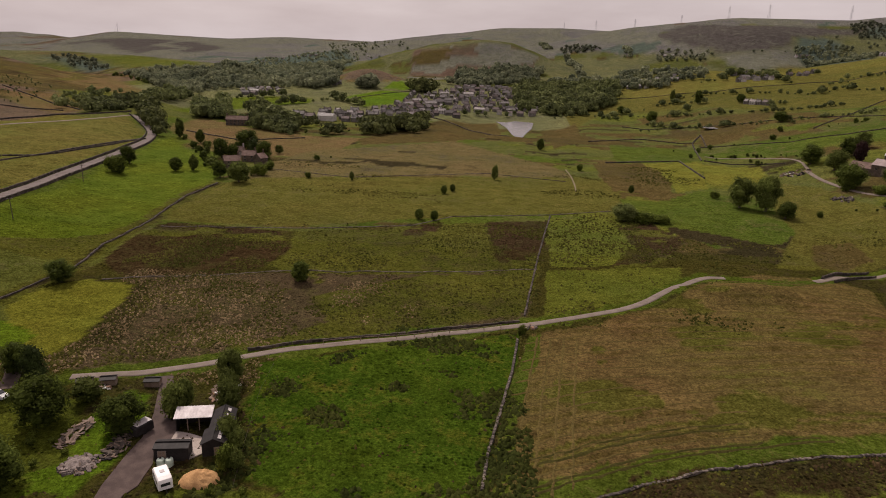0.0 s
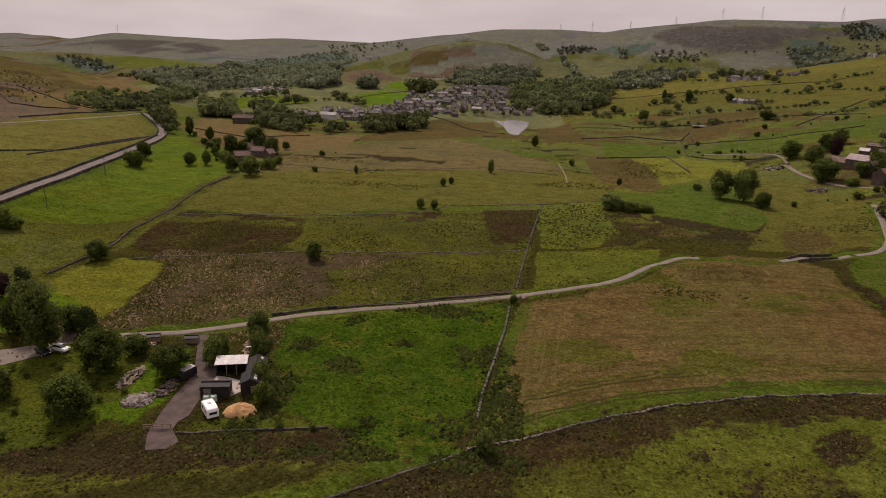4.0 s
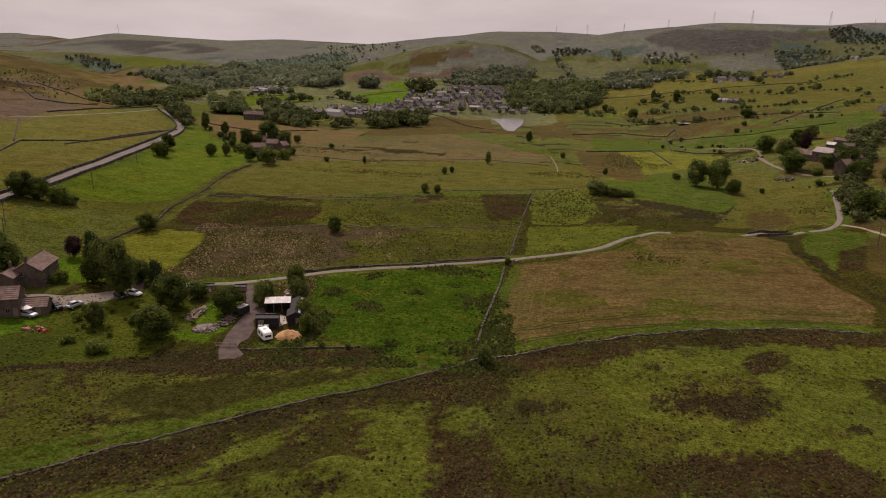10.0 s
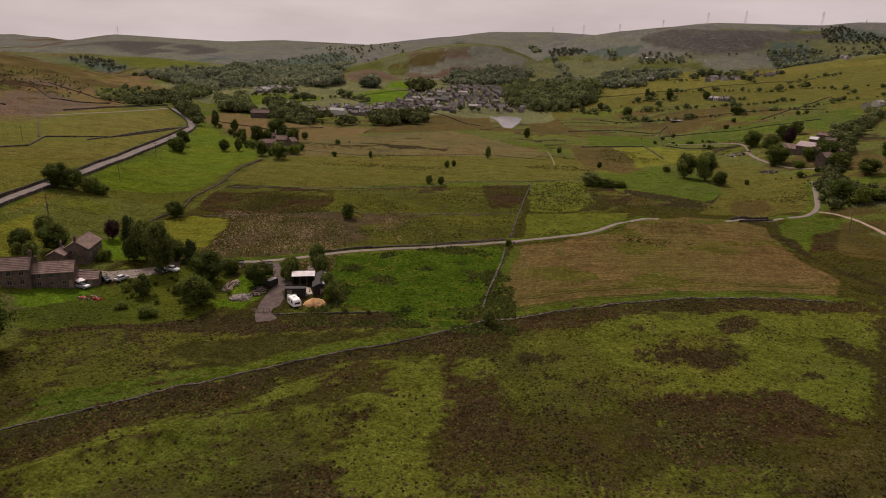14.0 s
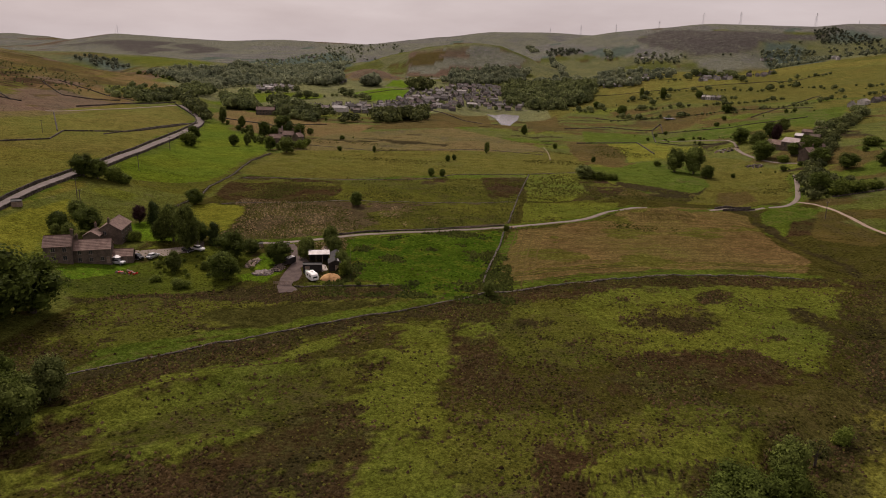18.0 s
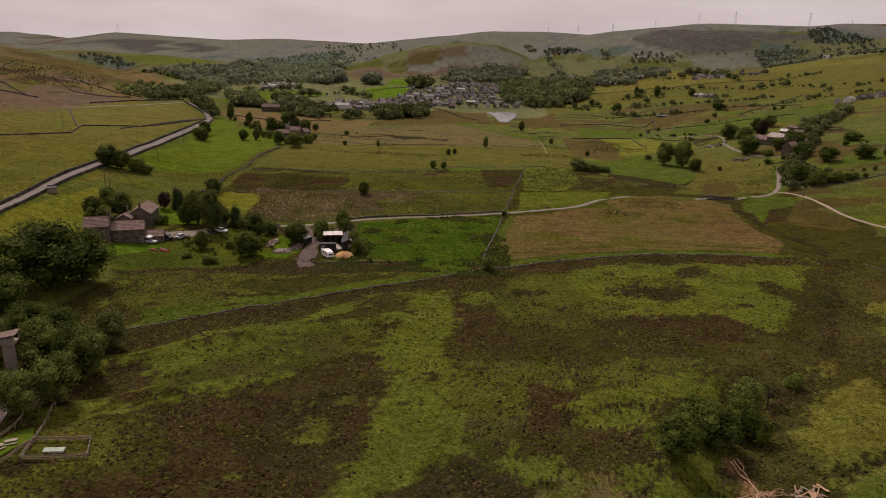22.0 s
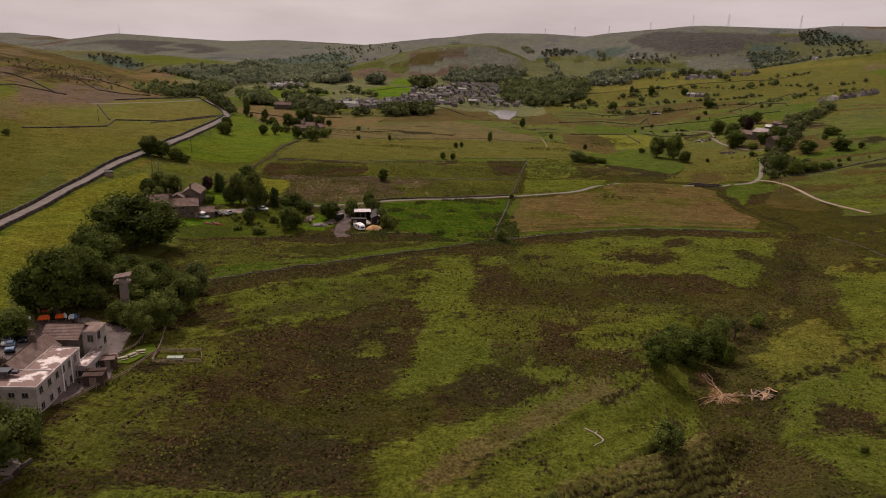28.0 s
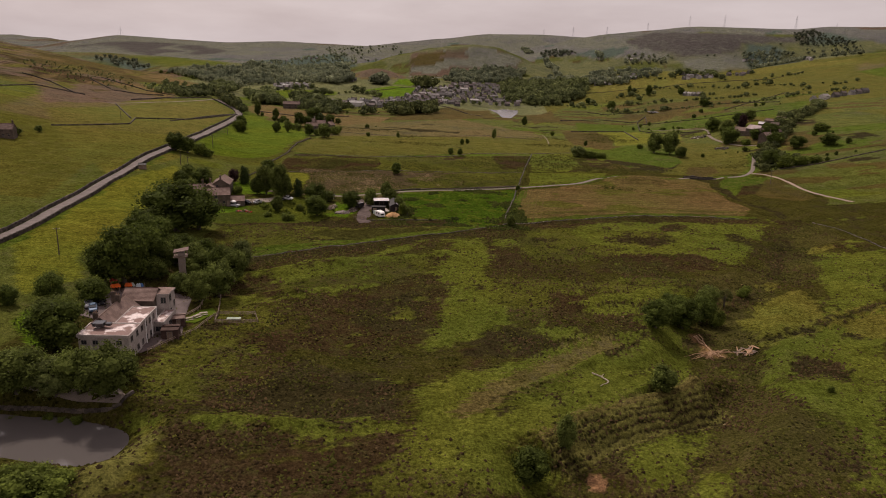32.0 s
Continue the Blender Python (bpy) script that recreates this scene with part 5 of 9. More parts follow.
def surface(X, Y):
    """Height of the ground mesh itself."""
    X, Y = np.asarray(X, float), np.asarray(Y, float)
    ix, iy = np.clip(np.searchsorted(GX, X) - 1, 0, NX - 2), np.clip(np.searchsorted(GY, Y) - 1, 0, NY - 2)
    fx, fy = (X - GX[ix]) / (GX[ix + 1] - GX[ix]), (Y - GY[iy]) / (GY[iy + 1] - GY[iy])
    return (ZGRID[iy, ix] * (1 - fx) + ZGRID[iy, ix + 1] * fx) * (1 - fy) + (ZGRID[iy + 1, ix] * (1 - fx) + ZGRID[iy + 1, ix + 1] * fx) * fy


def hz(x, y):
    return float(surface(np.array([x]), np.array([y]))[0])


def patch(name, poly, mat, label, lift=0.12, category="paving"):
    """A paved or bare area laid on the ground."""
    bm = bmesh.new()
    bm.faces.new([bm.verts.new((x, y, 0)) for x, y in poly])
    bmesh.ops.triangulate(bm, faces=bm.faces[:])
    for _ in range(3):
        bmesh.ops.subdivide_edges(bm, edges=[e for e in bm.edges if e.calc_length() > 1.2], cuts=1)
        bmesh.ops.triangulate(bm, faces=bm.faces[:])
    for v in bm.verts:
        v.co.z = hz(v.co.x, v.co.y) + lift
    low = bmesh.ops.extrude_face_region(bm, geom=bm.faces[:])
    for v in low["geom"]:
        if isinstance(v, bmesh.types.BMVert):
            v.co.z -= 0.3
    bmesh.ops.recalc_face_normals(bm, faces=bm.faces[:])
    return tagged(part(name, bm, mat), label, category, kind="structure")


def pool(name, poly, z, label, mat=None):
    bm = bmesh.new()
    top = [bm.verts.new((x, y, z)) for x, y in poly]
    low = [bm.verts.new((x, y, z - 0.3)) for x, y in poly]
    bm.faces.new(top)
    bm.faces.new(low[::-1])
    for k in range(len(top)):
        q = (k + 1) % len(top)
        bm.faces.new((top[q], top[k], low[k], low[q]))
    bmesh.ops.recalc_face_normals(bm, faces=bm.faces[:])
    return tagged(part(name, bm, mat or WATER), label, "water", kind="structure")


ribbon("road", MAIN_ROAD, 4.7, 0.05, ROADTOP, "grey tarmac country road between stone walls")
ribbon("lane", LANE_LINE[:14] + [(77, 213.4)], 2.3, 0.05, LANE, "pale worn single-track lane across the valley")
ribbon("lane", [(105, 214.5)] + LANE_LINE[15:], 2.3, 0.05, LANE, "pale worn lane beyond the grassy brow")
ribbon("track", TRACK_EAST, 1.7, 0.05, shade("stony_track", (0.19, 0.138, 0.10), 0.95, 0, 0.25, 0.5, 5, 0.03, (0.28, 0.205, 0.15)), "pale stony farm track up the slope", wobble=0.08)
ribbon("track", FARM_TRACK, 2.4, 0.06, LANE, "pale curving drive into the hillside farm")
ribbon("track", FIELD_TRACK, 1.6, 0.06, LANE, "narrow pale track along a field wall")
ribbon("track", [(43.4, 401.3), (44.3, 376.8), (43.8, 351.1), (42.8, 336.6)], 0.7, 0.03, shade("trodden_earth", (0.13, 0.105, 0.06), 0.95, 0, 0.3, 0.4, 5, 0.02, (0.18, 0.145, 0.085)), "short pale track beside the stream", gap=2.0)
ribbon("drive", CURL_DRIVE, 3.2, 0.06, TARMAC, "curving grey drive to the stone house")

patch("yard", YARD_EDGE, TARMAC, "dark tarmac farm yard and drive", 0.14)
patch("patio", [(-52, 106.2), (-46.5, 105), (-44.6, 100.2), (-46.2, 98.8), (-47, 101.5), (-51.5, 101.8)], shade("pale_concrete", (0.3, 0.25, 0.22), 0.9, 0, 0.15, 0.6, 6, 0.01, (0.4, 0.34, 0.3)), "pale concrete yard between the sheds", 0.2)
patch("courtyard", [(-112, 102.5), (-106, 99), (-104, 101), (-98, 104.5), (-92, 113), (-94.5, 117), (-101, 112.5), (-108, 109.5), (-114, 109), (-118, 107)], LANE, "pale gravel court before the stone house")
patch("terrace", [(-76, -48), (-72.5, -36), (-77, -24), (-80.5, -12), (-92, -10), (-101, -16), (-97, -34), (-84, -36)], shade("brown_tarmac", (0.085, 0.062, 0.058), 0.9, 0, 0.2, 0.4, 8, 0.01, (0.12, 0.09, 0.084)), "brown tarmac terrace round the white centre")
patch("pond_path", [(-112, -64), (-92, -63.6), (-72.5, -62.6), (-70.2, -64.6), (-70.6, -66.6), (-92, -65.8), (-112, -66)], LANE, "pale stony path along the pond", 0.1)
pool("pond", [(POND[0] + POND[2] * 1.09 * math.copysign(abs(math.cos(a)) ** 0.66, math.cos(a)), POND[1] + POND[3] * 1.09 * math.copysign(abs(math.sin(a)) ** 0.66, math.sin(a))) for a in [k * math.pi / 24 for k in range(48)]], 0.7, "dark still pond reflecting trees and sky")
pool("field_pond", [(179.1 + 9 * math.cos(a * math.pi / 8), 579.5 + 7 * math.sin(a * math.pi / 8)) for a in range(16)], hz(179.1, 579.5) + 0.5, "small pale field pond in wet pasture", OPEN_WATER)
pool("reservoir", [(-0.0, 679.7), (10.1, 675.2), (19.2, 690.7), (36.8, 680.4), (33.2, 630.8), (25.4, 585.6), (21.6, 552.9), (14.0, 585.8), (9.4, 636.7)], -4.1, "pale bright reservoir at the village edge", OPEN_WATER)
ribbon("lane", UPPER_ROAD, 3.0, 0.1, LANE, "narrow pale lane along the hill's foot")

# ---------------------------------------------------------------- trees: tapered trunk, limbs, crown of many small leaf clumps
def stick(verts, faces, a, b, ra, rb, sides=6):
    a, b = Vector(a), Vector(b)
    q = (b - a).to_track_quat("Z", "Y")
    base = len(verts)
    for p, r in ((a, ra), (b, rb)):
        for k in range(sides):
            w = 2 * math.pi * k / sides
            verts.append(p + q @ Vector((r * math.cos(w), r * math.sin(w), 0)))
    for k in range(sides):
        n = (k + 1) % sides
        faces.append((base + k, base + n, base + sides + n, base + sides + k))


def make_tree(kind, seed, clumps, leaf, stem=0.22, blobs=9):
    """A tree of height 1 and width 1, as a trunk mesh and a crown mesh."""
    rng = random.Random(seed)
    v, f = [], []
    top = stem
    bl = []
    for k in range(blobs):
        if kind in ("poplar",):
            z = stem + (1 - stem) * (k + 0.5) / blobs
            r = 0.30 * (1 - abs(2 * (z - 0.45)) ** 2 * 0.5) * rng.uniform(0.8, 1.15)
            a = rng.uniform(0, 6.3)
            bl.append((0.16 * math.cos(a), 0.16 * math.sin(a), z, max(r, 0.12), 0.16))
        elif kind == "bush":
            a, d = rng.uniform(0, 6.3), rng.uniform(0.0, 0.34)
            r = rng.uniform(0.16, 0.3)
            bl.append((d * math.cos(a), d * math.sin(a), 0.30 + rng.uniform(-0.1, 0.32) * (1 - d), r, r * 1.35))
        elif kind == "yew":
            z = 0.12 + 0.8 * k / blobs
            r = 0.42 * (1 - (z - 0.3) ** 2 * 1.4)
            a = rng.uniform(0, 6.3)
            bl.append((0.07 * math.cos(a), 0.07 * math.sin(a), z, max(r, 0.1), 0.2))
        else:
            # blobs spread through an egg-shaped crown that reaches low
            g = (k + 0.5) / blobs
            up = 1 - 2 * g
            a = 2.39996 * k + rng.uniform(-0.4, 0.4)
            flat = math.sqrt(1 - up * up)
            d = rng.uniform(0.2, 0.31)
            r = rng.uniform(0.17, 0.26) * (1.0 if kind != "thorn" else 0.6)
            mid = 0.46 + stem * 0.4
            bl.append((d * flat * math.cos(a), d * flat * math.sin(a), mid + up * (0.37 - stem * 0.35) * rng.uniform(0.75, 1.05), r, r * rng.uniform(0.75, 0.95)))
    lean = rng.uniform(-0.03, 0.03)
    stick(v, f, (0, 0, -0.03), (lean, 0.01, stem + 0.1), 0.045, 0.03, 7)
    stick(v, f, (lean, 0.01, stem + 0.1), (lean * 1.5, 0.02, 0.72), 0.03, 0.008, 5)
    for x, y, z, r, h in bl[:9]:
        stick(v, f, (lean, 0.01, max(0.03, min(stem + 0.08, z * 0.6))), (x, y, z), 0.016, 0.005, 4)
    trunk = mesh_from("trunk", v, f, BARK, True)
    V, Fs = [], []
    tot = sum(r * r for *_, r, h in bl)
    for x, y, z, r, h in bl:
        n = int(clumps * r * r / tot)
        for k in range(n):
            d = Vector((rng.gauss(0, 1), rng.gauss(0, 1), rng.gauss(0.25, 1)))
            d.normalize()
            rad = rng.uniform(0.62, 1.06) if rng.random() < 0.88 else rng.uniform(1.05, 1.3)
            c = Vector((x + d.x * r * rad, y + d.y * r * rad, z + d.z * h * rad))
            if c.z < 0.0:
                continue
            nrm = (d + Vector((rng.gauss(0, 0.35), rng.gauss(0, 0.35), rng.gauss(0.1, 0.35)))).normalized()
            q = nrm.to_track_quat("Z", "Y")
            w, s = rng.uniform(0, 6.3), leaf * rng.uniform(0.6, 1.35)
            e1 = q @ Vector((math.cos(w), math.sin(w), 0)) * s
            e2 = q @ Vector((-math.sin(w), math.cos(w), 0)) * s * rng.uniform(0.5, 0.9)
            b = len(V)
            V += [c - e1 - e2 * 0.3, c + e2 - e1 * 0.2 + nrm * s * 0.25, c + e1 + e2 * 0.2, c - e2 + e1 * 0.1 - nrm * s * 0.2]
            Fs.append((b, b + 1, b + 2, b + 3))
    for x, y, z, r, h in bl:
        if kind == "thorn":
            break
        b, turn = len(V), rng.uniform(0, 6.3)
        for k, (q, up) in enumerate(((0.5, -0.8), (0.95, -0.15), (0.75, 0.55), (0.25, 0.92))):
            for w in range(6):
                g = rng.uniform(0.62, 0.82)
                V.append(Vector((x + r * q * g * math.cos(w * 1.0472 + turn + 0.5 * k), y + r * q * g * math.sin(w * 1.0472 + turn + 0.5 * k), max(0.01, z + h * up * g))))
        Fs += [(b + j * 6 + k, b + j * 6 + (k + 1) % 6, b + j * 6 + 6 + (k + 1) % 6, b + j * 6 + 6 + k) for j in range(3) for k in range(6)] + [(b + 18, b + 19, b + 20, b + 21), (b + 18, b + 21, b + 22, b + 23)]
    crown = mesh_from("crown", V, Fs, LEAF[kind])
    return trunk, crown


TREES = {}
for kind, stem, blobs in (("oak", 0.05, 20), ("ash", 0.06, 16), ("willow", 0.04, 15), ("copper", 0.1, 13), ("yew", 0.05, 9), ("bush", 0.02, 9), ("poplar", 0.1, 11), ("thorn", 0.3, 9)):
    TREES[kind] = [make_tree(kind, 11 * s + len(kind), 1800 if kind != "thorn" else 700, 0.031, stem, blobs) for s in range(3 if kind in ("oak", "ash", "bush") else 2)]
BIGTREES = {k: [make_tree(k, 140 + 7 * q + len(k), 3600, 0.022, 0.04, 15) for q in range(2)] for k in ("oak", "ash", "willow")}
FARTREES = [make_tree("oak", 70 + s, 300, 0.064, 0.06, 11) for s in range(5)] + [make_tree("ash", 90 + s, 280, 0.064, 0.08, 10) for s in range(3)]
TREE_WORDS = {"oak": ("tree", "dense dark green broadleaf tree with a rounded crown"), "ash": ("tree", "mid-green broadleaf tree with an open uneven crown"),
              "willow": ("tree", "pale green spreading bushy tree"), "copper": ("tree", "dark purple copper-leaved tree near the buildings"),
              "yew": ("tree", "dense very dark evergreen tree"), "bush": ("bush", "low green scrub bush in rough grass"),
              "poplar": ("tree", "tall narrow green tree"), "thorn": ("tree", "thin windswept hawthorn tree by the stream")}
PLANTED = random.Random(5)


def plant(kind, x, y, high, wide, mesh=None, sink=0.15):
    trunk, crown = mesh or PLANTED.choice(BIGTREES[kind] if wide > 7.5 and kind in BIGTREES else TREES[kind])
    word, label = TREE_WORDS[kind]
    wide = max(wide, high * 0.35)
    ob = new(word)
    ob.matrix_basis = Matrix.LocRotScale((x, y, hz(x, y) - sink), Euler((0, 0, PLANTED.uniform(0, 6.28))), (wide * 1.05, wide * 1.05, high * 1.04))
    tagged(ob, label, word)
    for name, me in (("trunk", trunk), ("crown", crown)):
        new(name, me).parent = ob
    return ob

# ---------------------------------------------------------------- dry stone walls, fences
def stone_wall(line, high, wide, label, gap=0.55, courses=3, seed=1, ruin=0.15, mat=None, smooth_line=0):
    rng = random.Random(seed)
    c = resample(rounded(line, smooth_line) if smooth_line else line, gap)
    V, F = [], []
    zs = surface(c[:, 0], c[:, 1])
    low = 1.0
    for i in range(len(c) - 1):
        a, b = c[i], c[i + 1]
        d = b - a
        n = np.linalg.norm(d)
        if n < 1e-6:
            continue
        d = d / n
        s = np.array([-d[1], d[0]])
        low += (rng.uniform(1 - ruin * 2.2, 1.08) - low) * 0.25
        for k in range(courses):
            h0, h1 = high * low * k / courses, high * low * (k + 1) / courses
            w = wide * 0.5 * (1 - 0.25 * k / courses)
            l0, l1 = rng.uniform(-0.12, 0.1) * n, n * rng.uniform(0.92, 1.12)
            o = rng.uniform(-0.08, 0.08)
            base = len(V)
            for zz, q in ((h0 - (0.25 if k == 0 else 0.02), 1.0), (h1 + rng.uniform(-0.06, 0.06), rng.uniform(0.75, 0.95))):
                for ll, ss in ((l0, -1), (l1, -1), (l1, 1), (l0, 1)):
                    p = a + d * (n / 2 + (ll - n / 2) * q) + s * (w * ss * q * rng.uniform(0.82, 1.12) + o)
                    V.append((p[0], p[1], zs[i] + zz))
            F += [tuple(base + j for j in f) for f in ((4, 5, 6, 7), (0, 1, 5, 4), (1, 2, 6, 5), (2, 3, 7, 6), (3, 0, 4, 7))]
    ob = new("dry_stone_wall", mesh_from("dry_stone_wall", V, F, mat or STONE))
    return tagged(ob, label, "wall", kind="structure")


def fence(line, gap, high, label, rails=2, group="", mat=None, thin=1.0):
    c = resample(line, gap)
    z0 = hz(*c[0])
    root = holder("fence", pose(c[0][0], c[0][1], z0), label, "fence", group)
    post = finish(box(bmesh.new(), -0.07 * thin, -0.07 * thin, -0.3, 0.07 * thin, 0.07 * thin, high, 0.015), "post", mat or WOOD)
    for i, p in enumerate(c):
        ob = new("post", post)
        ob.parent = root
        ob.matrix_basis = pose(p[0] - c[0][0], p[1] - c[0][1], hz(*p) - z0, PLANTED.uniform(-3, 3), PLANTED.uniform(-3, 3), PLANTED.uniform(0, 90))
    for k in range(rails):
        for a, b in zip(c, c[1:]):
            V, F = [], []
            up = high * (0.92 - 0.3 * k)
            base = len(V)
            d = (b - a) / (np.linalg.norm(b - a) + 1e-9)
            s = np.array([-d[1], d[0]]) * 0.03 * thin
            for p in (a, b):
                zz = hz(*p) - z0 + up
                for sd, dz in ((-1, -0.06 * thin), (1, -0.06 * thin), (1, 0.06 * thin), (-1, 0.06 * thin)):
                    V.append((p[0] + s[0] * sd - c[0][0], p[1] + s[1] * sd - c[0][1], zz + dz))
            F += [tuple(base + j for j in f) for f in ((0, 1, 5, 4), (1, 2, 6, 5), (2, 3, 7, 6), (3, 0, 4, 7), (0, 3, 2, 1), (4, 5, 6, 7))]
            ob = new("rail", mesh_from("rail", V, F, mat or WOOD))
            ob.parent = root
    return root


def beside(line, off):
    c = resample(rounded(line), 6)
    d = np.gradient(c, axis=0)
    d /= np.linalg.norm(d, axis=1)[:, None] + 1e-9
    return [tuple(p) for p in c + np.stack([-d[:, 1], d[:, 0]], 1) * off]


stone_wall(WALL_LONG[:13], 0.42, 0.55, "ruined low dry stone wall along a grassy bank", 0.5, 2, 3, 0.5)
stone_wall(WALL_LONG[12:], 0.75, 0.6, "long weathered dry stone wall across the moor", 0.42, 3, 3, 0.6, PALESTONE)
stone_wall(WALL_CROSS, 0.7, 0.6, "dry stone wall between lush and mown fields", 0.45, 3, 4, 0.35, PALESTONE)
stone_wall(WALL_NORTH, 0.6, 0.55, "old dry stone field wall beside heather", 0.8, 2, 5, 0.35)
stone_wall(WALL_LONE, 0.3, 0.7, "tumbled low stone field wall in rushes", 1.0, 2, 6, 0.5)
stone_wall(WALL_MID, 0.35, 0.7, "low tumbled field wall across pasture", 1.1, 2, 7, 0.45)
stone_wall(WALL_DIAG, 0.55, 0.6, "dark field wall running down to the lane", 0.9, 2, 8, 0.3)
stone_wall(WALL_HILL, 0.8, 0.6, "dark stone wall across the hill pasture", 1.2, 2, 9, 0.2)
stone_wall(WALL_UPPER, 1.1, 0.9, "dark stone wall along the hill's foot", 1.5, 2, 10, 0.2)
stone_wall(WALL_BRIGHT, 0.8, 0.6, "stone wall above the bright green pasture", 1.4, 2, 11, 0.2)
stone_wall(WALL_BRIGHT_LOW, 0.8, 0.6, "stone wall below the bright green pasture", 1.2, 2, 12, 0.2)
stone_wall(WALL_FAR_OLIVE, 0.3, 0.6, "low dark wall between olive pastures", 1.5, 1, 13, 0.3)
for off, seed in ((3.0, 20), (-3.0, 21)):
    stone_wall(beside(MAIN_ROAD, off), 1.25, 0.6, "dark dry stone wall along the road", 0.9, 2, seed, 0.08)
stone_wall(beside(LANE_LINE[4:9], 2.4), 0.8, 0.5, "low dark wall along the lane", 0.7, 2, 23, 0.3)
for off, seed in ((2.0, 24), (-2.0, 25)):
    stone_wall(beside([(110.0, 216.5), (121.5, 226.8), (129.5, 227.9)], off), 0.9, 0.5, "stone parapet of the small bridge", 0.7, 2, seed, 0.05)
fence([(-43, 133), (-42, 122), (-38.5, 104), (-36, 92)], 3.2, 1.0, "thin post and wire fence beside the lush field", 1, "", BARK, 0.3)
stone_wall(YARD_WALL, 0.5, 0.45, "low stone wall below the farm yard", 0.5, 2, 61, 0.35)
fence(YARD_WIRE, 3.0, 1.0, "thin post and wire fence at the corner of the lush field", 1, "", BARK, 0.4)
fence(YARD_GATE, 1.3, 1.2, "grey wooden gate across the farm drive", 3)
fence([(-35.5, 146), (-15, 154), (6, 162.5)], 4.0, 1.0, "grey post and wire fence along the lane", 1)
stone_wall([(132, 112), (137, 98), (140, 73), (150, 40)], 0.35, 0.6, "tumbled wall beside the wet ground", 1.0, 2, 33, 0.65)
for k, ln in enumerate(HILL_WALLS):
    stone_wall(ln, 0.8, 0.7, "dark boundary wall on the hillside", 2.2, 1, 40 + k, 0.15)

# ---------------------------------------------------------------- buildings
def gable_walls(w, d, h, roof, sunk=1.2):
    """Walls with two gable ends, the ridge along x."""
    bm = bmesh.new()
    P = [(-w / 2, -d / 2), (w / 2, -d / 2), (w / 2, d / 2), (-w / 2, d / 2)]
    lo = [bm.verts.new((x, y, -sunk)) for x, y in P]
    hi = [bm.verts.new((x, y, h)) for x, y in P]
    r = [bm.verts.new((-w / 2, 0, h + roof)), bm.verts.new((w / 2, 0, h + roof))]
    for f in ((lo[0], lo[1], hi[1], hi[0]), (lo[2], lo[3], hi[3], hi[2]), (lo[1], lo[2], hi[2], r[1], hi[1]), (lo[3], lo[0], hi[0], r[0], hi[3]), (hi[0], hi[1], r[1], r[0]), (hi[2], hi[3], r[0], r[1])):
        bm.faces.new(f)
    return bm


def gable_roof(w, d, h, roof, over=0.3, thick=0.14, row=0.5):
    """Two slopes in overlapping courses that meet at the ridge: one stepped shell."""
    n = max(1, int(math.hypot(d / 2, roof) / row))
    run, drop = d / 2 + over, over * roof / (d / 2)
    half = []
    for k in range(n):
        for u, up in ((k / n, thick), ((k + 1) / n, thick * 0.35)):
            half.append((run * (1 - u), h - drop + (roof + drop) * u + up))
    outer = [(-y, z) for y, z in half] + [(0, h + roof + thick + 0.1)] + half[::-1]
    ring = outer + [(run, h - drop), (0, h + roof + 0.01), (-run, h - drop)]
    V, F, m = [], [], len(ring)
    for x in (-w / 2 - over * 0.7, w / 2 + over * 0.7):
        V += [(x, y, z) for y, z in ring]
    for k in range(m):
        q = (k + 1) % m
        F.append((k, k + m, q + m, q))
    F += [tuple(range(m)), tuple(range(2 * m - 1, m - 1, -1))]
    return V, F


def add_mesh(name, VF, mat, parent, m=None, label=""):
    ob = new(name, mesh_from(name, VF[0], VF[1], mat))
    ob.parent = parent
    if m is not None:
        ob.matrix_basis = m
    return tagged(ob, label) if label else ob


WINDOWS = {}


def window(parent, m, w, h, kind="window"):
    """A frame with a sill, and its pane set back in it; the wall lies at y 0, outside is -y."""
    key = (round(w, 2), round(h, 2), kind)
    if key not in WINDOWS:
        bm = bmesh.new()
        t = 0.06
        box(bm, -w / 2, -0.06, 0, -w / 2 + t, 0.05, h), box(bm, w / 2 - t, -0.06, 0, w / 2, 0.05, h)
        box(bm, -w / 2 + t, -0.06, h - t, w / 2 - t, 0.05, h), box(bm, -w / 2 - 0.08, -0.14, -0.1, w / 2 + 0.08, 0.05, 0.0)
        if w > 0.7:
            box(bm, -0.035, -0.05, 0, 0.035, 0.05, h - t)
        pane = bmesh.new()
        box(pane, -w / 2 + 0.05, -0.02, 0.0, w / 2 - 0.05, 0.03, h - 0.05)
        WINDOWS[key] = finish(bm, kind, FRAME), finish(pane, "pane", GLASS if kind == "window" else WOOD)
    ob = new(kind, WINDOWS[key][0])
    ob.parent, ob.matrix_basis = parent, m
    p = new("pane" if kind == "window" else "door_leaf", WINDOWS[key][1])
    p.parent = ob
    return ob


def on_wall(side, w, d, u, z):
    """Pose on a wall of a house: front (-y), back, east (+x), west."""
    return {"f": pose(u, -d / 2 - 0.01, z), "b": pose(-u, d / 2 + 0.01, z, 0, 0, 180), "e": pose(w / 2 + 0.01, u, z, 0, 0, 90), "w": pose(-w / 2 - 0.01, -u, z, 0, 0, -90)}[side]


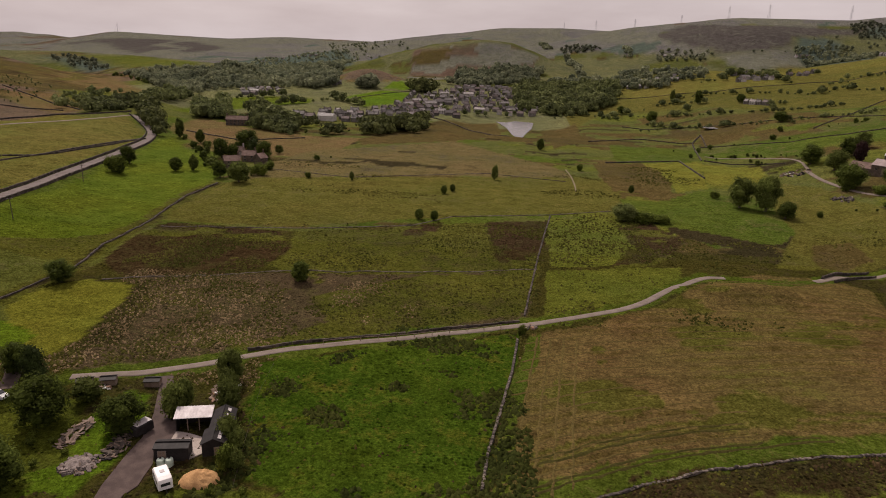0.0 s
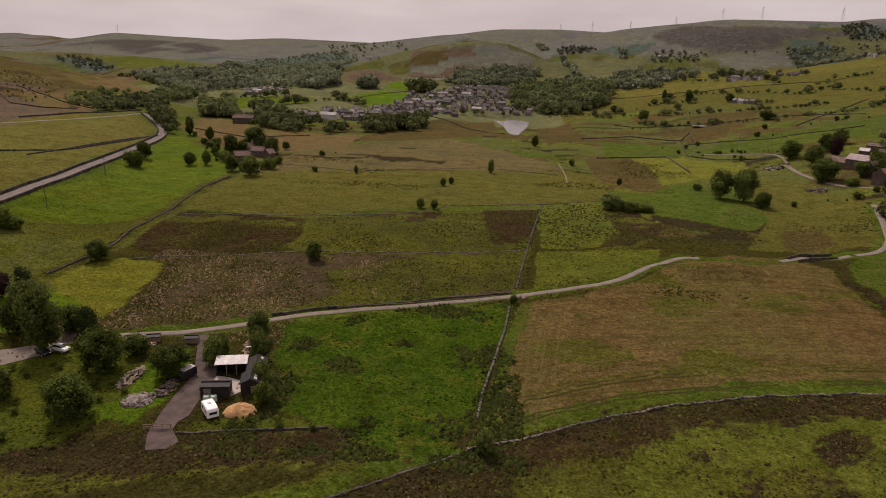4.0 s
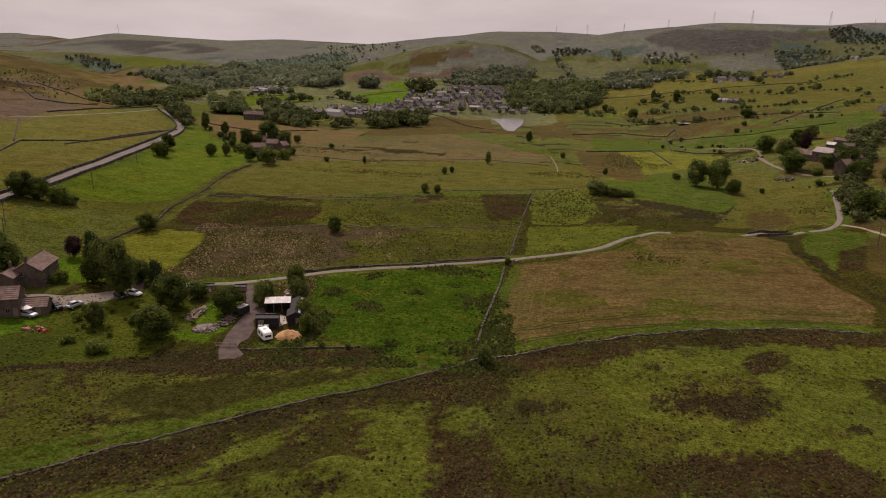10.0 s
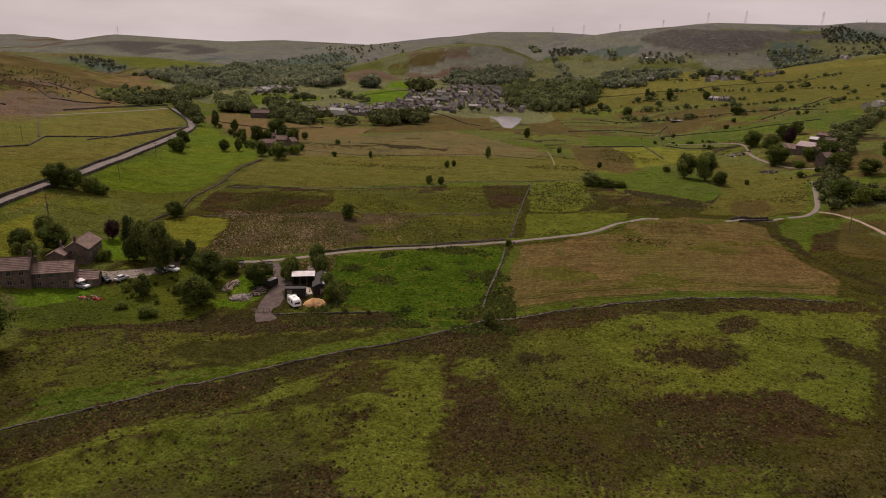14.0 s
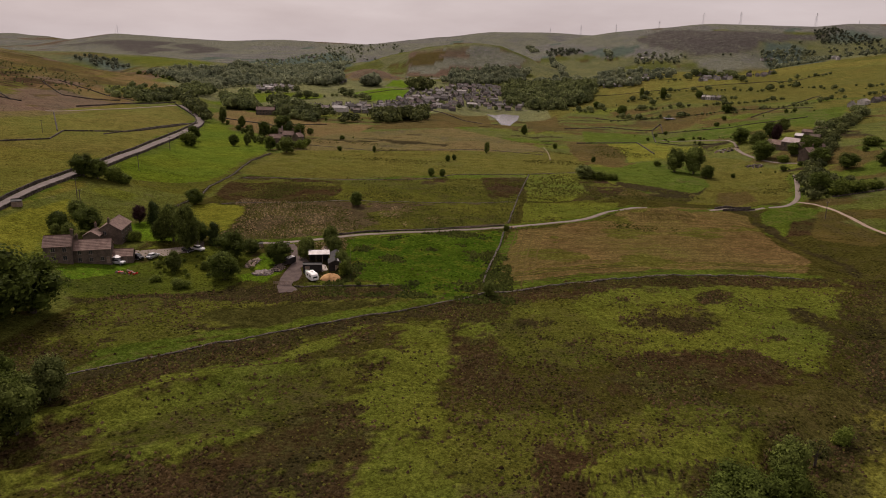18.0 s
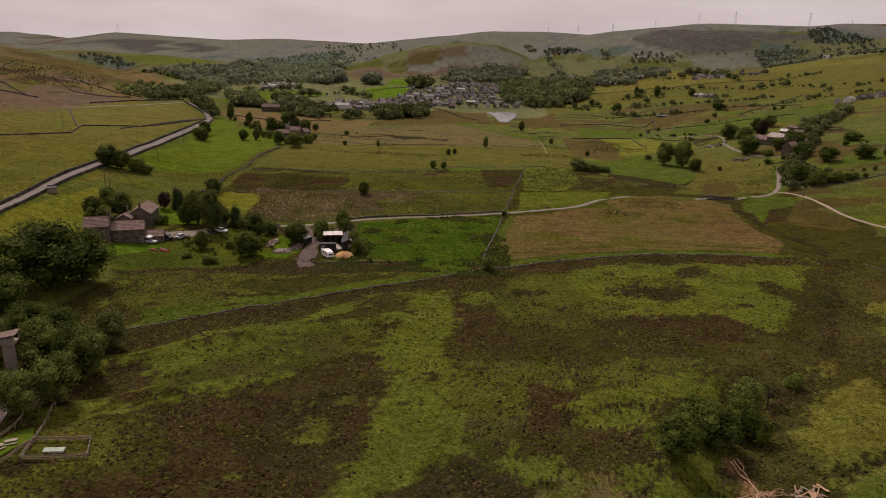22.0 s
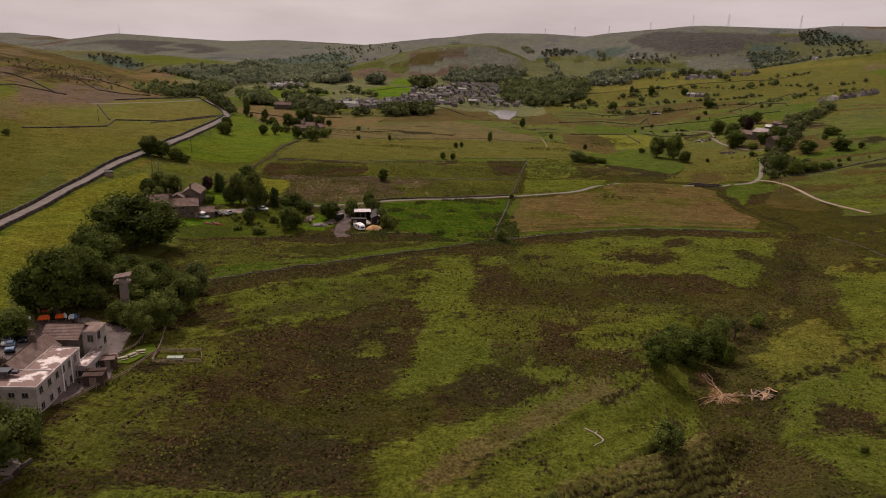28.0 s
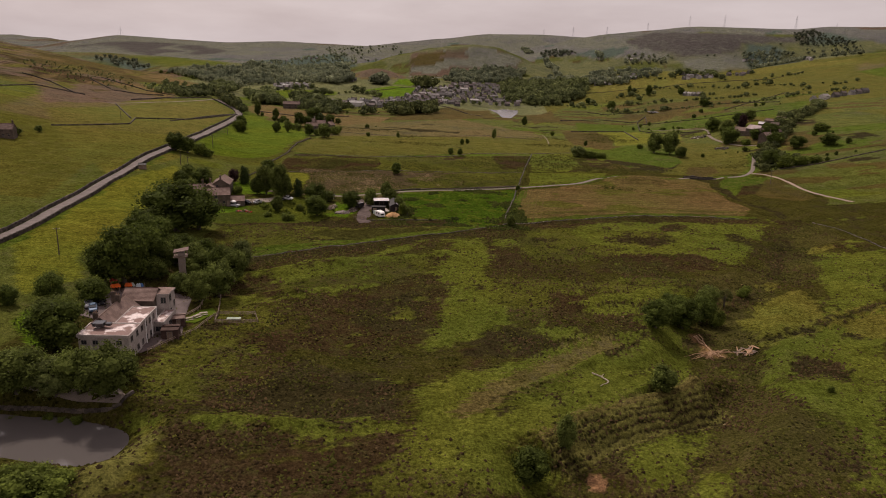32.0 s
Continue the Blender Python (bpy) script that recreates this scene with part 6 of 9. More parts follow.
def chimney(parent, x, y, z, mat, size=0.8, high=1.6):
    bm = bmesh.new()
    box(bm, -size / 2, -size * 0.35, -1.2, size / 2, size * 0.35, high, 0.03)
    box(bm, -size / 2 - 0.08, -size * 0.35 - 0.08, high - 0.25, size / 2 + 0.08, size * 0.35 + 0.08, high - 0.1, 0.03)
    ob = part("chimney", bm, mat, parent)
    ob.matrix_basis = pose(x, y, z)
    bm = bmesh.new()
    for k in (-0.22, 0.22):
        bmesh.ops.create_cone(bm, segments=8, radius1=0.13, radius2=0.1, depth=0.5, cap_ends=True, matrix=Matrix.Translation((k, 0, high + 0.2)))
    pot = part("chimney_pot", bm, DIRT, ob)
    return ob


def house(name, x, y, turn, w, d, h, roof, wall, top, label, wins=(), stacks=(), category="house", lift=0.0, over=0.3, row=0.5, z=None):
    root = holder(name, pose(x, y, (hz(x, y) if z is None else z) + lift, 0, 0, turn), label, category)
    part("wall", gable_walls(w, d, h, roof), wall, root)
    add_mesh("roof", gable_roof(w, d, h, roof, over, 0.14, row), top, root)
    for side, u, z0, ww, hh, *kind in wins:
        window(root, on_wall(side, w, d, u, z0), ww, hh, kind[0] if kind else "window")
    for u, v in stacks:
        chimney(root, u, v, h + roof * (1 - abs(v) / (d / 2)), wall)
    return root


def flat_block(parent, x0, y0, x1, y1, h, wall, top, wins=(), sunk=1.2, kerb=0.3):
    """A block with a flat roof behind a low parapet, as a wall part and a roof part of a building."""
    bm = bmesh.new()
    box(bm, x0, y0, -sunk, x1, y1, h, 0.02)
    wl = part("wall", bm, wall, parent)
    bm = bmesh.new()
    box(bm, x0 - 0.15, y0 - 0.15, h + 0.004, x1 + 0.15, y1 + 0.15, h + 0.16, 0.05)
    part("roof", bm, top, parent)
    bm = bmesh.new()
    for a in ((x0 - 0.2, y0 - 0.2, x1 + 0.2, y0), (x0 - 0.2, y1, x1 + 0.2, y1 + 0.2), (x0 - 0.2, y0, x0, y1), (x1, y0, x1 + 0.2, y1)):
        box(bm, a[0], a[1], h - 0.25, a[2], a[3], h + kerb)
    part("parapet", bm, wall, parent)
    cx, cy = (x0 + x1) / 2, (y0 + y1) / 2
    for side, u, z0, ww, hh, *kind in wins:
        window(parent, Matrix.Translation((cx, cy, 0)) @ on_wall(side, x1 - x0, y1 - y0, u, z0), ww, hh, kind[0] if kind else "window")


# the stone farm west of the lane's end
W2 = [("f", u, zz, 0.95, 1.15) for u in (-3.4, -0.4, 2.6) for zz in (0.9, 3.1)]
house("farmhouse", -114.9, 94.0, 22, 10.0, 6.4, 4.5, 2.2, STONEWALL, SLATE, "long gritstone farmhouse range with a brown stone-slate roof", W2[:5] + [("f", 4.2, 0.0, 1.0, 2.0, "door")], [(-4.3, 0)])
house("farmhouse", -122.6, 89.6, 22, 7.4, 6.8, 5.0, 2.4, STONEWALL, SLATE, "taller gritstone farmhouse wing with white windows", [("f", u, zz, 1.1, 1.25) for u in (-1.2, 1.8) for zz in (0.8, 3.3)], [(3.6, 0)])
house("stone_house", -121.6, 118.0, 102, 11.4, 7.2, 4.6, 2.3, STONEWALL, SLATE, "detached two-storey gritstone house with a brown slate roof",
      [("f", u, zz, 1.0, 1.2) for u in (-4, -1, 2, 4.6) for zz in (0.8, 3.1)] + [("e", 0, 0.3, 2.2, 4.0), ("w", -1.5, 3.0, 1.0, 1.2)], [(-5.4, 0)])
house("house_extension", -124.6, 110.6, 102, 5.6, 4.8, 3.0, 1.4, STONEWALL, SLATE, "lower gritstone wing beside the stone house", [("f", 0, 0.9, 1.0, 1.1)], [(2.2, 0)])
house("garage", -108.6, 97.6, 18, 7.2, 4.6, 2.3, 1.5, STONEWALL, SLATE, "low stone garage with a slate roof", [("f", -1.6, 0, 2.2, 1.9, "door"), ("f", 1.6, 0, 1.0, 1.9, "door")], category="garage")
# the yard by the lane
root = holder("open_shed", pose(-49.2, 107.6, hz(-49.2, 107.6), 0, 0, 14), "open-fronted shed with a pale sheet-metal roof", "shed")
bm = bmesh.new()
box(bm, -3.0, 1.9, -0.5, 3.0, 2.05, 3.0), box(bm, -3.0, -0.9, -0.5, -2.85, 1.9, 2.7), box(bm, 2.85, -0.9, -0.5, 3.0, 1.9, 2.7)
part("wall", bm, DARKTIN, root)
for k in (-1, 1):
    part("post", box(bmesh.new(), k - 0.08, -0.9, -0.3, k + 0.08, -0.74, 2.7), WOOD, root)
V, F = [], []
for k in range(25):
    xx = -3.3 + 6.6 * k / 24
    up = 0.05 * (k % 2)
    V += [(xx, -1.2, 2.72 + up), (xx, 2.3, 3.15 + up)]
for k in range(24):
    F.append((2 * k, 2 * k + 2, 2 * k + 3, 2 * k + 1))
F += [tuple(i + 50 for i in f[::-1]) for f in F]
V += [(a, b, c - 0.09) for a, b, c in V]
add_mesh("roof", (V, F), TIN, root, label="pale pink-white corrugated sheet roof")
for nm, x, y, w, d, h, lab in (("workshop", -43.6, 107.3, 6.4, 3.6, 2.7, "dark sheet-clad workshop with a grey metal roof"), ("stable", -42.9, 102.0, 4.4, 3.8, 2.5, "small black timber stable with a dark roof")):
    root = house(nm, x, y, 104, w, d, h, 1.0, DARKTIN, DARKTIN, lab, [("f", 0.6, 0.9, 0.9, 0.8), ("w", 0.5, 0, 0.9, 1.9, "door")], (), "shed", 0, 0.25, 5)
    for k in range(3):
        add_mesh("rooflight", ([(-0.5, -0.3, 0), (0.5, -0.3, 0), (0.5, 0.3, 0), (-0.5, 0.3, 0), (-0.5, -0.3, 0.04), (0.5, -0.3, 0.04), (0.5, 0.3, 0.04), (-0.5, 0.3, 0.04)],
                 [(4, 5, 6, 7), (0, 1, 5, 4), (1, 2, 6, 5), (2, 3, 7, 6), (3, 0, 4, 7)]), TIN, root, Matrix.Translation((w * (k - 1) / 3.4, -d / 4, h + 0.72)) @ pose(0, 0, 0, math.degrees(math.atan2(1.0, d / 2))))
house("container_shed", -49.2, 99.4, 10, 5.6, 2.6, 2.3, 0.35, DARKTIN, DARKTIN, "long black shed with one pale roof sheet", [("f", -1.5, 0, 1.4, 1.9, "door")], (), "shed", 0, 0.15, 5)
# the white outdoor centre above the pond
CEN = holder("outdoor_centre", pose(-81.9, -41.2, 3.1, 0, 0, 6), "large cream-rendered building with flat and pitched roofs", "building")
flat_block(CEN, -5.2, -10.5, 4.6, -4.5, 5.8, RENDER, FELT, [("f", u, 4.0, 1.1, 0.9) for u in (-3.8, -1.6, 0.8, 3)] + [("e", u, zz, 1.0, 1.2) for u in (-1.6, 1.2) for zz in (1.2, 4.2)])
flat_block(CEN, -0.5, -4.5, 4.4, 5.0, 5.7, RENDER, FELT, [("e", u, zz, 0.9, 1.2) for u in (-3.6, -1.4, 0.8, 3) for zz in (1.0, 4.0)])
flat_block(CEN, 4.4, 3.2, 6.4, 10.5, 2.9, RENDER, FELT, [("f", 0, 1, 1.4, 1.1), ("e", 0.5, 0.9, 1.6, 1.1)])
flat_block(CEN, 1.8, 10.5, 5.2, 14.8, 6.8, RENDER, SLATE, [("f", 0.6, 4.7, 1.2, 1.4), ("e", -1, 1.5, 1.2, 1.6), ("e", -1, 4.9, 1.2, 1.6), ("e", 1.4, 3.0, 1.0, 1.3)], 1.2, 0.12)
for nm, m, a in (("hall", pose(-3.2, 1.4, 0, 0, 0, 90), (12.6, 5.6, 5.3, 2.2)), ("back_hall", pose(-1.0, 11.8, 0, 0, 0, 0), (7.0, 6.0, 6.0, 1.8))):
    sub = part("wall", gable_walls(*a), STONEWALL, CEN)
    sub.matrix_basis = m
    add_mesh("roof", gable_roof(*a, 0.3, 0.1, 0.3), SLATE, CEN, m)
for x, y, z in ((-4.6, -3.6, 6.2), (-3.2, 4.2, 7.2), (-5.8, 8, 6.5)):
    ch = chimney(CEN, x, y, z, STONEWALL, 0.9, 1.7)
bm = bmesh.new()
box(bm, -3.6, -7.6, 6.5, -1.4, -5.8, 7.2, 0.1), box(bm, -1.2, -7.0, 6.5, -0.2, -6.2, 7.0, 0.05)
part("roof_lantern", bm, GLASS, CEN, "dark glazed roof lantern")
bm = bmesh.new()
for k in range(3):
    box(bm, 4.6, -2.0 + 3.2 * k, 0, 4.75, -1.88 + 3.2 * k, 6.2)
part("drainpipe", bm, WHITE, CEN)
house("timber_shed", -73.9, -38.2, 14, 3.4, 3.0, 2.2, 0.12, BROWNBOARD, BROWNBOARD, "brown timber store shed beside the white centre", [("f", 0, 0, 1.2, 1.9, "door")], (), "shed", 0, 0.2, 1.6)
house("timber_shed", -75.4, -30.9, 20, 2.6, 2.6, 2.0, 0.25, BROWNBOARD, SLATE, "small brown timber shed on the terrace", [("f", 0, 0, 0.9, 1.8, "door")], (), "shed", 0, 0.2, 1.6)
# climbing tower among the trees
root = holder("climbing_tower", pose(-86.6, -3.0, hz(-86.6, -3.0), 0, 0, 20), "pale timber climbing tower with an overhanging roof", "tower")
part("shaft", box(bmesh.new(), -0.85, -0.85, -0.5, 0.85, 0.85, 8.6, 0.04), shade("pale_boards", (0.2, 0.16, 0.135), 0.8, 0, 0.2, 0.8, 6, 0.01), root)
for k in range(6):
    part("board", box(bmesh.new(), -0.9, -0.92, 1.0 + 1.25 * k, 0.9, -0.85, 1.08 + 1.25 * k), WOOD, root)
part("platform", box(bmesh.new(), -1.9, -1.6, 7.6, 1.6, 1.6, 7.75), WOOD, root)
r = part("roof", box(bmesh.new(), -1.9, -1.6, 0, 1.9, 1.6, 0.14), SLATE, root)
r.matrix_basis = pose(0, 0, 9.2, 0, -9, 0)
for dx in (-1.7, 1.5):
    for dy in (-1.4, 1.4):
        part("post", box(bmesh.new(), dx - 0.08, dy - 0.08, 7.6, dx + 0.08, dy + 0.08, 9.3), WOOD, root)
# the farm east of the stream
PINKROOF = shade("pinkish_slate", (0.26, 0.2, 0.19), 0.7, 0, 0.15, 0.5, 4, 0.01, (0.34, 0.27, 0.26))
house("barn", 196.0, 375.0, -52, 11, 7.5, 3.6, 2.4, STONEWALL, SLATE, "stone barn with a reddish slate roof", [("f", -2, 0, 1.6, 2.4, "door")], (), "barn", 0, 0.3, 0.8)
house("barn", 203.5, 365.0, -52, 13, 9, 4.6, 2.6, STONEWALL, PINKROOF, "tall stone barn with a pale pinkish roof and arched door", [("f", 0, 0, 2.6, 3.4, "door"), ("f", 4, 2, 1, 1.2), ("f", -4, 2, 1, 1.2)], (), "barn", 0, 0.3, 1.2)
for x, y, turn, lab in ((196.5, 329, 35, "grey gritstone cottage at the bend of the lane"), (207, 341, 40, "grey gritstone cottage behind the lane"), (200, 347, 35, "small stone cottage beside the barn")):
    house("cottage", x, y, turn, 8.5, 6.5, 5.0, 2.6, STONEWALL, SLATE, lab, [("f", u, zz, 0.9, 1.1) for u in (-2.4, 2.2) for zz in (0.9, 3.2)] + [("f", 0, 0, 1, 2, "door")], [(3.8, 0)])
for x, y, w, d, mt in ((226, 397, 8, 6, SLATE), (216, 388, 5, 4, TIN), (236, 402, 7, 5, SLATE), (222, 378, 6, 5, STONEWALL)):
    house("farm_shed", x, y, -40, w, d, 3.2, 1.4, STONEWALL, mt, "low farm shed with a pale roof", (), (), "shed", 0, 0.3, 1.5)
# cottages and the hall in the middle distance
for x, y, turn, w, lab in ((-142, 360, 30, 10, "stone cottage with a grey roof among trees"), (-139, 379, 10, 9, "taller stone house among dark trees"), (-150, 392, 15, 7, "cream cottage among trees"), (-130, 372, 60, 6, "small stone outbuilding among trees")):
    house("cottage", x, y, turn, w * 0.85, 6, 3.8, 2.3, RENDER if "cream" in lab else STONEWALL, SLATE, lab, [("f", u, zz, 0.9, 1.1) for u in (-2.0, 2.0) for zz in (0.6, 2.4)], [(w * 0.36, 0)])
house("stone_hall", -207, 537, 8, 17, 8, 4.8, 2.4, STONEWALL, SLATE, "large gritstone hall with many windows", [("f", u, zz, 1.1, 1.6) for u in (-7.5, -4.5, -1.5, 1.5, 4.5, 7.5) for zz in (0.5, 2.7)], [(-8, 0), (8, 0)])
house("cottage", -255, 168, 20, 9, 7, 4.6, 2.4, STONEWALL, SLATE, "gritstone cottage on the west slope", [("f", u, 1, 0.9, 1.1) for u in (-2.4, 0, 2.4)], [(4, 0)])
house("field_hut", -163.2, 129, 30, 3.2, 2.4, 2.0, 0.6, WOOD, DARKTIN, "small dark field hut beside the road", (), (), "hut", 0, 0.15, 1.2)

# ---------------------------------------------------------------- the village: terraces and houses along its streets
def town_house(w, d, h, roof, wall, top, stacks, glazed=True):
    root = holder("village_house", Matrix.Identity(4), "gritstone village house with a grey slate roof", "house", "village houses")
    part("wall", gable_walls(w, d, h, roof, 3.0), wall, root)
    add_mesh("roof", gable_roof(w, d, h, roof, 0.35, 0.2, 1.6), top, root)
    for k in range(stacks):
        bm = bmesh.new()
        box(bm, -0.5, -0.4, -0.8, 0.5, 0.4, 1.5, 0.04), box(bm, -0.6, -0.5, 1.2, 0.6, 0.5, 1.35)
        part("chimney", bm, wall, root).matrix_basis = pose(-w / 2 + 0.7 + (w - 1.4) * k / max(1, stacks - 1), 0, h + roof)
    n = max(2, int(w / 4))
    for k in range(n if glazed else 0):
        for zz in (1.0, 3.4):
            window(root, on_wall("f", w, d, -w / 2 + w * (k + 0.5) / n, zz), 1.3, 1.4)
    return root


PALEROOF = shade("pale_slate", (0.14, 0.122, 0.116), 0.6, 0, 0.2, 0.5, 3, 0, (0.22, 0.196, 0.188), objvar=0.4)
TOWNWALL = shade("sooty_gritstone", (0.082, 0.074, 0.068), 0.9, 0, 0.25, 0.5, 3, 0, (0.16, 0.145, 0.13), objvar=0.4)
GREYROOF = shade("grey_slate", (0.078, 0.068, 0.064), 0.65, 0, 0.2, 0.5, 3, 0, (0.13, 0.115, 0.108), objvar=0.4)
WHITEWALL = shade("limewashed_wall", (0.36, 0.335, 0.31), 0.85, 0, 0.15, 0.5, 3, 0, (0.5, 0.47, 0.44), objvar=0.2)
BROWNROOF = shade("dark_tile", (0.1, 0.08, 0.072), 0.7, 0, 0.2, 0.5, 3, 0, (0.14, 0.1, 0.095), objvar=0.3)
PALEWALL = shade("pale_house_wall", (0.2, 0.185, 0.17), 0.85, 0, 0.2, 0.5, 3, 0, (0.32, 0.295, 0.27), objvar=0.3)
SIZES = (7, 11, 15, 8, 10, 9, 18)
MODELS = [town_house(7, 6.5, 4.4, 2.8, TOWNWALL, GREYROOF, 2), town_house(11, 7, 4.6, 3.0, TOWNWALL, BROWNROOF, 2), town_house(15, 7, 4.6, 3.0, TOWNWALL, GREYROOF, 3), town_house(8, 6.5, 4.4, 2.6, WHITEWALL, PALEROOF, 1),
          town_house(10, 7.5, 4.4, 3.0, PALEWALL, GREYROOF, 2), town_house(9, 7, 4.6, 2.8, TOWNWALL, PALEROOF, 2), town_house(18, 10, 5.5, 2.6, WHITEWALL, PALEROOF, 0)]
BACK_MODELS = [town_house(7, 6.5, 4.4, 2.8, TOWNWALL, GREYROOF, 1, False), town_house(11, 7, 4.6, 3.0, TOWNWALL, BROWNROOF, 2, False), town_house(15, 7, 4.6, 3.0, TOWNWALL, GREYROOF, 2, False), town_house(8, 6.5, 4.4, 2.6, WHITEWALL, BROWNROOF, 1, False),
               town_house(10, 7.5, 4.4, 3.0, PALEWALL, GREYROOF, 1, False), town_house(9, 7, 4.6, 2.8, TOWNWALL, PALEROOF, 1, False), town_house(18, 10, 5.5, 2.6, PALEWALL, PALEROOF, 0, False)]
TOWN_RNG = random.Random(12)
USED, STANDING = set(), []


def street(ax, ay, bx, by, gap=5.0, off=7.0, both=True, skip=0.14):
    """Houses along both sides of a street."""
    n = math.hypot(bx - ax, by - ay)
    dx, dy = (bx - ax) / n, (by - ay) / n
    turn = math.degrees(math.atan2(dy, dx))
    for side in ((-1, 1) if both else (1,)):
        s = 4.0
        while s < n:
            k = TOWN_RNG.choice((0, 0, 1, 1, 1, 2, 2, 3, 4, 5) if TOWN_RNG.random() > 0.03 else (6,))
            w = SIZES[k]
            w *= 0.84
            s += w / 2
            x, y = ax + dx * s - dy * side * off, ay + dy * s + dx * side * off
            s += w / 2 + TOWN_RNG.uniform(0.3, gap) * (2.5 if TOWN_RNG.random() < 0.15 else 1)
            if TOWN_RNG.random() < skip or any(math.hypot(x - a, y - b) < (w + v) * 0.36 + 1.5 for a, b, v in STANDING):
                continue
            STANDING.append((x, y, w))
            models = MODELS if y < 700 else BACK_MODELS
            m = pose(x, y, hz(x, y), 0, 0, turn + (0 if side > 0 else 180) + TOWN_RNG.uniform(-14, 14)) @ Matrix.Diagonal((0.8, 0.8, 0.8, 1))
            if (k, y < 700) in USED:
                copy_thing(models[k], m)
            else:
                USED.add((k, y < 700))
                models[k].matrix_basis = m


# lower rows by the pasture, the village on its rise, the rows up the valley and along the east slope
street(-188.5, 602.5, -118.2, 598.3)
street(-173.5, 652.5, -117.1, 646.5)
street(-122.5, 646.4, -44.5, 690.8)
street(-123.6, 681.5, -72.6, 738.6)
street(-108.6, 732.4, -33.7, 815.4)
street(-89.6, 777.6, -0, 786.4)
street(-81.9, 826.2, 13, 845.2)
street(-65.4, 873.9, 41.6, 878.6)
street(-60.4, 903.2, 28.5, 930.4)
street(-29.3, 729.3, 36.3, 728.8)
street(-48.1, 738.9, 12.7, 760.8)
street(-98.1, 664.7, -94.2, 815)
street(-51, 700.3, -57.8, 868.8)
street(-17.4, 732.1, -15.5, 882.4)
street(12.6, 737.9, 20.3, 876.3)
street(-118, 700, -45, 775, 4, 6.5, True, 0.5)
street(-100, 752, -12, 806, 4, 6.5, True, 0.5)
street(-90, 800, 8, 818, 4, 6.5, True, 0.5)
street(-78, 850, 28, 862, 4, 6.5, True, 0.5)
street(-62, 888, 34, 906, 4, 6.5, True, 0.5)
street(-36, 704, 32, 748, 4, 6.5, True, 0.5)
street(0, 742, 38, 764, 4, 6.5, True, 0.5)
street(-76, 690, -76, 830, 4, 6.5, True, 0.5)
street(-37, 720, -37, 890, 4, 6.5, True, 0.5)
street(1, 735, 2, 890, 4, 6.5, True, 0.5)
street(-130, 664, -70, 708, 4, 6.5, True, 0.5)
street(-150, 622, -70, 668, 4, 6.5, True, 0.5)
street(-110, 640, -40, 672, 4, 6.5, True, 0.5)
street(-60, 760, 40, 800, 4, 6.5, True, 0.5)
street(-20, 810, 60, 850, 4, 6.5, True, 0.5)
street(-100, 720, -70, 870, 4, 6.5, True, 0.5)
street(30, 760, 44, 850, 4, 6.5, True, 0.5)
street(40, 880, 90, 900, 4, 6.5, True, 0.5)
street(-50, 930, 40, 950, 4, 6.5, True, 0.5)
street(-321.8, 832.9, -257.2, 810.1)
street(-299.7, 793.6, -253.9, 778.8)
street(-247.3, 872.3, -210.7, 873.8)
street(-39.3, 1103.7, -4, 1139.3)
street(88.5, 933.8, 107.5, 905.7)
street(157.4, 909.5, 201.6, 856.9)
street(158.7, 874.1, 181.4, 853.2)
street(261.8, 818.8, 313.9, 843.2)
street(283.7, 869.6, 310.1, 889.1, 3,8,False)
street(389, 933.6, 415.2, 946.3, 3,8,False)
street(225.9, 679.6, 240.4, 654.4, 3,8,False)
street(316.3, 523.9, 411.4, 583.3, 7, 6, False, 0.45)
street(364.2, 915.1, 411.9, 938.5, 3,6,False)
street(516.3, 1284.5, 541.6, 1292.1, 3,6,False)

street(-604, 1683, -573, 1837, 14, 8, False, 0.35)
street(-578, 1885, -496, 1893, 9, 8, False, 0.3)
street(298, 1356, 347, 1315, 8, 8, False, 0.3)
street(619, 1323, 506, 980, 6, 8, False, 0.25)
street(-51, 1153, -5, 1174, 6, 7, False, 0.25)
street(177, 895, 213, 881, 4, 7, False, 0.15)
street(90, 947, 111, 917, 6, 7, False, 0.2)

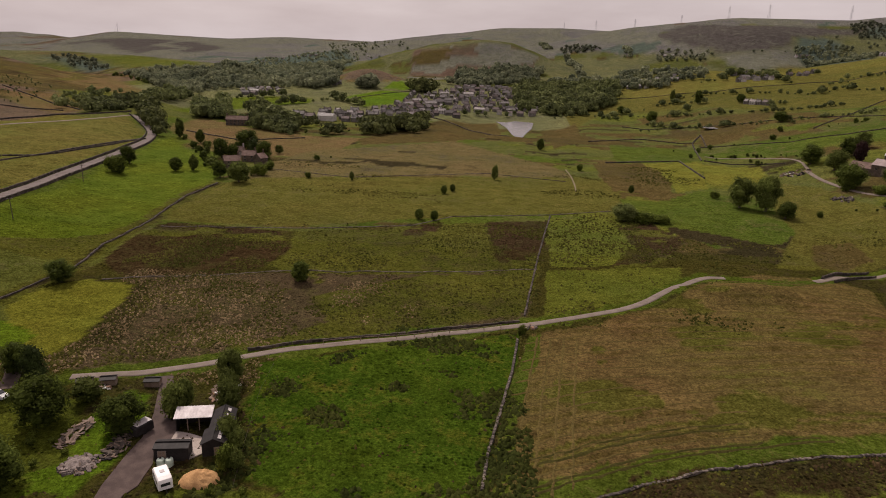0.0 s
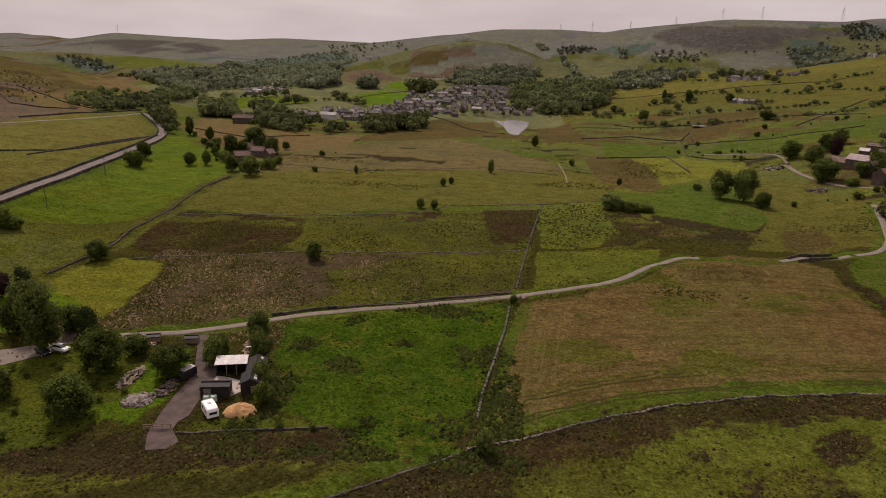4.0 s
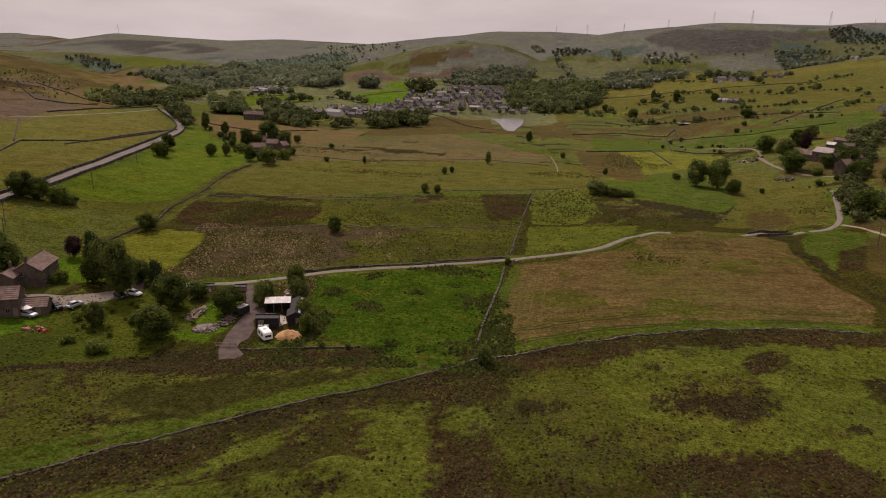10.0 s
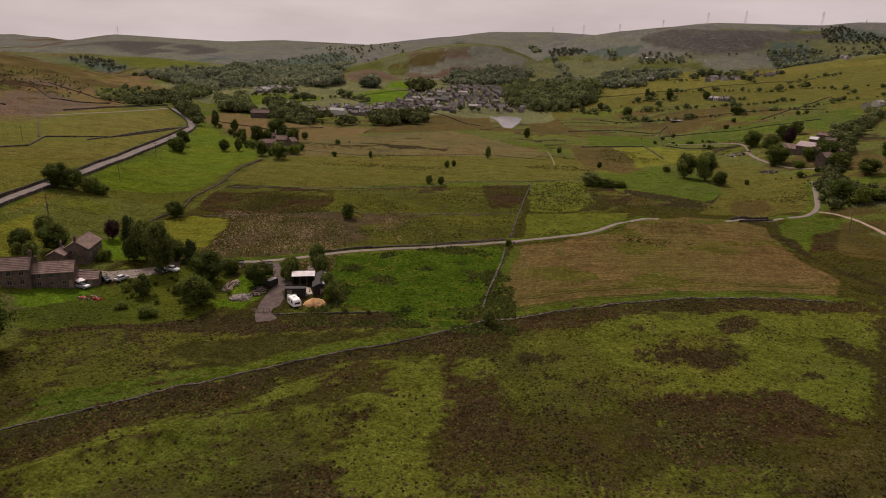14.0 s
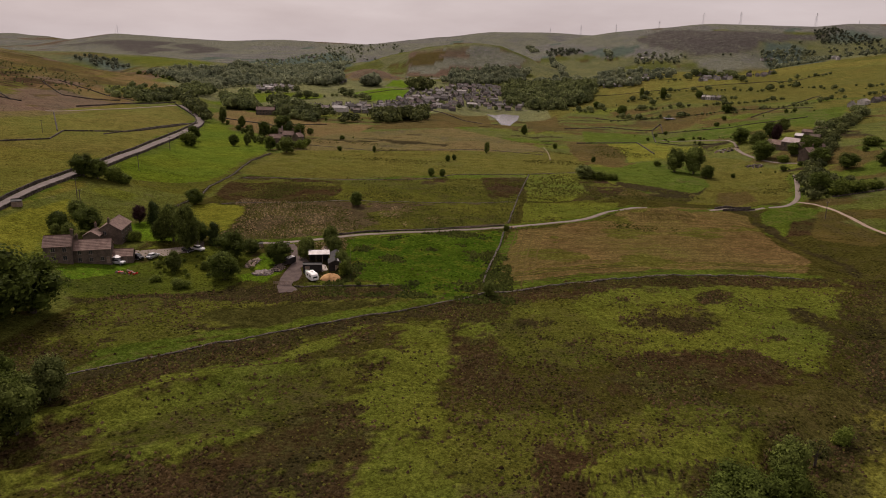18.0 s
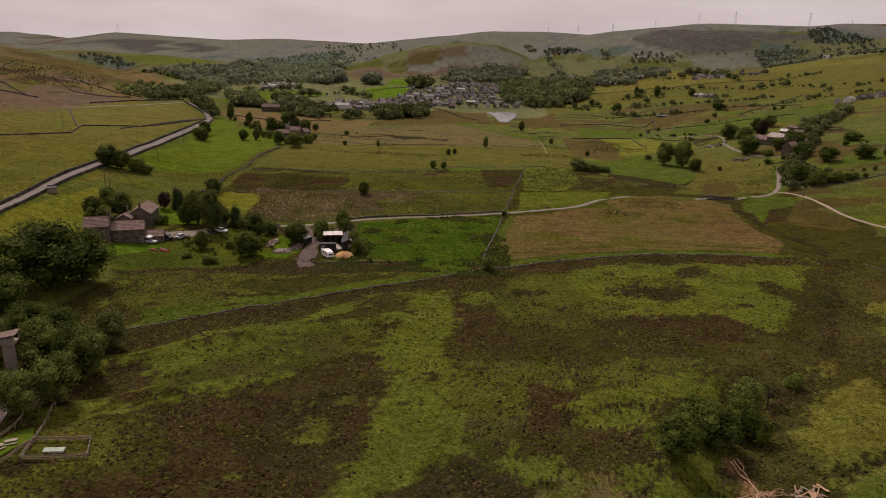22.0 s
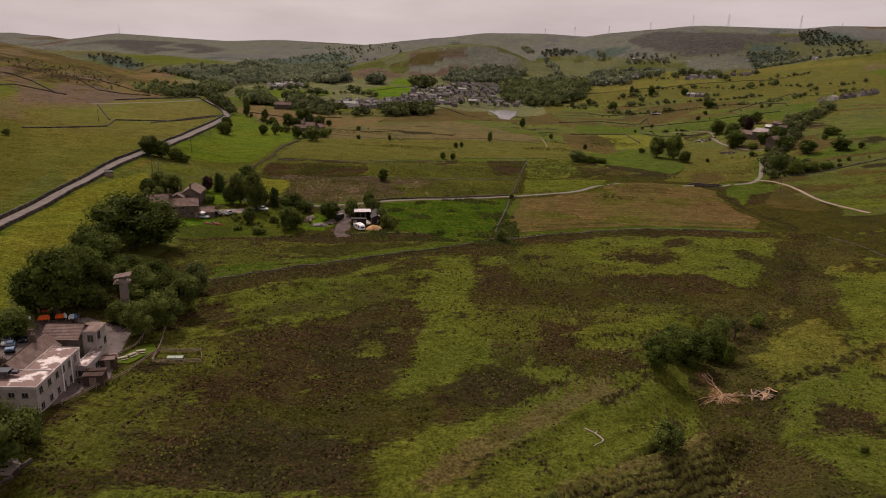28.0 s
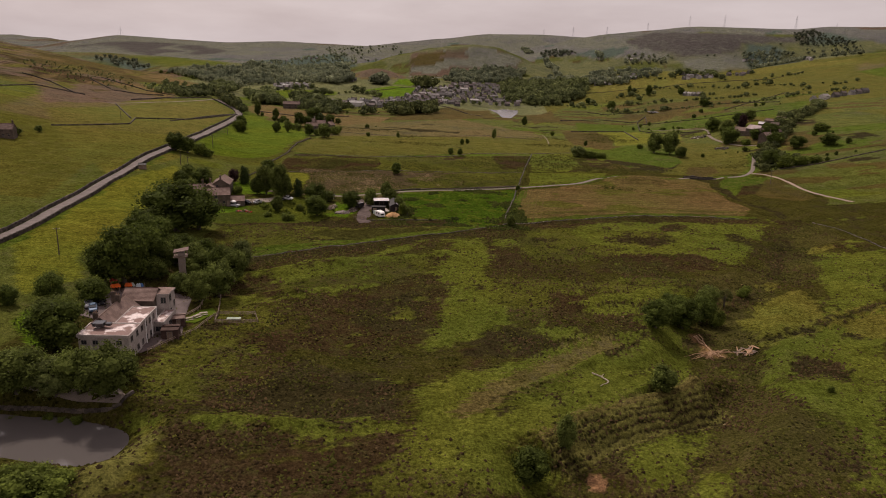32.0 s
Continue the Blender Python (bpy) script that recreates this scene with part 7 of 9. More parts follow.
# ---------------------------------------------------------------- woods and hedges in the distance
def leaf_cloud(spots, name, label, mat, seed, clumps=70):
    """Many distant trees as one mesh of leaf clumps round dense lumpy hearts: spots are x, y, height, width."""
    rng = np.random.default_rng(seed)
    spots = np.array(spots)
    m = len(spots)
    n = m * clumps
    base = surface(spots[:, 0], spots[:, 1])
    sp, z0 = np.repeat(spots, clumps, axis=0), np.repeat(base, clumps)
    d = rng.standard_normal((n, 3))
    d /= np.linalg.norm(d, axis=1)[:, None]
    d[:, 2] = np.where(d[:, 2] < -0.45, -d[:, 2], d[:, 2])
    ph = sp[:, 0] * 1.7 + sp[:, 1] * 2.3
    lump = 1 + 0.2 * np.sin(d[:, 0] * 4 + ph) * np.cos(d[:, 1] * 5 + ph * 0.7) + 0.1 * np.sin(d[:, 2] * 7 + ph)
    rad = rng.uniform(0.86, 1.05, n) * lump
    c = np.stack([sp[:, 0] + d[:, 0] * rad * sp[:, 3] * 0.47, sp[:, 1] + d[:, 1] * rad * sp[:, 3] * 0.47, z0 + sp[:, 2] * (0.5 + 0.48 * d[:, 2] * rad)], 1)
    nr = d + 0.32 * rng.standard_normal((n, 3))
    nr /= np.linalg.norm(nr, axis=1)[:, None]
    e1 = np.cross(nr, rng.standard_normal((n, 3)))
    e1 /= np.linalg.norm(e1, axis=1)[:, None] + 1e-9
    e2 = np.cross(nr, e1)
    s = (sp[:, 3] * rng.uniform(0.08, 0.16, n) * math.sqrt(60 / clumps))[:, None]
    V = np.stack([c - e1 * s - e2 * s * 0.4, c + e2 * s * 0.8 - e1 * s * 0.2 + nr * s * 0.3, c + e1 * s + e2 * s * 0.3, c - e2 * s * 0.8 + e1 * s * 0.1 - nr * s * 0.25], 1).reshape(-1, 3)
    # hearts: rings of six, three high, with a top
    a = np.arange(6) * math.pi / 3
    unit = np.array([(r * math.cos(w + k), r * math.sin(w + k), z) for k, (r, z) in enumerate(((0.55, -0.8), (0.95, -0.2), (0.8, 0.5), (0.3, 0.9))) for w in a])
    H = unit[None] * rng.uniform(0.78, 0.98, (m, 24, 1))
    H = np.stack([spots[:, None, 0] + H[..., 0] * spots[:, None, 3] * 0.42, spots[:, None, 1] + H[..., 1] * spots[:, None, 3] * 0.42, base[:, None] + spots[:, None, 2] * (0.48 + 0.42 * H[..., 2])], 2).reshape(-1, 3)
    quads = [(j * 6 + k, j * 6 + (k + 1) % 6, (j + 1) * 6 + (k + 1) % 6, (j + 1) * 6 + k) for j in range(3) for k in range(6)] + [(18, 19, 20, 21), (18, 21, 22, 23)]
    Q = (np.array(quads)[None] + 24 * np.arange(m)[:, None, None] + 4 * n).reshape(-1)
    q = n + m * len(quads)
    me = bpy.data.meshes.new(name)
    me.vertices.add(4 * n + 24 * m)
    me.vertices.foreach_set("co", np.concatenate([V, H]).ravel())
    me.loops.add(4 * q)
    me.loops.foreach_set("vertex_index", np.concatenate([np.arange(4 * n), Q]))
    me.polygons.add(q)
    me.polygons.foreach_set("loop_start", np.arange(q) * 4)
    me.update(calc_edges=True)
    me.materials.append(mat)
    return tagged(new(name, me), label, "woodland", kind="stuff")


WOOD_RNG = random.Random(31)


def hedgerow(line, gap, high, label, full):
    """A grown-out field hedge: bushes and small trees in broken runs."""
    run, spots = 0.5, []
    for p in resample(line, gap):
        run = min(1, max(0, run + WOOD_RNG.uniform(-0.4, 0.4)))
        if run < full:
            h = high * WOOD_RNG.choice((0.45, 0.6, 0.8, 1.0, 1.5)) * WOOD_RNG.uniform(0.8, 1.2)
            spots.append((p[0] + WOOD_RNG.uniform(-0.4, 0.4) * gap, p[1] + WOOD_RNG.uniform(-0.4, 0.4) * gap, h, h * WOOD_RNG.uniform(1.0, 1.5)))
    if spots:
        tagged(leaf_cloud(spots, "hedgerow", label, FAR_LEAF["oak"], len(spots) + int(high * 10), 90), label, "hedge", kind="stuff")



def wood(poly, gap, high, label, mat="oak", ragged=0.25, clumps=46, wide=1.0):
    xs, ys = [p[0] for p in poly], [p[1] for p in poly]
    far = math.hypot(sum(xs) / len(xs), sum(ys) / len(ys))
    clumps = 150 if far < 520 else 90 if far < 850 else 50 if far < 1150 else 28
    if far > 640:
        gap, wide = gap * 0.84, wide * 0.78
    spots = []
    y = min(ys)
    while y < max(ys):
        x = min(xs) + WOOD_RNG.uniform(0, gap)
        while x < max(xs):
            px, py = x + WOOD_RNG.uniform(-0.4, 0.4) * gap, y + WOOD_RNG.uniform(-0.4, 0.4) * gap
            if inside(poly, np.array([px]), np.array([py]))[0] and WOOD_RNG.random() > ragged:
                h = high * WOOD_RNG.choice((0.6, 0.8, 1.0, 1.0, 1.15, 1.4)) * WOOD_RNG.uniform(0.85, 1.15)
                spots.append((px, py, h, h * WOOD_RNG.uniform(1.15, 1.6) * wide))
            x += gap
        y += gap
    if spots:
        # woods past 870 m take the leaves with haze in their colour
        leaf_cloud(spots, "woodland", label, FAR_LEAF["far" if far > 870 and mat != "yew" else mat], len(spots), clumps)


def hedge(line, gap, low, high, skip=0.25):
    """Single bushes and small trees along a field edge."""
    run = 0.5
    for p in resample(line, gap * 0.75):
        run = min(1, max(0, run + WOOD_RNG.uniform(-0.45, 0.45)))
        if WOOD_RNG.random() < run * 1.1 - skip * 0.5 + 0.1:
            h = low * 0.5 + (high - low * 0.5) * WOOD_RNG.random() ** 1.8
            x, y = p[0] + WOOD_RNG.uniform(-0.8, 0.8) * gap, p[1] + WOOD_RNG.uniform(-0.5, 0.5) * gap
            plant("bush" if h < 4.5 else "oak", x, y, h, h * WOOD_RNG.uniform(0.9, 1.3), FARTREES[WOOD_RNG.randrange(8)])


wood([(-290.3, 642.4), (-273.6, 677.5), (-222.3, 565.1), (-248.5, 555)], 8, 8, "dark trees beside the stone hall", "oak")
wood([(-230.2, 626.5), (-176.6, 592.1), (-147.7, 496.4), (-188.7, 517.7)], 9, 9, "dark green wood beside the stone hall", "oak")
wood([(-110.6, 560.7), (-92.2, 594.1), (-62.5, 605.5), (-54.2, 542.9), (-99.5, 506.1)], 8, 8, "tall trees along the village edge", "ash")
wood([(151.6, 917.4), (201.6, 856.9), (197, 820.3), (145.8, 856.2)], 10, 7, "trees round the hill farm", "oak")
wood([(-761, 1106), (-699, 1092), (-620, 1041), (-578, 999), (-602, 979), (-694, 1055)], 13, 7, "dark plantation on the western spur", "yew", 0.25)
wood([(-439, 1078), (-656, 1839), (-592, 1846), (-572, 2020), (-439, 1980), (-392, 1920), (-286, 1312), (-392, 1397), (-405, 1096)], 18.0, 6.0, "distant woods up the valley", "oak", 0.5)
wood([(-597, 2384), (-270, 2017), (-165, 1292), (-320, 1798), (-443, 1811)], 30.0, 6.0, "scattered trees in the far valley", "oak", 0.5)
wood([(-520, 926), (-499, 965), (-442, 1008), (-422, 1044), (-361, 843), (-345, 770), (-362, 735), (-428, 815)], 9, 7.5, "dense woods filling the valley below the spur", "oak", 0.15)
wood([(-429, 1023), (-468, 1483), (-296, 1303), (-221, 931), (-224, 831), (-282, 851), (-344, 853), (-350, 803)], 12, 7.5, "dense green woodland across the valley floor", "oak", 0.15)
wood([(705, 1520), (759, 1552), (776, 1479), (810, 1428), (778, 1407), (688, 1436)], 11, 5.5, "dark plantation on the hill shoulder", "yew", 0.1)
wood([(519, 1320), (608, 1381), (659, 1363), (502, 989), (473, 1037), (527, 1273)], 11.2, 6.0, "woodland under the eastern hill", "oak", 0.2)
wood([(285, 1378), (320, 1382), (383, 1330), (384, 1285), (337, 1296), (290, 1340)], 12.8, 6.0, "trees round the hill hamlet", "oak", 0.3)
wood([(85, 1721), (111, 1603), (113, 1561), (93, 1574)], 9.8, 6.0, "small wood on the hill flank", "oak", 0.1)
wood([(126, 1561), (165, 1560), (218, 1500), (180, 1492), (130, 1508)], 9.8, 6.0, "small dark wood above the village", "yew", 0.1)
wood([(249, 1462), (260, 1438), (254, 1398), (235, 1402), (232, 1418), (245, 1409)], 9.8, 6.8, "line of trees down the hillside", "oak", 0.15)
wood([(131, 1472), (144, 1476), (145, 1193), (133, 1110), (125, 1155)], 12, 9, "trees in a fold above the village", "oak", 0.15)
wood([(443, 1326), (527, 1347), (514, 1303), (445, 1293)], 22.5, 5.2, "scattered trees below the heather slope", "oak", 0.4)
wood([(692, 1401), (813, 1403), (550, 907), (524, 968), (509, 996)], 19.5, 6.0, "trees and hedges on the far eastern slope", "oak", 0.4)
wood([(557, 1386), (672, 1441), (656, 1401), (575, 1370)], 30, 7, "thin wood along the heather slope", "ash", 0.5)
wood([(182, 1068), (210, 973), (273, 952), (250, 851), (209, 841), (162, 876), (141, 899)], 11, 7, "trees along the hillside houses", "oak", 0.3)
wood([(-68, 1171), (43, 1215), (69, 1178), (60, 1086), (-42, 946), (-71, 976)], 10, 9, "trees on the rise above the village", "oak", 0.25)
wood([(33, 1071), (79, 1008), (133, 901), (131, 803), (110, 757), (61, 715), (47, 730), (44, 886)], 8.5, 8, "dense wood beside the reservoir", "oak", 0.12)
wood([(70, 1089), (123, 1038), (153, 926), (139, 885), (75, 1015)], 12, 8, "wood above the reservoir", "oak", 0.2)
hedgerow([(147, 853), (227, 824), (324, 852), (322, 802)], 6, 5, "belt of trees above the tan pasture", 0.5)
hedgerow([(170, 744), (191, 721), (225, 689), (250, 689), (263, 651)], 5, 4, "hedge with trees round a hill farm", 0.7)
hedgerow([(136, 700), (170, 675), (202, 634), (234, 607), (271, 616), (343, 639), (442, 696)], 5, 3.2, "long hedge across the eastern slope", 0.55)
hedgerow([(128, 607), (146, 613), (175, 591), (204, 559), (241, 554), (282, 560), (330, 592), (402, 620)], 5, 3, "broken hedge along the green slope", 0.6)
hedgerow([(191, 753), (255, 741), (308, 703), (351, 741), (373, 690), (402, 706), (433, 705)], 6, 4, "hedge with trees on the upper slope", 0.55)
hedgerow([(397, 848), (432, 830)], 6, 4, "short hedge on the hill pasture", 0.6)
hedgerow([(376, 959), (425, 927)], 6, 5, "row of trees along the ridge", 0.8)
hedgerow([(138, 645), (152, 614), (174, 586)], 3.5, 3.4, "thick dark hedge in the wet pasture", 0.95)
hedgerow([(307, 504), (301, 474), (278, 444), (262, 436), (246, 425)], 4, 4, "trees lining the lane above the farm", 0.85)
hedgerow([(264, 867), (316, 899), (332, 830)], 6, 6, "trees round the hillside houses", 0.8)
hedgerow([(107, 703), (140, 727), (168, 736), (188, 738)], 5, 4, "hedge up from the reservoir", 0.5)
hedgerow([(60, 699), (93, 730), (122, 696)], 6, 4, "scrub trees below the wood", 0.6)
hedgerow([(321, 757), (357, 781), (401, 821), (435, 828), (463, 821)], 7, 4, "scattered trees on the hill pasture", 0.35)
hedgerow([(177, 679), (189, 693), (201, 706)], 5, 4, "hedge running uphill", 0.5)
hedgerow([(252, 664), (235, 588), (226, 541)], 5, 3.4, "hedge running down the slope", 0.6)
hedgerow([(-276, 602), (-248, 593), (-193, 529), (-143, 484)], 5, 5, "trees along the pasture edge", 0.5)
hedgerow([(-230, 697), (-208, 721), (-179, 752), (-140, 712)], 6, 6, "trees among the village gardens", 0.6)
hedgerow([(-302, 745), (-266, 748), (-237, 774)], 6, 5, "trees between the valley fields", 0.6)
hedgerow([(-355, 518), (-330, 508), (-306, 502)], 6, 5, "thorn trees at the hill foot", 0.5)
hedgerow([(-396, 596), (-378, 603), (-344, 566)], 6, 4, "thorn trees up the hill", 0.5)
hedge([(-531.2, 920.4), (-401.6, 791.3), (-378.7, 815.3)], 9, 3, 6)
hedge([(-103.5, 392.5), (-93.7, 408.1)], 6, 2, 4)
hedge([(-147.8, 508.3), (-106.7, 541.5)], 9, 3, 5)
hedge([(-311.2, 498.9), (-322, 547.9), (-322.9, 594.5)], 8, 4, 7)
hedge([(-140.3, 343.5), (-122.5, 324.7), (-127.8, 373.7), (-136.8, 410.1), (-156.7, 425), (-168.5, 421.9)], 6, 3, 6)
hedge([(-188.6, 330.8), (-184.7, 337.4)], 6, 3, 5)
hedge([(-147, 368.1), (-136.1, 352.6), (-133.5, 371.3)], 6, 4, 7)
hedge([(-217.3, 449.5), (-201.4, 449.6), (-177.8, 400.7), (-153.6, 349.4)], 6, 3, 6)
hedge([(-260.3, 179.9), (-250.7, 184), (-256.8, 206)], 6, 3, 5)
hedge([(229.9, 330.1), (253, 330.6)], 7, 2, 4)
hedge([(221.7, 287.4), (237.2, 297.8)], 6, 3, 5)
hedge([(187.9, 242.2), (212.2, 252.8)], 5, 2, 4)
wood([(-102.8, 103.1), (-92.6, 108), (-76.6, 111.2), (-64.9, 101.2), (-66, 88.8), (-79.7, 84.1), (-89.5, 84.7)], 3.6, 1.3, "rough bramble scrub below the farm", "bush", 0.42)
wood([(-48.1, 91.3), (-36.9, 93.1), (-22, 90.1), (-35.1, 87.4), (-46.5, 87.1)], 2.6, 1.0, "rough scrub edge below the yard", "bush", 0.5)
wood([(-126.2, 637.9), (-98.7, 749.8), (-66.4, 886.4), (35.6, 918.5), (41.5, 783.7), (30.1, 718.5), (-44, 683.6)], 17, 4.2, "garden trees among the village houses", "oak")
wood([(-519.1, 566), (-531.3, 655.5), (-468.4, 668.3), (-393.1, 601.5), (-359.5, 487.3), (-411.8, 481.4), (-465.4, 495.1)], 9, 1.5, "low shrubs scattered over the heath hill", "oak", 0.5)
wood([(-392.2, 586.6), (-381.1, 680.3), (-310.7, 504.4), (-330.4, 485.2)], 14, 5, "scattered trees on the heath hill's foot", "oak")
wood([(225.4, 398.5), (293.1, 476.8), (311.7, 487.9), (221.6, 363.8)], 5, 4, "hedge trees behind the east farm", "ash")
wood([(184.9, 304.7), (207.3, 338.3), (232.8, 377.2), (294.0, 473.1), (282.8, 442.3), (240.7, 383.2), (209.1, 327.5), (191.6, 299.5), (180.1, 265.9), (192.0, 266.0), (185.6, 253.7), (170.8, 245.1), (160.0, 236.9), (159.2, 245.0), (170.8, 278.5)], 4.2, 4.2, "trees and tall hedge along the lane to the farm", "ash", 0.15)
hedge([(187.9, 525.4), (231.2, 509.6), (283.8, 522.6)], 8, 2, 5)
wood([(-337, 545), (-302, 485), (-282, 505), (-299, 565), (-330, 615)], 7.5, 7, "trees crowding round the road bend", "oak", 0.2)
wood([(-302, 574), (-322, 700), (-352, 770), (-348, 690), (-322, 600)], 8, 7.5, "trees lining the road beyond the bend", "oak", 0.25)
wood([(-299.3, 561.4), (-288.2, 562.7), (-228.8, 461.7), (-227.1, 442.9), (-268.9, 500.7)], 7, 7, "trees lining the road above the bend", "ash")
wood([(-308.1, 682.4), (-280.3, 700.5), (-221.7, 562.6), (-261.9, 581.6)], 7, 8, "tall trees before the stone hall", "oak")
wood([(-247.3, 687.4), (-158.5, 542.2), (-144.6, 489.7), (-192.6, 529.2)], 7, 8, "dark trees beyond the stone hall", "oak")
wood([(-178, 868), (-158, 872), (-150, 846), (-170, 836)], 8, 12, "dark trees under the grassy knoll", "ash", 0.1)
wood([(-112, 868), (-86, 872), (-78, 846), (-104, 838)], 8, 12, "dark trees between lawn and village", "ash", 0.1)
wood([(-262, 930), (-222, 912), (-198, 860), (-222, 828), (-248, 850)], 9, 10, "trees on the flank of the grassy knoll", "oak", 0.2)
wood([(-160.2, 570.1), (-65, 644.2), (-52.8, 528.3), (-137.2, 485.6)], 24, 6, "trees in front of the village", "ash")
wood([(22.4, 911.3), (152.4, 908.2), (133.2, 772.9), (53.9, 710.6), (20.7, 769.4)], 8, 9, "dense wood between village and reservoir", "oak")
hedge([(165.8, 239.3), (181.5, 250.4), (193.8, 259.7), (210.2, 261.7), (222.8, 261.6)], 5, 3, 5)
hedge([(125.4, 490.2), (149.1, 499.7), (174.9, 501.3), (207, 484.9)], 9, 2, 4)
hedge([(131.5, 464.1), (153, 450.8), (174.3, 430.5)], 8, 2, 4)
hedge([(162.9, 310.5), (169.6, 307), (178.8, 309.3), (187.1, 315.7)], 4, 2, 4)
hedge([(147.1, 478.2), (164.1, 459.3), (184.3, 438.9)], 5, 2, 3)

# ---------------------------------------------------------------- rush and heather tufts on the rough ground
def tufts(name, label, mat, count, seed, area, size, weight):
    """Small clumps of bent blades, scattered where weight (of the cover there) allows."""
    rng = np.random.default_rng(seed)
    x, y = rng.uniform(area[0], area[2], count * 3), rng.uniform(area[1], area[3], count * 3)
    ix, iy = np.clip(np.searchsorted(GX, x) - 1, 0, NX - 2), np.clip(np.searchsorted(GY, y) - 1, 0, NY - 2)
    keep = (rng.random(len(x)) < weight(TUFTY[iy, ix], x, y)) & ~inside(YARD_EDGE, x, y) & (from_line(x, y, LANE_LINE)[0] > 2.0)
    x, y, ix, iy = x[keep][:count], y[keep][:count], ix[keep][:count], iy[keep][:count]
    n = len(x)
    fx, fy = (x - GX[ix]) / (GX[ix + 1] - GX[ix]), (y - GY[iy]) / (GY[iy + 1] - GY[iy])
    z = (ZGRID[iy, ix] * (1 - fx) + ZGRID[iy, ix + 1] * fx) * (1 - fy) + (ZGRID[iy + 1, ix] * (1 - fx) + ZGRID[iy + 1, ix + 1] * fx) * fy
    s = rng.uniform(size[0], size[1], n) * rng.uniform(0.7, 1.3, n)
    # each a low jagged dome: six points round a leaning top
    turn, V = rng.uniform(0, 6.283, n), []
    for k in range(6):
        w = turn + k * 1.0472
        r = s * rng.uniform(0.55, 1.25, n) * (1.0 if k % 2 else 0.75)
        V.append(np.stack([x + np.cos(w) * r, y + np.sin(w) * r, z + s * rng.uniform(-0.12, 0.12, n)], 1))
    V.append(np.stack([x + s * rng.uniform(-0.3, 0.3, n), y + s * rng.uniform(-0.3, 0.3, n), z + s * rng.uniform(0.7, 1.15, n)], 1))
    V = np.stack(V, 1).reshape(-1, 3)
    tri = np.array([(k, (k + 1) % 6, 6) for k in range(6)])
    loops = (tri[None] + 7 * np.arange(n)[:, None, None]).ravel()
    me = bpy.data.meshes.new(name)
    me.vertices.add(7 * n)
    me.vertices.foreach_set("co", V.ravel())
    me.loops.add(18 * n)
    me.loops.foreach_set("vertex_index", loops)
    me.polygons.add(6 * n)
    me.polygons.foreach_set("loop_start", np.arange(6 * n) * 3)
    me.update(calc_edges=True)
    me.materials.append(mat)
    return tagged(new(name, me), label, "grass", kind="stuff")


def clumped(seed, scale, lo, sharp=3.0):
    return lambda c, x, y: c * np.clip(0.35 + sharp * (rough_noise(x, y, scale, seed) - lo), 0.0, 1)


HEATH = shade("heather_tufts", (0.034, 0.024, 0.012), 0.95, 0, 0.3, 0.05, 2, 0, (0.056, 0.036, 0.018), 0.0, 0.45)
GRASSTUFT = shade("coarse_grass_tufts", (0.052, 0.052, 0.011), 0.95, 0, 0.3, 0.05, 2, 0, (0.075, 0.070, 0.016), 0.0, 0.3)
LUSHRUSH = shade("lush_rush", (0.020, 0.026, 0.007), 0.95, 0, 0.3, 0.05, 2, 0, (0.036, 0.040, 0.010), 0.0, 0.4)
tufts("rush_tuft", "dark green rush tufts in wet ground", TUFT, 34000, 3, (-125, -105, 130, 130), (0.2, 0.46), clumped(51, 9, 0.12))
tufts("heather_tuft", "brown heather tufts on the moor", HEATH, 44000, 4, (-125, -105, 130, 120), (0.2, 0.44), clumped(52, 12, 0.0))
tufts("grass_tuft", "olive coarse grass tufts", GRASSTUFT, 12000, 5, (-125, -105, 130, 130), (0.18, 0.36), lambda c, x, y: 0.1 + 0.5 * c)
tufts("rush_tuft", "dark rush tufts in the enclosed bog", TUFT, 24000, 6, (-112, 122, 60, 290), (0.22, 0.5), clumped(53, 10, -0.1))
tufts("rush_tuft", "dark rush clumps dotted over green pasture", TUFT, 1700, 11, (14, 166, 80, 290), (0.3, 0.62), lambda c, x, y: np.clip(3 * (rough_noise(x, y, 16, 66) - 0.12), 0, 1))
tufts("rush_tuft", "dark rushes along the valley's wet hollows", TUFT, 7000, 12, (-140, 230, 190, 420), (0.3, 0.7), lambda c, x, y: np.clip(4 * (rough_noise(x * 0.5, y, 22, 67) - 0.3), 0, 1))
tufts("dry_tuft", "bleached dry grass tufts in the rush field", DEADTUFT, 9000, 7, (-104, 124, 15, 190), (0.18, 0.4), lambda c, x, y: np.where(c > 0.25, 0.5, 0.0) * np.clip(rough_noise(x, y, 20, 61) * 1.8 + 0.4 - (x + 30) / 80 + (y - 170) / 90, 0, 1))
tufts("rush_tuft", "scattered dark rushes in the lush field", LUSHRUSH, 5200, 8, (-44, 76, 12, 160), (0.3, 0.7), lambda c, x, y: np.clip(5 * (rough_noise(x, y, 12, 62) - 0.22), 0, 1) * np.where((x > -43 + (y - 90) * 0.05) & (y > 80), 1, 0))
tufts("dry_tuft", "bleached dry tufts on the moor", DEADTUFT, 350, 9, (-125, -100, 125, 110), (0.16, 0.34), lambda c, x, y: np.where(c > 0.6, 0.3, 0.0) * (rough_noise(x, y, 18, 63) > 0.2))

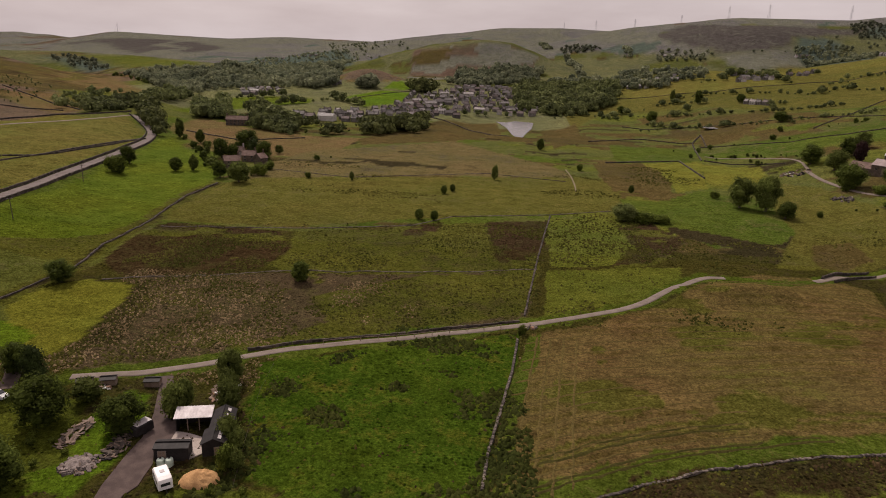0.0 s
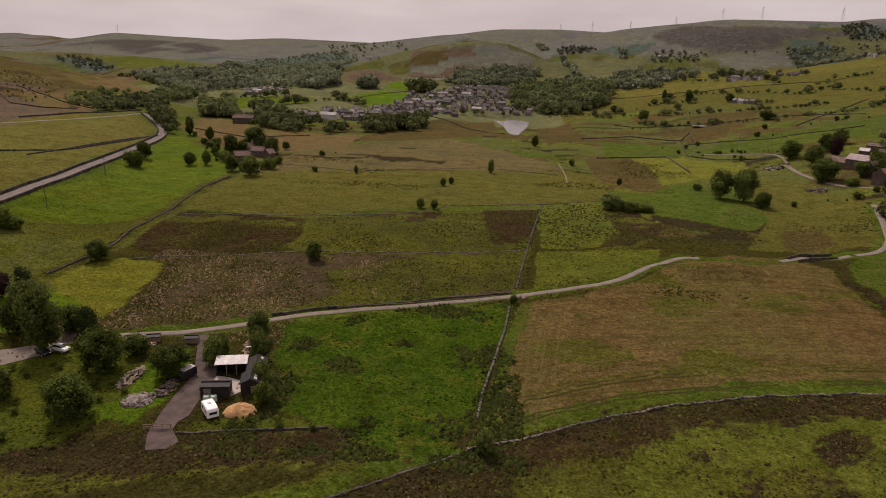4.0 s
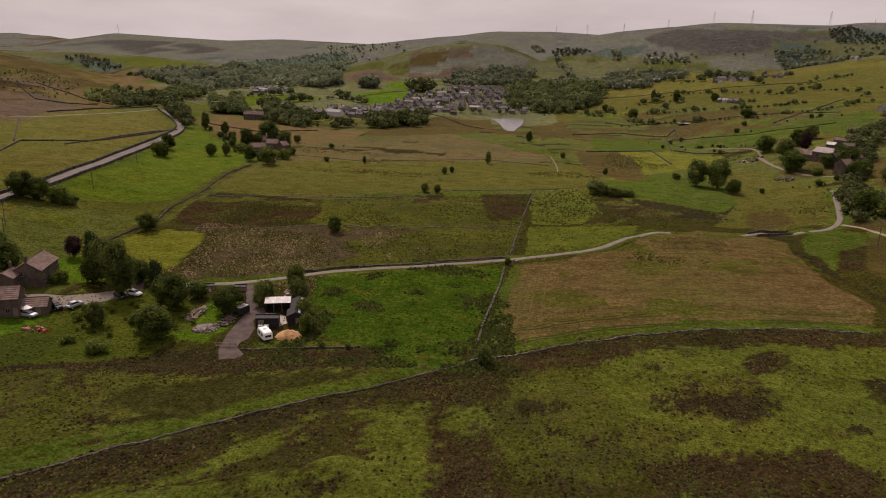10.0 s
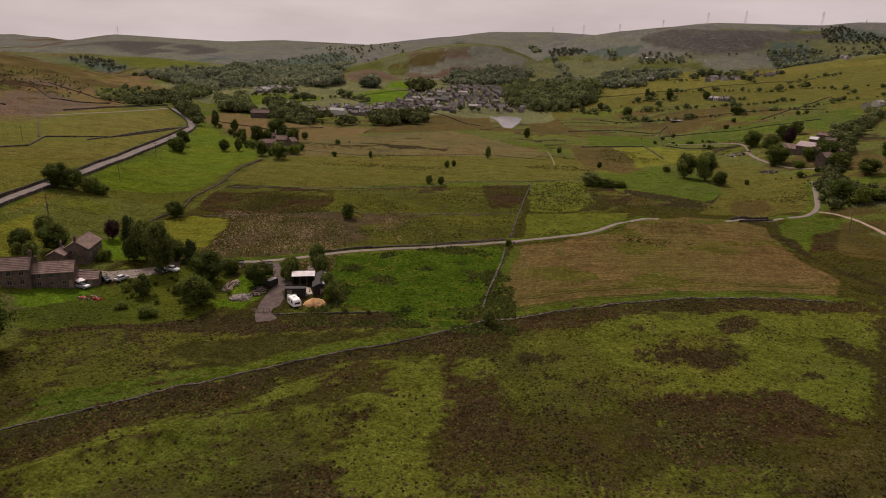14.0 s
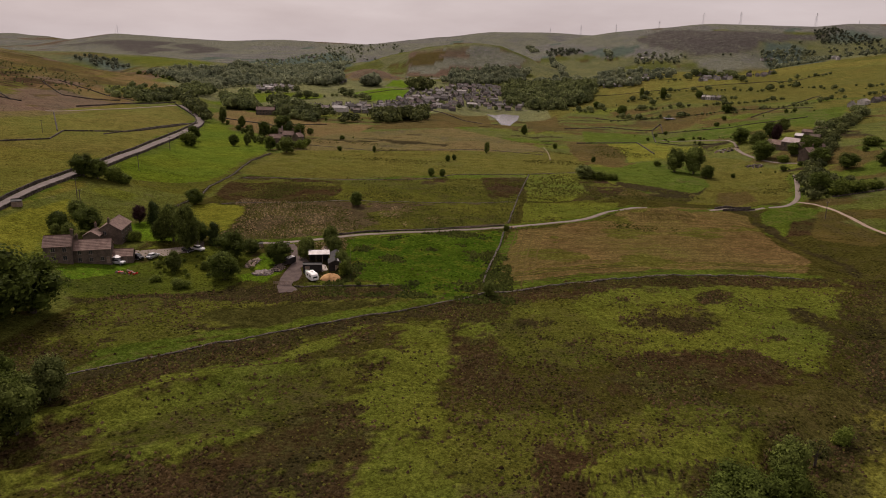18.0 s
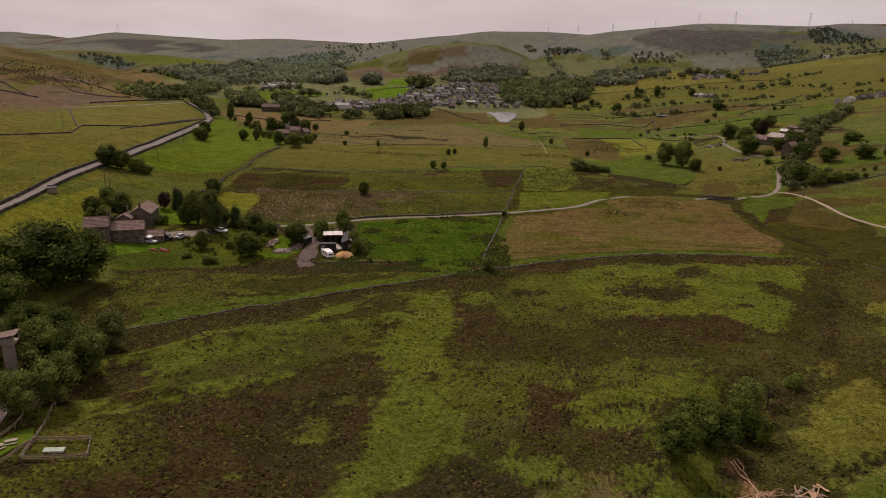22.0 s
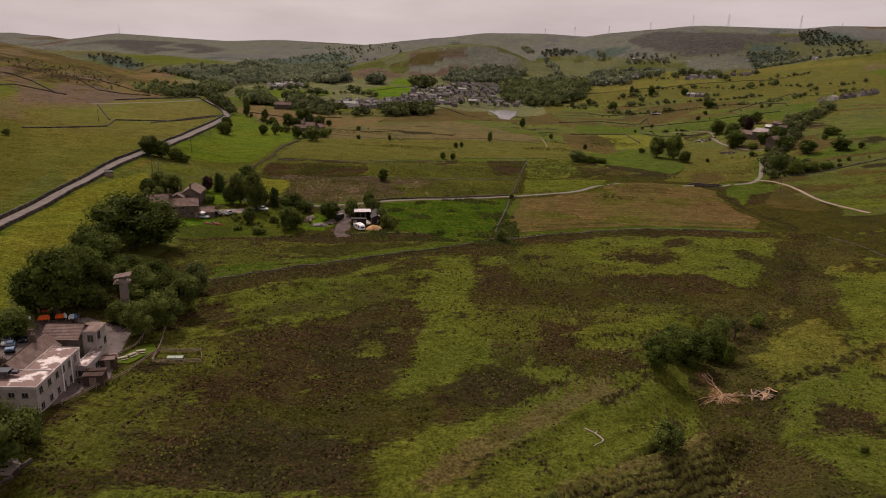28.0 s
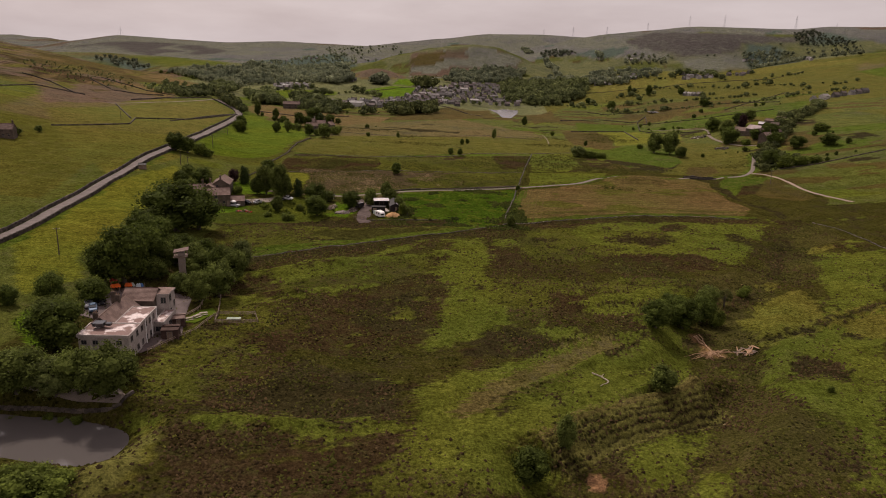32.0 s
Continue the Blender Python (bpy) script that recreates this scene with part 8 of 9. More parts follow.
# swath lines left by the mower: low ridges that follow the field's edges
HAY_EDGE = [(12.3, 157.8), (30.2, 168.5), (51.7, 185.8), (70.6, 208.3), (88.6, 218.6), (122, 214.2), (116.5, 189.4), (114.7, 166.7), (116.2, 137.7), (108.9, 124), (68.7, 118.7), (50.3, 113), (29.7, 104.7), (6.6, 90), (4.4, 95.3), (7.8, 129.2)]


def swath(lines, label, mat, wide, high):
    V, F = [], []
    rng = np.random.default_rng(5)
    for line in lines:
        c = resample(line, 1.6)
        keep = inside(HAY_EDGE, c[:, 0], c[:, 1]) & (rough_noise(c[:, 0], c[:, 1], 18, 71) > -0.45)
        d = np.gradient(c, axis=0)
        d /= np.linalg.norm(d, axis=1)[:, None] + 1e-9
        n = np.stack([-d[:, 1], d[:, 0]], 1)
        c = c + n * rng.normal(0, 0.12, (len(c), 1))
        w = wide * rng.uniform(0.6, 1.3, len(c))
        for o, up in ((-1, -0.04), (0, high), (1, -0.04)):
            q = c + n * (o * w)[:, None]
            V.append(np.stack([q[:, 0], q[:, 1], surface(q[:, 0], q[:, 1]) + up], 1))
        base, m = sum(len(v) for v in V[:-3]), len(c)
        for i in np.nonzero(keep[:-1] & keep[1:])[0]:
            for j in (0, 1):
                F.append((base + j * m + i, base + j * m + i + 1, base + (j + 1) * m + i + 1, base + (j + 1) * m + i))
    return tagged(new("swath_line", mesh_from("swath_line", np.concatenate(V), F, mat)), label, "grass", kind="stuff")


swath([beside(WALL_LONG[12:], 9 + 4.2 * k) for k in range(24)] + [beside([(15, 158), (10.5, 122), (8, 96)], 3.2 * k) for k in range(4)], "dry mown swath lines across the hill field",
      shade("swath_grass", (0.078, 0.061, 0.021), 0.95, 0, 0.3, 0.1, 2, 0, (0.100, 0.075, 0.026), 0.0), 0.36, 0.1)
swath([beside(WALL_LONG[12:], o) for o in (11.6, 13.2, 5.2, 6.6)], "dark wheel tracks along the field's headland", shade("wheel_track_grass", (0.040, 0.036, 0.012), 0.95, 0, 0.3, 0.1, 2, 0, (0.050, 0.046, 0.013), 0.0), 0.5, 0.1)

# ---------------------------------------------------------------- trees that stand singly: kind, x, y, height, width
plant("oak", -130.7, 118.1, 9.7, 10)
plant("ash", -131.8, 108.4, 5.7, 5.3)
plant("ash", -136.7, 109, 4.2, 3.6)
plant("copper", -124.8, 140.1, 7.4, 5.7)
plant("yew", -120.4, 142.7, 8.6, 6.2)
plant("ash", -103.3, 121.5, 14.2, 9.6)
plant("ash", -94.2, 112.3, 16.5, 9.8)
plant("oak", -107.1, 120.8, 8.5, 7.3)
plant("yew", -88.5, 120.4, 8.1, 5.7)
plant("oak", -76.9, 105.9, 10.2, 10.6)
plant("oak", -62, 106.3, 7.8, 9.6)
plant("oak", -72.3, 88, 8.9, 10.5)
plant("ash", -89.6, 92.4, 6.4, 5.7)
plant("bush", -81.8, 78.4, 3.4, 6.2)
plant("bush", -90.9, 83, 2.3, 3.7)
plant("bush", -81, 95.2, 3.1, 4)
plant("ash", -54.9, 111.3, 7.7, 5.6)
plant("ash", -54.1, 114.3, 6.8, 4)
plant("ash", -49.9, 126.1, 7.5, 6)
plant("ash", -45.4, 114.8, 6.8, 5.3)
plant("ash", -41.3, 103.7, 6.1, 4.7)
plant("bush", -38.9, 97.5, 5.6, 3.6)
plant("oak", -118.9, 175, 7.1, 8.3)
plant("oak", -172.6, 185.1, 10.5, 11.5)
plant("oak", -167.0, 186.6, 9.2, 10.4)
plant("bush", -162.3, 189.1, 7.2, 10)
plant("bush", -157.6, 191.6, 5.0, 7.5)
plant("oak", -53, 187.1, 6.4, 6.3)
plant("oak", -27.4, 266.6, 4.7, 4.3)
plant("oak", -21.1, 266.5, 4.4, 3.7)
plant("oak", -21.4, 317.3, 4.4, 3.6)
plant("oak", -17.8, 323.1, 3.7, 3.3)
plant("ash", 2.2, 357.7, 8.1, 4.3)
plant("ash", -70.7, 339, 4.6, 2.8)
plant("bush", -93.7, 339.5, 3.6, 4.2)
plant("willow", 56.7, 282.3, 7.8, 11.8)
plant("bush", 65, 280, 6, 11.7)
plant("bush", 71.2, 280.6, 4.2, 8.8)
plant("ash", 115.8, 318.2, 15.1, 12.9)
plant("ash", 125.3, 313, 17.5, 14.3)
plant("oak", 129.2, 300.1, 8.1, 9.2)
plant("bush", 109.7, 335.9, 4.5, 5)
plant("bush", 146.3, 306.8, 3.2, 3.1)
plant("oak", 186.2, 413.4, 12, 13.7)
plant("ash", 188.5, 388.8, 12.2, 14.2)
plant("copper", 202.2, 392, 13.7, 7.5)
plant("oak", 178.6, 351.5, 13.3, 15.8)
plant("oak", 196.5, 346.8, 9, 11.8)
plant("oak", 203, 339, 12.2, 13.9)
plant("oak", 198, 315.8, 9.6, 12.5)
plant("oak", 70.6, 341.7, 4.2, 3.4)
plant("oak", 32.5, 477.6, 8.4, 6.4)
plant("bush", 51.8, 402.5, 4.8, 4.7)
plant("bush", 11.4, 159.2, 2.8, 2.8)
plant("ash", 4.7, 85.1, 4.9, 3.6)
plant("oak", 170.3, 252.4, 10.6, 13)
plant("bush", 174.8, 244.3, 8.6, 12.7)
plant("bush", 183, 244.9, 6.3, 12.7)
plant("bush", 195.4, 248.7, 4.6, 12.8)
plant("oak", 203.3, 294.2, 9.1, 12.8)
plant("bush", 241.7, 344.4, 6.5, 14.3)
plant("oak", 222.6, 292.2, 8.4, 12.7)
plant("oak", -109, 42.7, 18, 22.8)
plant("oak", -111.8, 28.4, 10.9, 13.5)
plant("oak", -106, 20.9, 11.1, 11.8)
plant("oak", -98.6, -10.4, 16.1, 15.3)
plant("oak", -103.3, -11.4, 11.3, 9.5)
plant("oak", -98, -0.3, 14.6, 11.3)
plant("ash", -94.9, 2.4, 10, 8.4)
plant("ash", -84.6, -9.0, 5.6, 6.4)
plant("ash", -77.6, -13.8, 8.4, 7.6)
plant("ash", -74.7, -8.8, 10.1, 8.6)
plant("ash", -74.5, 1.6, 9.9, 8.6)
plant("willow", -76.6, 13.3, 9.4, 8)
plant("ash", -87, 6.5, 9.6, 8.6)
plant("oak", -79.4, 4.3, 9.5, 8.7)
plant("oak", -94.1, 12.5, 9.1, 8.9)
plant("oak", -88, 14.5, 8.2, 9)
plant("oak", -106.8, -28.6, 7.3, 8.2)
plant("oak", -90.8, -51.1, 10.6, 12.2)
plant("oak", -98.2, -25.3, 6.2, 7.5)
plant("oak", -112.4, -34.8, 4.9, 5.1)
plant("ash", -73.3, -65.6, 10.5, 10.5)
plant("ash", -89.3, -66.3, 8.7, 10.5)
plant("willow", -82.3, -66, 7.2, 8.1)
plant("ash", -78.5, -65.2, 8.9, 8.1)
plant("ash", -86.5, -65.6, 7.9, 8.1)
plant("ash", -73.4, -58.7, 6.1, 6)
plant("oak", 2.8, -71.4, 6.4, 7.2)
plant("ash", 9.2, -63.7, 6.6, 4.6)
plant("ash", 31.1, -43.7, 5.9, 6.5)
plant("oak", 38.2, -8.7, 7.6, 9.5)
plant("oak", 47.6, 0, 9.3, 10)
plant("oak", 54.4, 5.1, 7.9, 7.8)
plant("oak", 45.1, 3.3, 6.9, 9.2)
plant("bush", 67.4, -38.9, 1.6, 1.9)
plant("bush", -69.3, -95.1, 3.9, 8.5)
plant("bush", -65.1, -94.3, 3.5, 6.2)
plant("bush", -71.9, -92.0, 2.6, 5.0)
plant("bush", -69.2, -90.5, 2.2, 4.6)
plant("bush", -65.4, -90.5, 1.8, 4.0)
plant("bush", -67.5, -94.3, 2.8, 5.5)
plant("bush", -70.0, -95.3, 2.8, 5.0)
plant("oak", -157.9, 384.7, 12.3, 11.2)
plant("oak", -154, 416.8, 13.7, 16.9)
plant("oak", -134.6, 389.4, 11, 11.2)
plant("oak", -136.1, 329.3, 9.5, 8.9)
plant("ash", -123, 320.4, 10.9, 11.1)
plant("bush", -120.3, 341.4, 7.4, 10)
plant("bush", -131.2, 332.6, 5.1, 6.9)
plant("oak", -164.1, 339.6, 7.9, 7.1)
plant("ash", -156.3, 343.9, 8.6, 5.8)
plant("ash", -216.4, 455.1, 13.6, 7.5)
plant("oak", -193.9, 437, 9, 7.2)
plant("bush", -182.6, 419.4, 5.5, 7.7)
plant("bush", -187.3, 322, 9.4, 12.3)
plant("oak", -193.9, 348.2, 10.1, 9.9)
plant("ash", -96.5, -42.8, 7.8, 10.4)
plant("bush", -100.6, -22.8, 5.4, 7.9)
plant("ash", 57.7, 13.1, 8, 7.9)
plant("bush", 56.9, 2.9, 6.1, 5.1)
plant("thorn", 64.3, 16.8, 5.9, 5.8)
plant("bush", 72.1, 23.7, 4, 4.9)
plant("bush", -82.2, -68.9, 1.6, 2.6)
plant("bush", -79.7, -68.9, 1.6, 2.4)
plant("bush", -76.7, -69, 1.8, 2.8)
plant("bush", -88.8, -69.6, 1.4, 2.6)
plant("oak", -103.5, 4.3, 9.4, 12.3)
plant("ash", -93.6, -3.4, 6.4, 7.6)
plant("ash", -85.5, 4.3, 7.9, 9.2)
plant("ash", -80.1, 10.4, 6.8, 7.3)
plant("ash", -78.6, -3.2, 5.4, 6.6)
plant("oak", -95.1, 14.9, 8.3, 9.8)
plant("ash", 184.8, 751.5, 11.5, 6.3)
plant("oak", 199.3, 707.3, 14.5, 8.3)
plant("oak", 145.9, 660.7, 11.5, 12.3)
plant("oak", 221.2, 555.8, 8.6, 12.2)
plant("oak", 128.4, 726.6, 8.8, 8.6)
plant("oak", 233.1, 686, 9.3, 10.3)
plant("oak", 206.6, 413, 11.6, 13.1)
plant("ash", 221.6, 429.2, 10.1, 10.8)
plant("oak", 208.5, 360, 9.7, 9.5)
plant("bush", 177.3, 350.3, 7.2, 10.1)
plant("bush", 183.8, 332.7, 5.4, 9)
plant("oak", -138.4, 114.1, 6.9, 7.5)
plant("ash", -143, 131.4, 6.4, 7.3)
plant("bush", -116, 118.6, 4.6, 5.2)
plant("oak", -94.3, 123.3, 7.2, 6.3)
plant("ash", -73.8, 114.7, 5.1, 6.7)
plant("oak", -104.6, 50.2, 15.0, 16.5)
plant("oak", -151.8, 386.1, 8.8, 7.9)
plant("yew", -144, 401, 9.8, 8.9)
plant("bush", -154.6, 363.2, 6.2, 6.8)
plant("bush", -119.3, 355.9, 5.4, 6.6)
plant("ash", -37.5, 97.5, 3.8, 3.1)
plant("ash", -39.7, 102.9, 4.4, 3.4)
plant("ash", -48.2, 121, 5.5, 4.6)

# ---------------------------------------------------------------- vehicles, poles, yard and terrace things
CAR_PAINT = {"silver": shade("silver_paint", (0.5, 0.5, 0.52), 0.3, 0.5, 0.04, 1, 4, 0), "black": shade("black_paint", (0.02, 0.02, 0.022), 0.25, 0.2, 0.1, 1, 4, 0),
             "white": shade("white_car_paint", (0.72, 0.71, 0.7), 0.3, 0.0, 0.04, 1, 4, 0), "blue": shade("blue_paint", (0.06, 0.1, 0.16), 0.3, 0.2, 0.1, 1, 4, 0), "red": shade("red_paint", (0.4, 0.03, 0.02), 0.35, 0.0, 0.1, 1, 4, 0)}
RUBBER = shade("rubber", (0.02, 0.02, 0.02), 0.9, 0, 0.1, 1, 5, 0)
LIGHTGLASS = shade("lamp_glass", (0.6, 0.58, 0.55), 0.2, 0, 0.05, 1, 5, 0)


def loft(sections, mat, name, parent):
    """A body through cross-sections: each a y and a ring of (x, z)."""
    V, F, n = [], [], len(sections[0][1])
    for y, ring in sections:
        V += [(x, y, z) for x, z in ring]
    for s in range(len(sections) - 1):
        for k in range(n):
            q = (k + 1) % n
            F.append((s * n + k, s * n + q, (s + 1) * n + q, (s + 1) * n + k))
    F += [tuple(range(n)), tuple(range(len(V) - 1, len(V) - n - 1, -1))]
    bm = bmesh.new()
    vs = [bm.verts.new(v) for v in V]
    for f in F:
        bm.faces.new([vs[k] for k in f])
    bmesh.ops.recalc_face_normals(bm, faces=bm.faces[:])
    return part(name, bm, mat, parent)


def car(x, y, turn, paint_name, label):
    root = holder("car", pose(x, y, hz(x, y) + 0.16, 0, 0, turn), label, "car")
    def ring(w, lo, hi):
        return [(-w, lo + 0.1), (-w * 0.9, lo), (w * 0.9, lo), (w, lo + 0.1), (w, hi - 0.12), (w * 0.88, hi), (-w * 0.88, hi), (-w, hi - 0.12)]
    loft([(-2.15, ring(0.75, 0.35, 0.7)), (-2.0, ring(0.85, 0.25, 0.85)), (-0.9, ring(0.88, 0.22, 0.95)), (1.2, ring(0.88, 0.22, 0.98)), (2.0, ring(0.84, 0.27, 0.92)), (2.15, ring(0.76, 0.35, 0.8))], CAR_PAINT[paint_name], "body", root)
    loft([(-1.0, ring(0.76, 0.9, 1.1)), (-0.35, ring(0.7, 0.9, 1.42)), (1.0, ring(0.68, 0.9, 1.45)), (1.75, ring(0.72, 0.9, 1.08))], GLASS, "glazing", root)
    loft([(-0.4, ring(0.6, 1.4, 1.47)), (1.05, ring(0.6, 1.4, 1.49))], CAR_PAINT[paint_name], "roof", root)
    for wx in (-0.82, 0.82):
        for wy in (-1.35, 1.35):
            bm = bmesh.new()
            bmesh.ops.create_cone(bm, segments=14, radius1=0.32, radius2=0.32, depth=0.2, cap_ends=True, matrix=pose(wx, wy, 0.18, 0, 90, 0))
            wh = part("wheel", bm, RUBBER, root)
            bm = bmesh.new()
            bmesh.ops.create_cone(bm, segments=10, radius1=0.19, radius2=0.16, depth=0.22, cap_ends=True, matrix=pose(wx, wy, 0.18, 0, 90, 0))
            part("rim", bm, LIGHTGLASS, wh)
    for wx in (-0.6, 0.6):
        part("headlight", box(bmesh.new(), wx - 0.16, -2.16, 0.58, wx + 0.16, -2.06, 0.7, 0.02), LIGHTGLASS, root)
    return root


car(-107.8, 94.2, 80, "silver", "silver car parked before the stone farm")
car(-104.9, 100.6, 60, "black", "black car parked beside the stone garage")
car(-100.9, 102.2, 160, "silver", "silver hatchback on the gravel court")
car(-93.8, 111.2, 60, "black", "black car parked at the drive's end")
car(-91.0, 113.2, 75, "white", "white car parked at the drive's end")
for x, y, c in ((-95.6, -30.5, "blue"), (-98.0, -28.2, "silver"), (-96.6, -25.2, "black"), (-100, -22, "blue")):
    car(x, y, 30, c, f"{c} car parked behind the white centre")

# caravan
root = holder("caravan", pose(-47.5, 92.2, hz(-47.5, 92.2), 0, 0, 38), "small white touring caravan in the farm yard", "caravan")
def shell(h0, h1):
    return [(-1.1, h0 + 0.1), (-1.05, h0), (1.05, h0), (1.1, h0 + 0.1), (1.1, h1 - 0.25), (0.95, h1), (-0.95, h1), (-1.1, h1 - 0.25)]
loft([(-2.2, shell(0.6, 1.8)), (-2.0, shell(0.45, 2.25)), (-1.2, shell(0.4, 2.5)), (1.4, shell(0.4, 2.5)), (2.0, shell(0.45, 2.3)), (2.15, shell(0.6, 1.9))], WHITE, "body", root)
for yy, ww in ((-1.0, 0.9), (0.9, 1.0)):
    for sx in (-1, 1):
        part("window", box(bmesh.new(), sx * 1.1 - 0.02, yy - ww / 2, 1.3, sx * 1.1 + 0.02, yy + ww / 2, 1.9), GLASS, root)
part("window", box(bmesh.new(), -0.7, -2.24, 1.2, 0.7, -2.1, 1.7), GLASS, root, "wide dark front window")
part("skylight", box(bmesh.new(), -0.35, -0.3, 2.5, 0.35, 0.4, 2.58, 0.05), TIN, root)
for sx in (-1, 1):
    bm = bmesh.new()
    bmesh.ops.create_cone(bm, segments=14, radius1=0.33, radius2=0.33, depth=0.2, cap_ends=True, matrix=pose(sx * 0.95, 0.2, 0.33, 0, 90, 0))
    part("wheel", bm, RUBBER, root)
part("tow_bar", box(bmesh.new(), -0.05, -3.2, 0.4, 0.05, -2.1, 0.5), DARKTIN, root)

# two round tanks
TANK = shade("pale_green_plastic", (0.42, 0.5, 0.42), 0.5, 0, 0.06, 0.8, 4, 0)
for x, y in ((-50.3, 97.0), (-48.9, 97.2)):
    bm = bmesh.new()
    V = []
    prof = [(0.0, 1.55), (0.25, 1.52), (0.6, 1.35), (0.66, 1.2), (0.66, 0.8), (0.69, 0.75), (0.66, 0.7), (0.66, 0.0)]
    rings = [[bm.verts.new((r * math.cos(k * math.pi / 8), r * math.sin(k * math.pi / 8), z)) for k in range(16)] for r, z in prof[1:]]
    for a, b in zip(rings, rings[1:]):
        for k in range(16):
            bm.faces.new((a[k], b[k], b[(k + 1) % 16], a[(k + 1) % 16]))
    bm.faces.new(rings[0])
    root = holder("water_tank", pose(x, y, hz(x, y) - 0.03), "round pale green plastic water tank", "tank", "tanks by the shed")
    part("body", bm, TANK, root)
    bm = bmesh.new()
    bmesh.ops.create_cone(bm, segments=12, radius1=0.2, radius2=0.17, depth=0.14, cap_ends=True, matrix=Matrix.Translation((0, 0, 1.56)))
    part("lid", bm, DARKTIN, root)


def heap(name, x, y, rx, ry, high, mat, label, category, seed, rough=0.25, turn=0):
    """A mound of loose stuff with an uneven surface."""
    V, F, n, m = [], [], 22, 7
    for j in range(m + 1):
        for k in range(n):
            a, r = 2 * math.pi * k / n, j / m
            e = 1 + rough * noise.noise(Vector((math.cos(a) * 1.3, math.sin(a) * 1.3, seed)))
            px, py = rx * r * e * math.cos(a), ry * r * e * math.sin(a)
            z = high * (1 - r ** 2.2) * (1 + rough * 1.6 * noise.noise(Vector((px * 1.1, py * 1.1, seed + 5.0)))) - (0.15 if j == m else 0)
            V.append((px, py, z))
    for j in range(m):
        for k in range(n):
            F.append((j * n + k, (j + 1) * n + k, (j + 1) * n + (k + 1) % n, j * n + (k + 1) % n))
    ob = new(name, mesh_from(name, V, F, mat))
    ob.matrix_basis = pose(x, y, hz(x, y) - 0.05, 0, 0, turn)
    return tagged(ob, label, category)


heap("chip_mound", -42.4, 93.9, 3.5, 2.6, 1.7, shade("orange_wood_chip", (0.36, 0.2, 0.085), 0.95, 0, 0.2, 0.8, 7, 0.05, (0.46, 0.27, 0.12)), "orange-brown heap of wood chip", "heap", 3.1, 0.2, 15)
RUBBLE = shade("pale_rubble", (0.2, 0.165, 0.15), 0.95, 0, 0.35, 1.5, 9, 0.06, (0.11, 0.088, 0.078), objvar=0.4)


def debris(name, x, y, rx, ry, count, seed, label, mats, low=0.25, high=1.2, flat=0.12):
    """A pile of planks, stones and sheets, thrown over one another; each piece a part."""
    rng = random.Random(seed)
    root = holder(name, pose(x, y, hz(x, y)), label, "pile")
    shapes = []
    for k in range(5):
        bm = bmesh.new()
        a, b, c = rng.uniform(low, high), rng.uniform(0.12, 0.4), rng.uniform(flat * 0.5, flat * 2)
        box(bm, -a, -b, -c, a, b, c, 0.03)
        for v in bm.verts:
            v.co += Vector((rng.uniform(-0.05, 0.05), rng.uniform(-0.05, 0.05), rng.uniform(-0.03, 0.03)))
        shapes.append(finish(bm, "piece", mats[k % len(mats)]))
    for k in range(count):
        a, r = rng.uniform(0, 6.28), math.sqrt(rng.random())
        px, py = rx * r * math.cos(a), ry * r * math.sin(a)
        ob = new("piece", shapes[rng.randrange(5)])
        ob.parent = root
        ob.matrix_basis = pose(px, py, hz(x + px, y + py) - hz(x, y) + 0.08 + rng.uniform(0, 0.7) * (1 - r), rng.uniform(-25, 25), rng.uniform(-25, 25), rng.uniform(0, 360))
    return root


heap("rubble_mound", -63.4, 95.2, 2.9, 3.2, 0.9, RUBBLE, "grey heap of rubble and old stone", "heap", 7.7, 0.3, 20)
debris("stone_pile", -63.4, 95.2, 3.0, 3.2, 110, 5, "loose pale stones and planks on a rubble heap", [RUBBLE, WOOD, STONE], 0.12, 0.42)
debris("timber_pile", -48.9, 121.0, 2.2, 3.6, 60, 6, "jumbled pile of old timber and junk", [WOOD, WHITE, WOOD, DIRT], 0.4, 1.5)
debris("scrap_pile", -60.2, 101.6, 1.8, 4.5, 60, 8, "scrap timber and sheets along the drive", [WOOD, BARK, DARKTIN], 0.25, 1.2, 0.07)
debris("log_pile", -69.5, 103.8, 1.4, 5.0, 60, 9, "grey dead branches stacked in the garden", [WOOD, BARK], 0.4, 1.3, 0.04)
debris("junk_pile", -75.5, 119.6, 3.2, 1.2, 26, 10, "farm junk stored beside the lane", [WOOD, DARKTIN, WHITE, DIRT], 0.3, 0.9, 0.25)
debris("junk_pile", -101.5, 87.6, 3.0, 1.5, 20, 11, "garden junk below the farm lawn", [WOOD, CAR_PAINT["red"], RUBBLE], 0.2, 0.7, 0.15)
debris("rock_scatter", 168, 333, 5, 6, 46, 12, "scatter of pale rocks by the farm track", [RUBBLE, STONE], 0.3, 0.8, 0.3)
debris("farm_junk", 172, 398, 9, 6, 50, 13, "farm trailers, bales and junk by a gate", [WOOD, RUBBLE, WHITE, DIRT, DARKTIN], 0.4, 1.2, 0.4)
debris("stone_tumble", 13.5, 163.2, 1.6, 1.4, 16, 14, "tumbled pink stones at the wall's end", [RUBBLE, DIRT], 0.2, 0.5, 0.2)
# bare roots and branches washed out at the scarp
ROOTS = shade("washed_roots", (0.27, 0.16, 0.09), 0.95, 0, 0.25, 0.7, 6, 0.02, (0.4, 0.26, 0.16))
TOP, FORK = (49.8, -4.0), (51.3, -13.1)
root = holder("uprooted_tree", pose(*FORK, hz(*FORK)), "bare orange-brown trunk and roots spread over the scarp", "tree")
rng = random.Random(77)


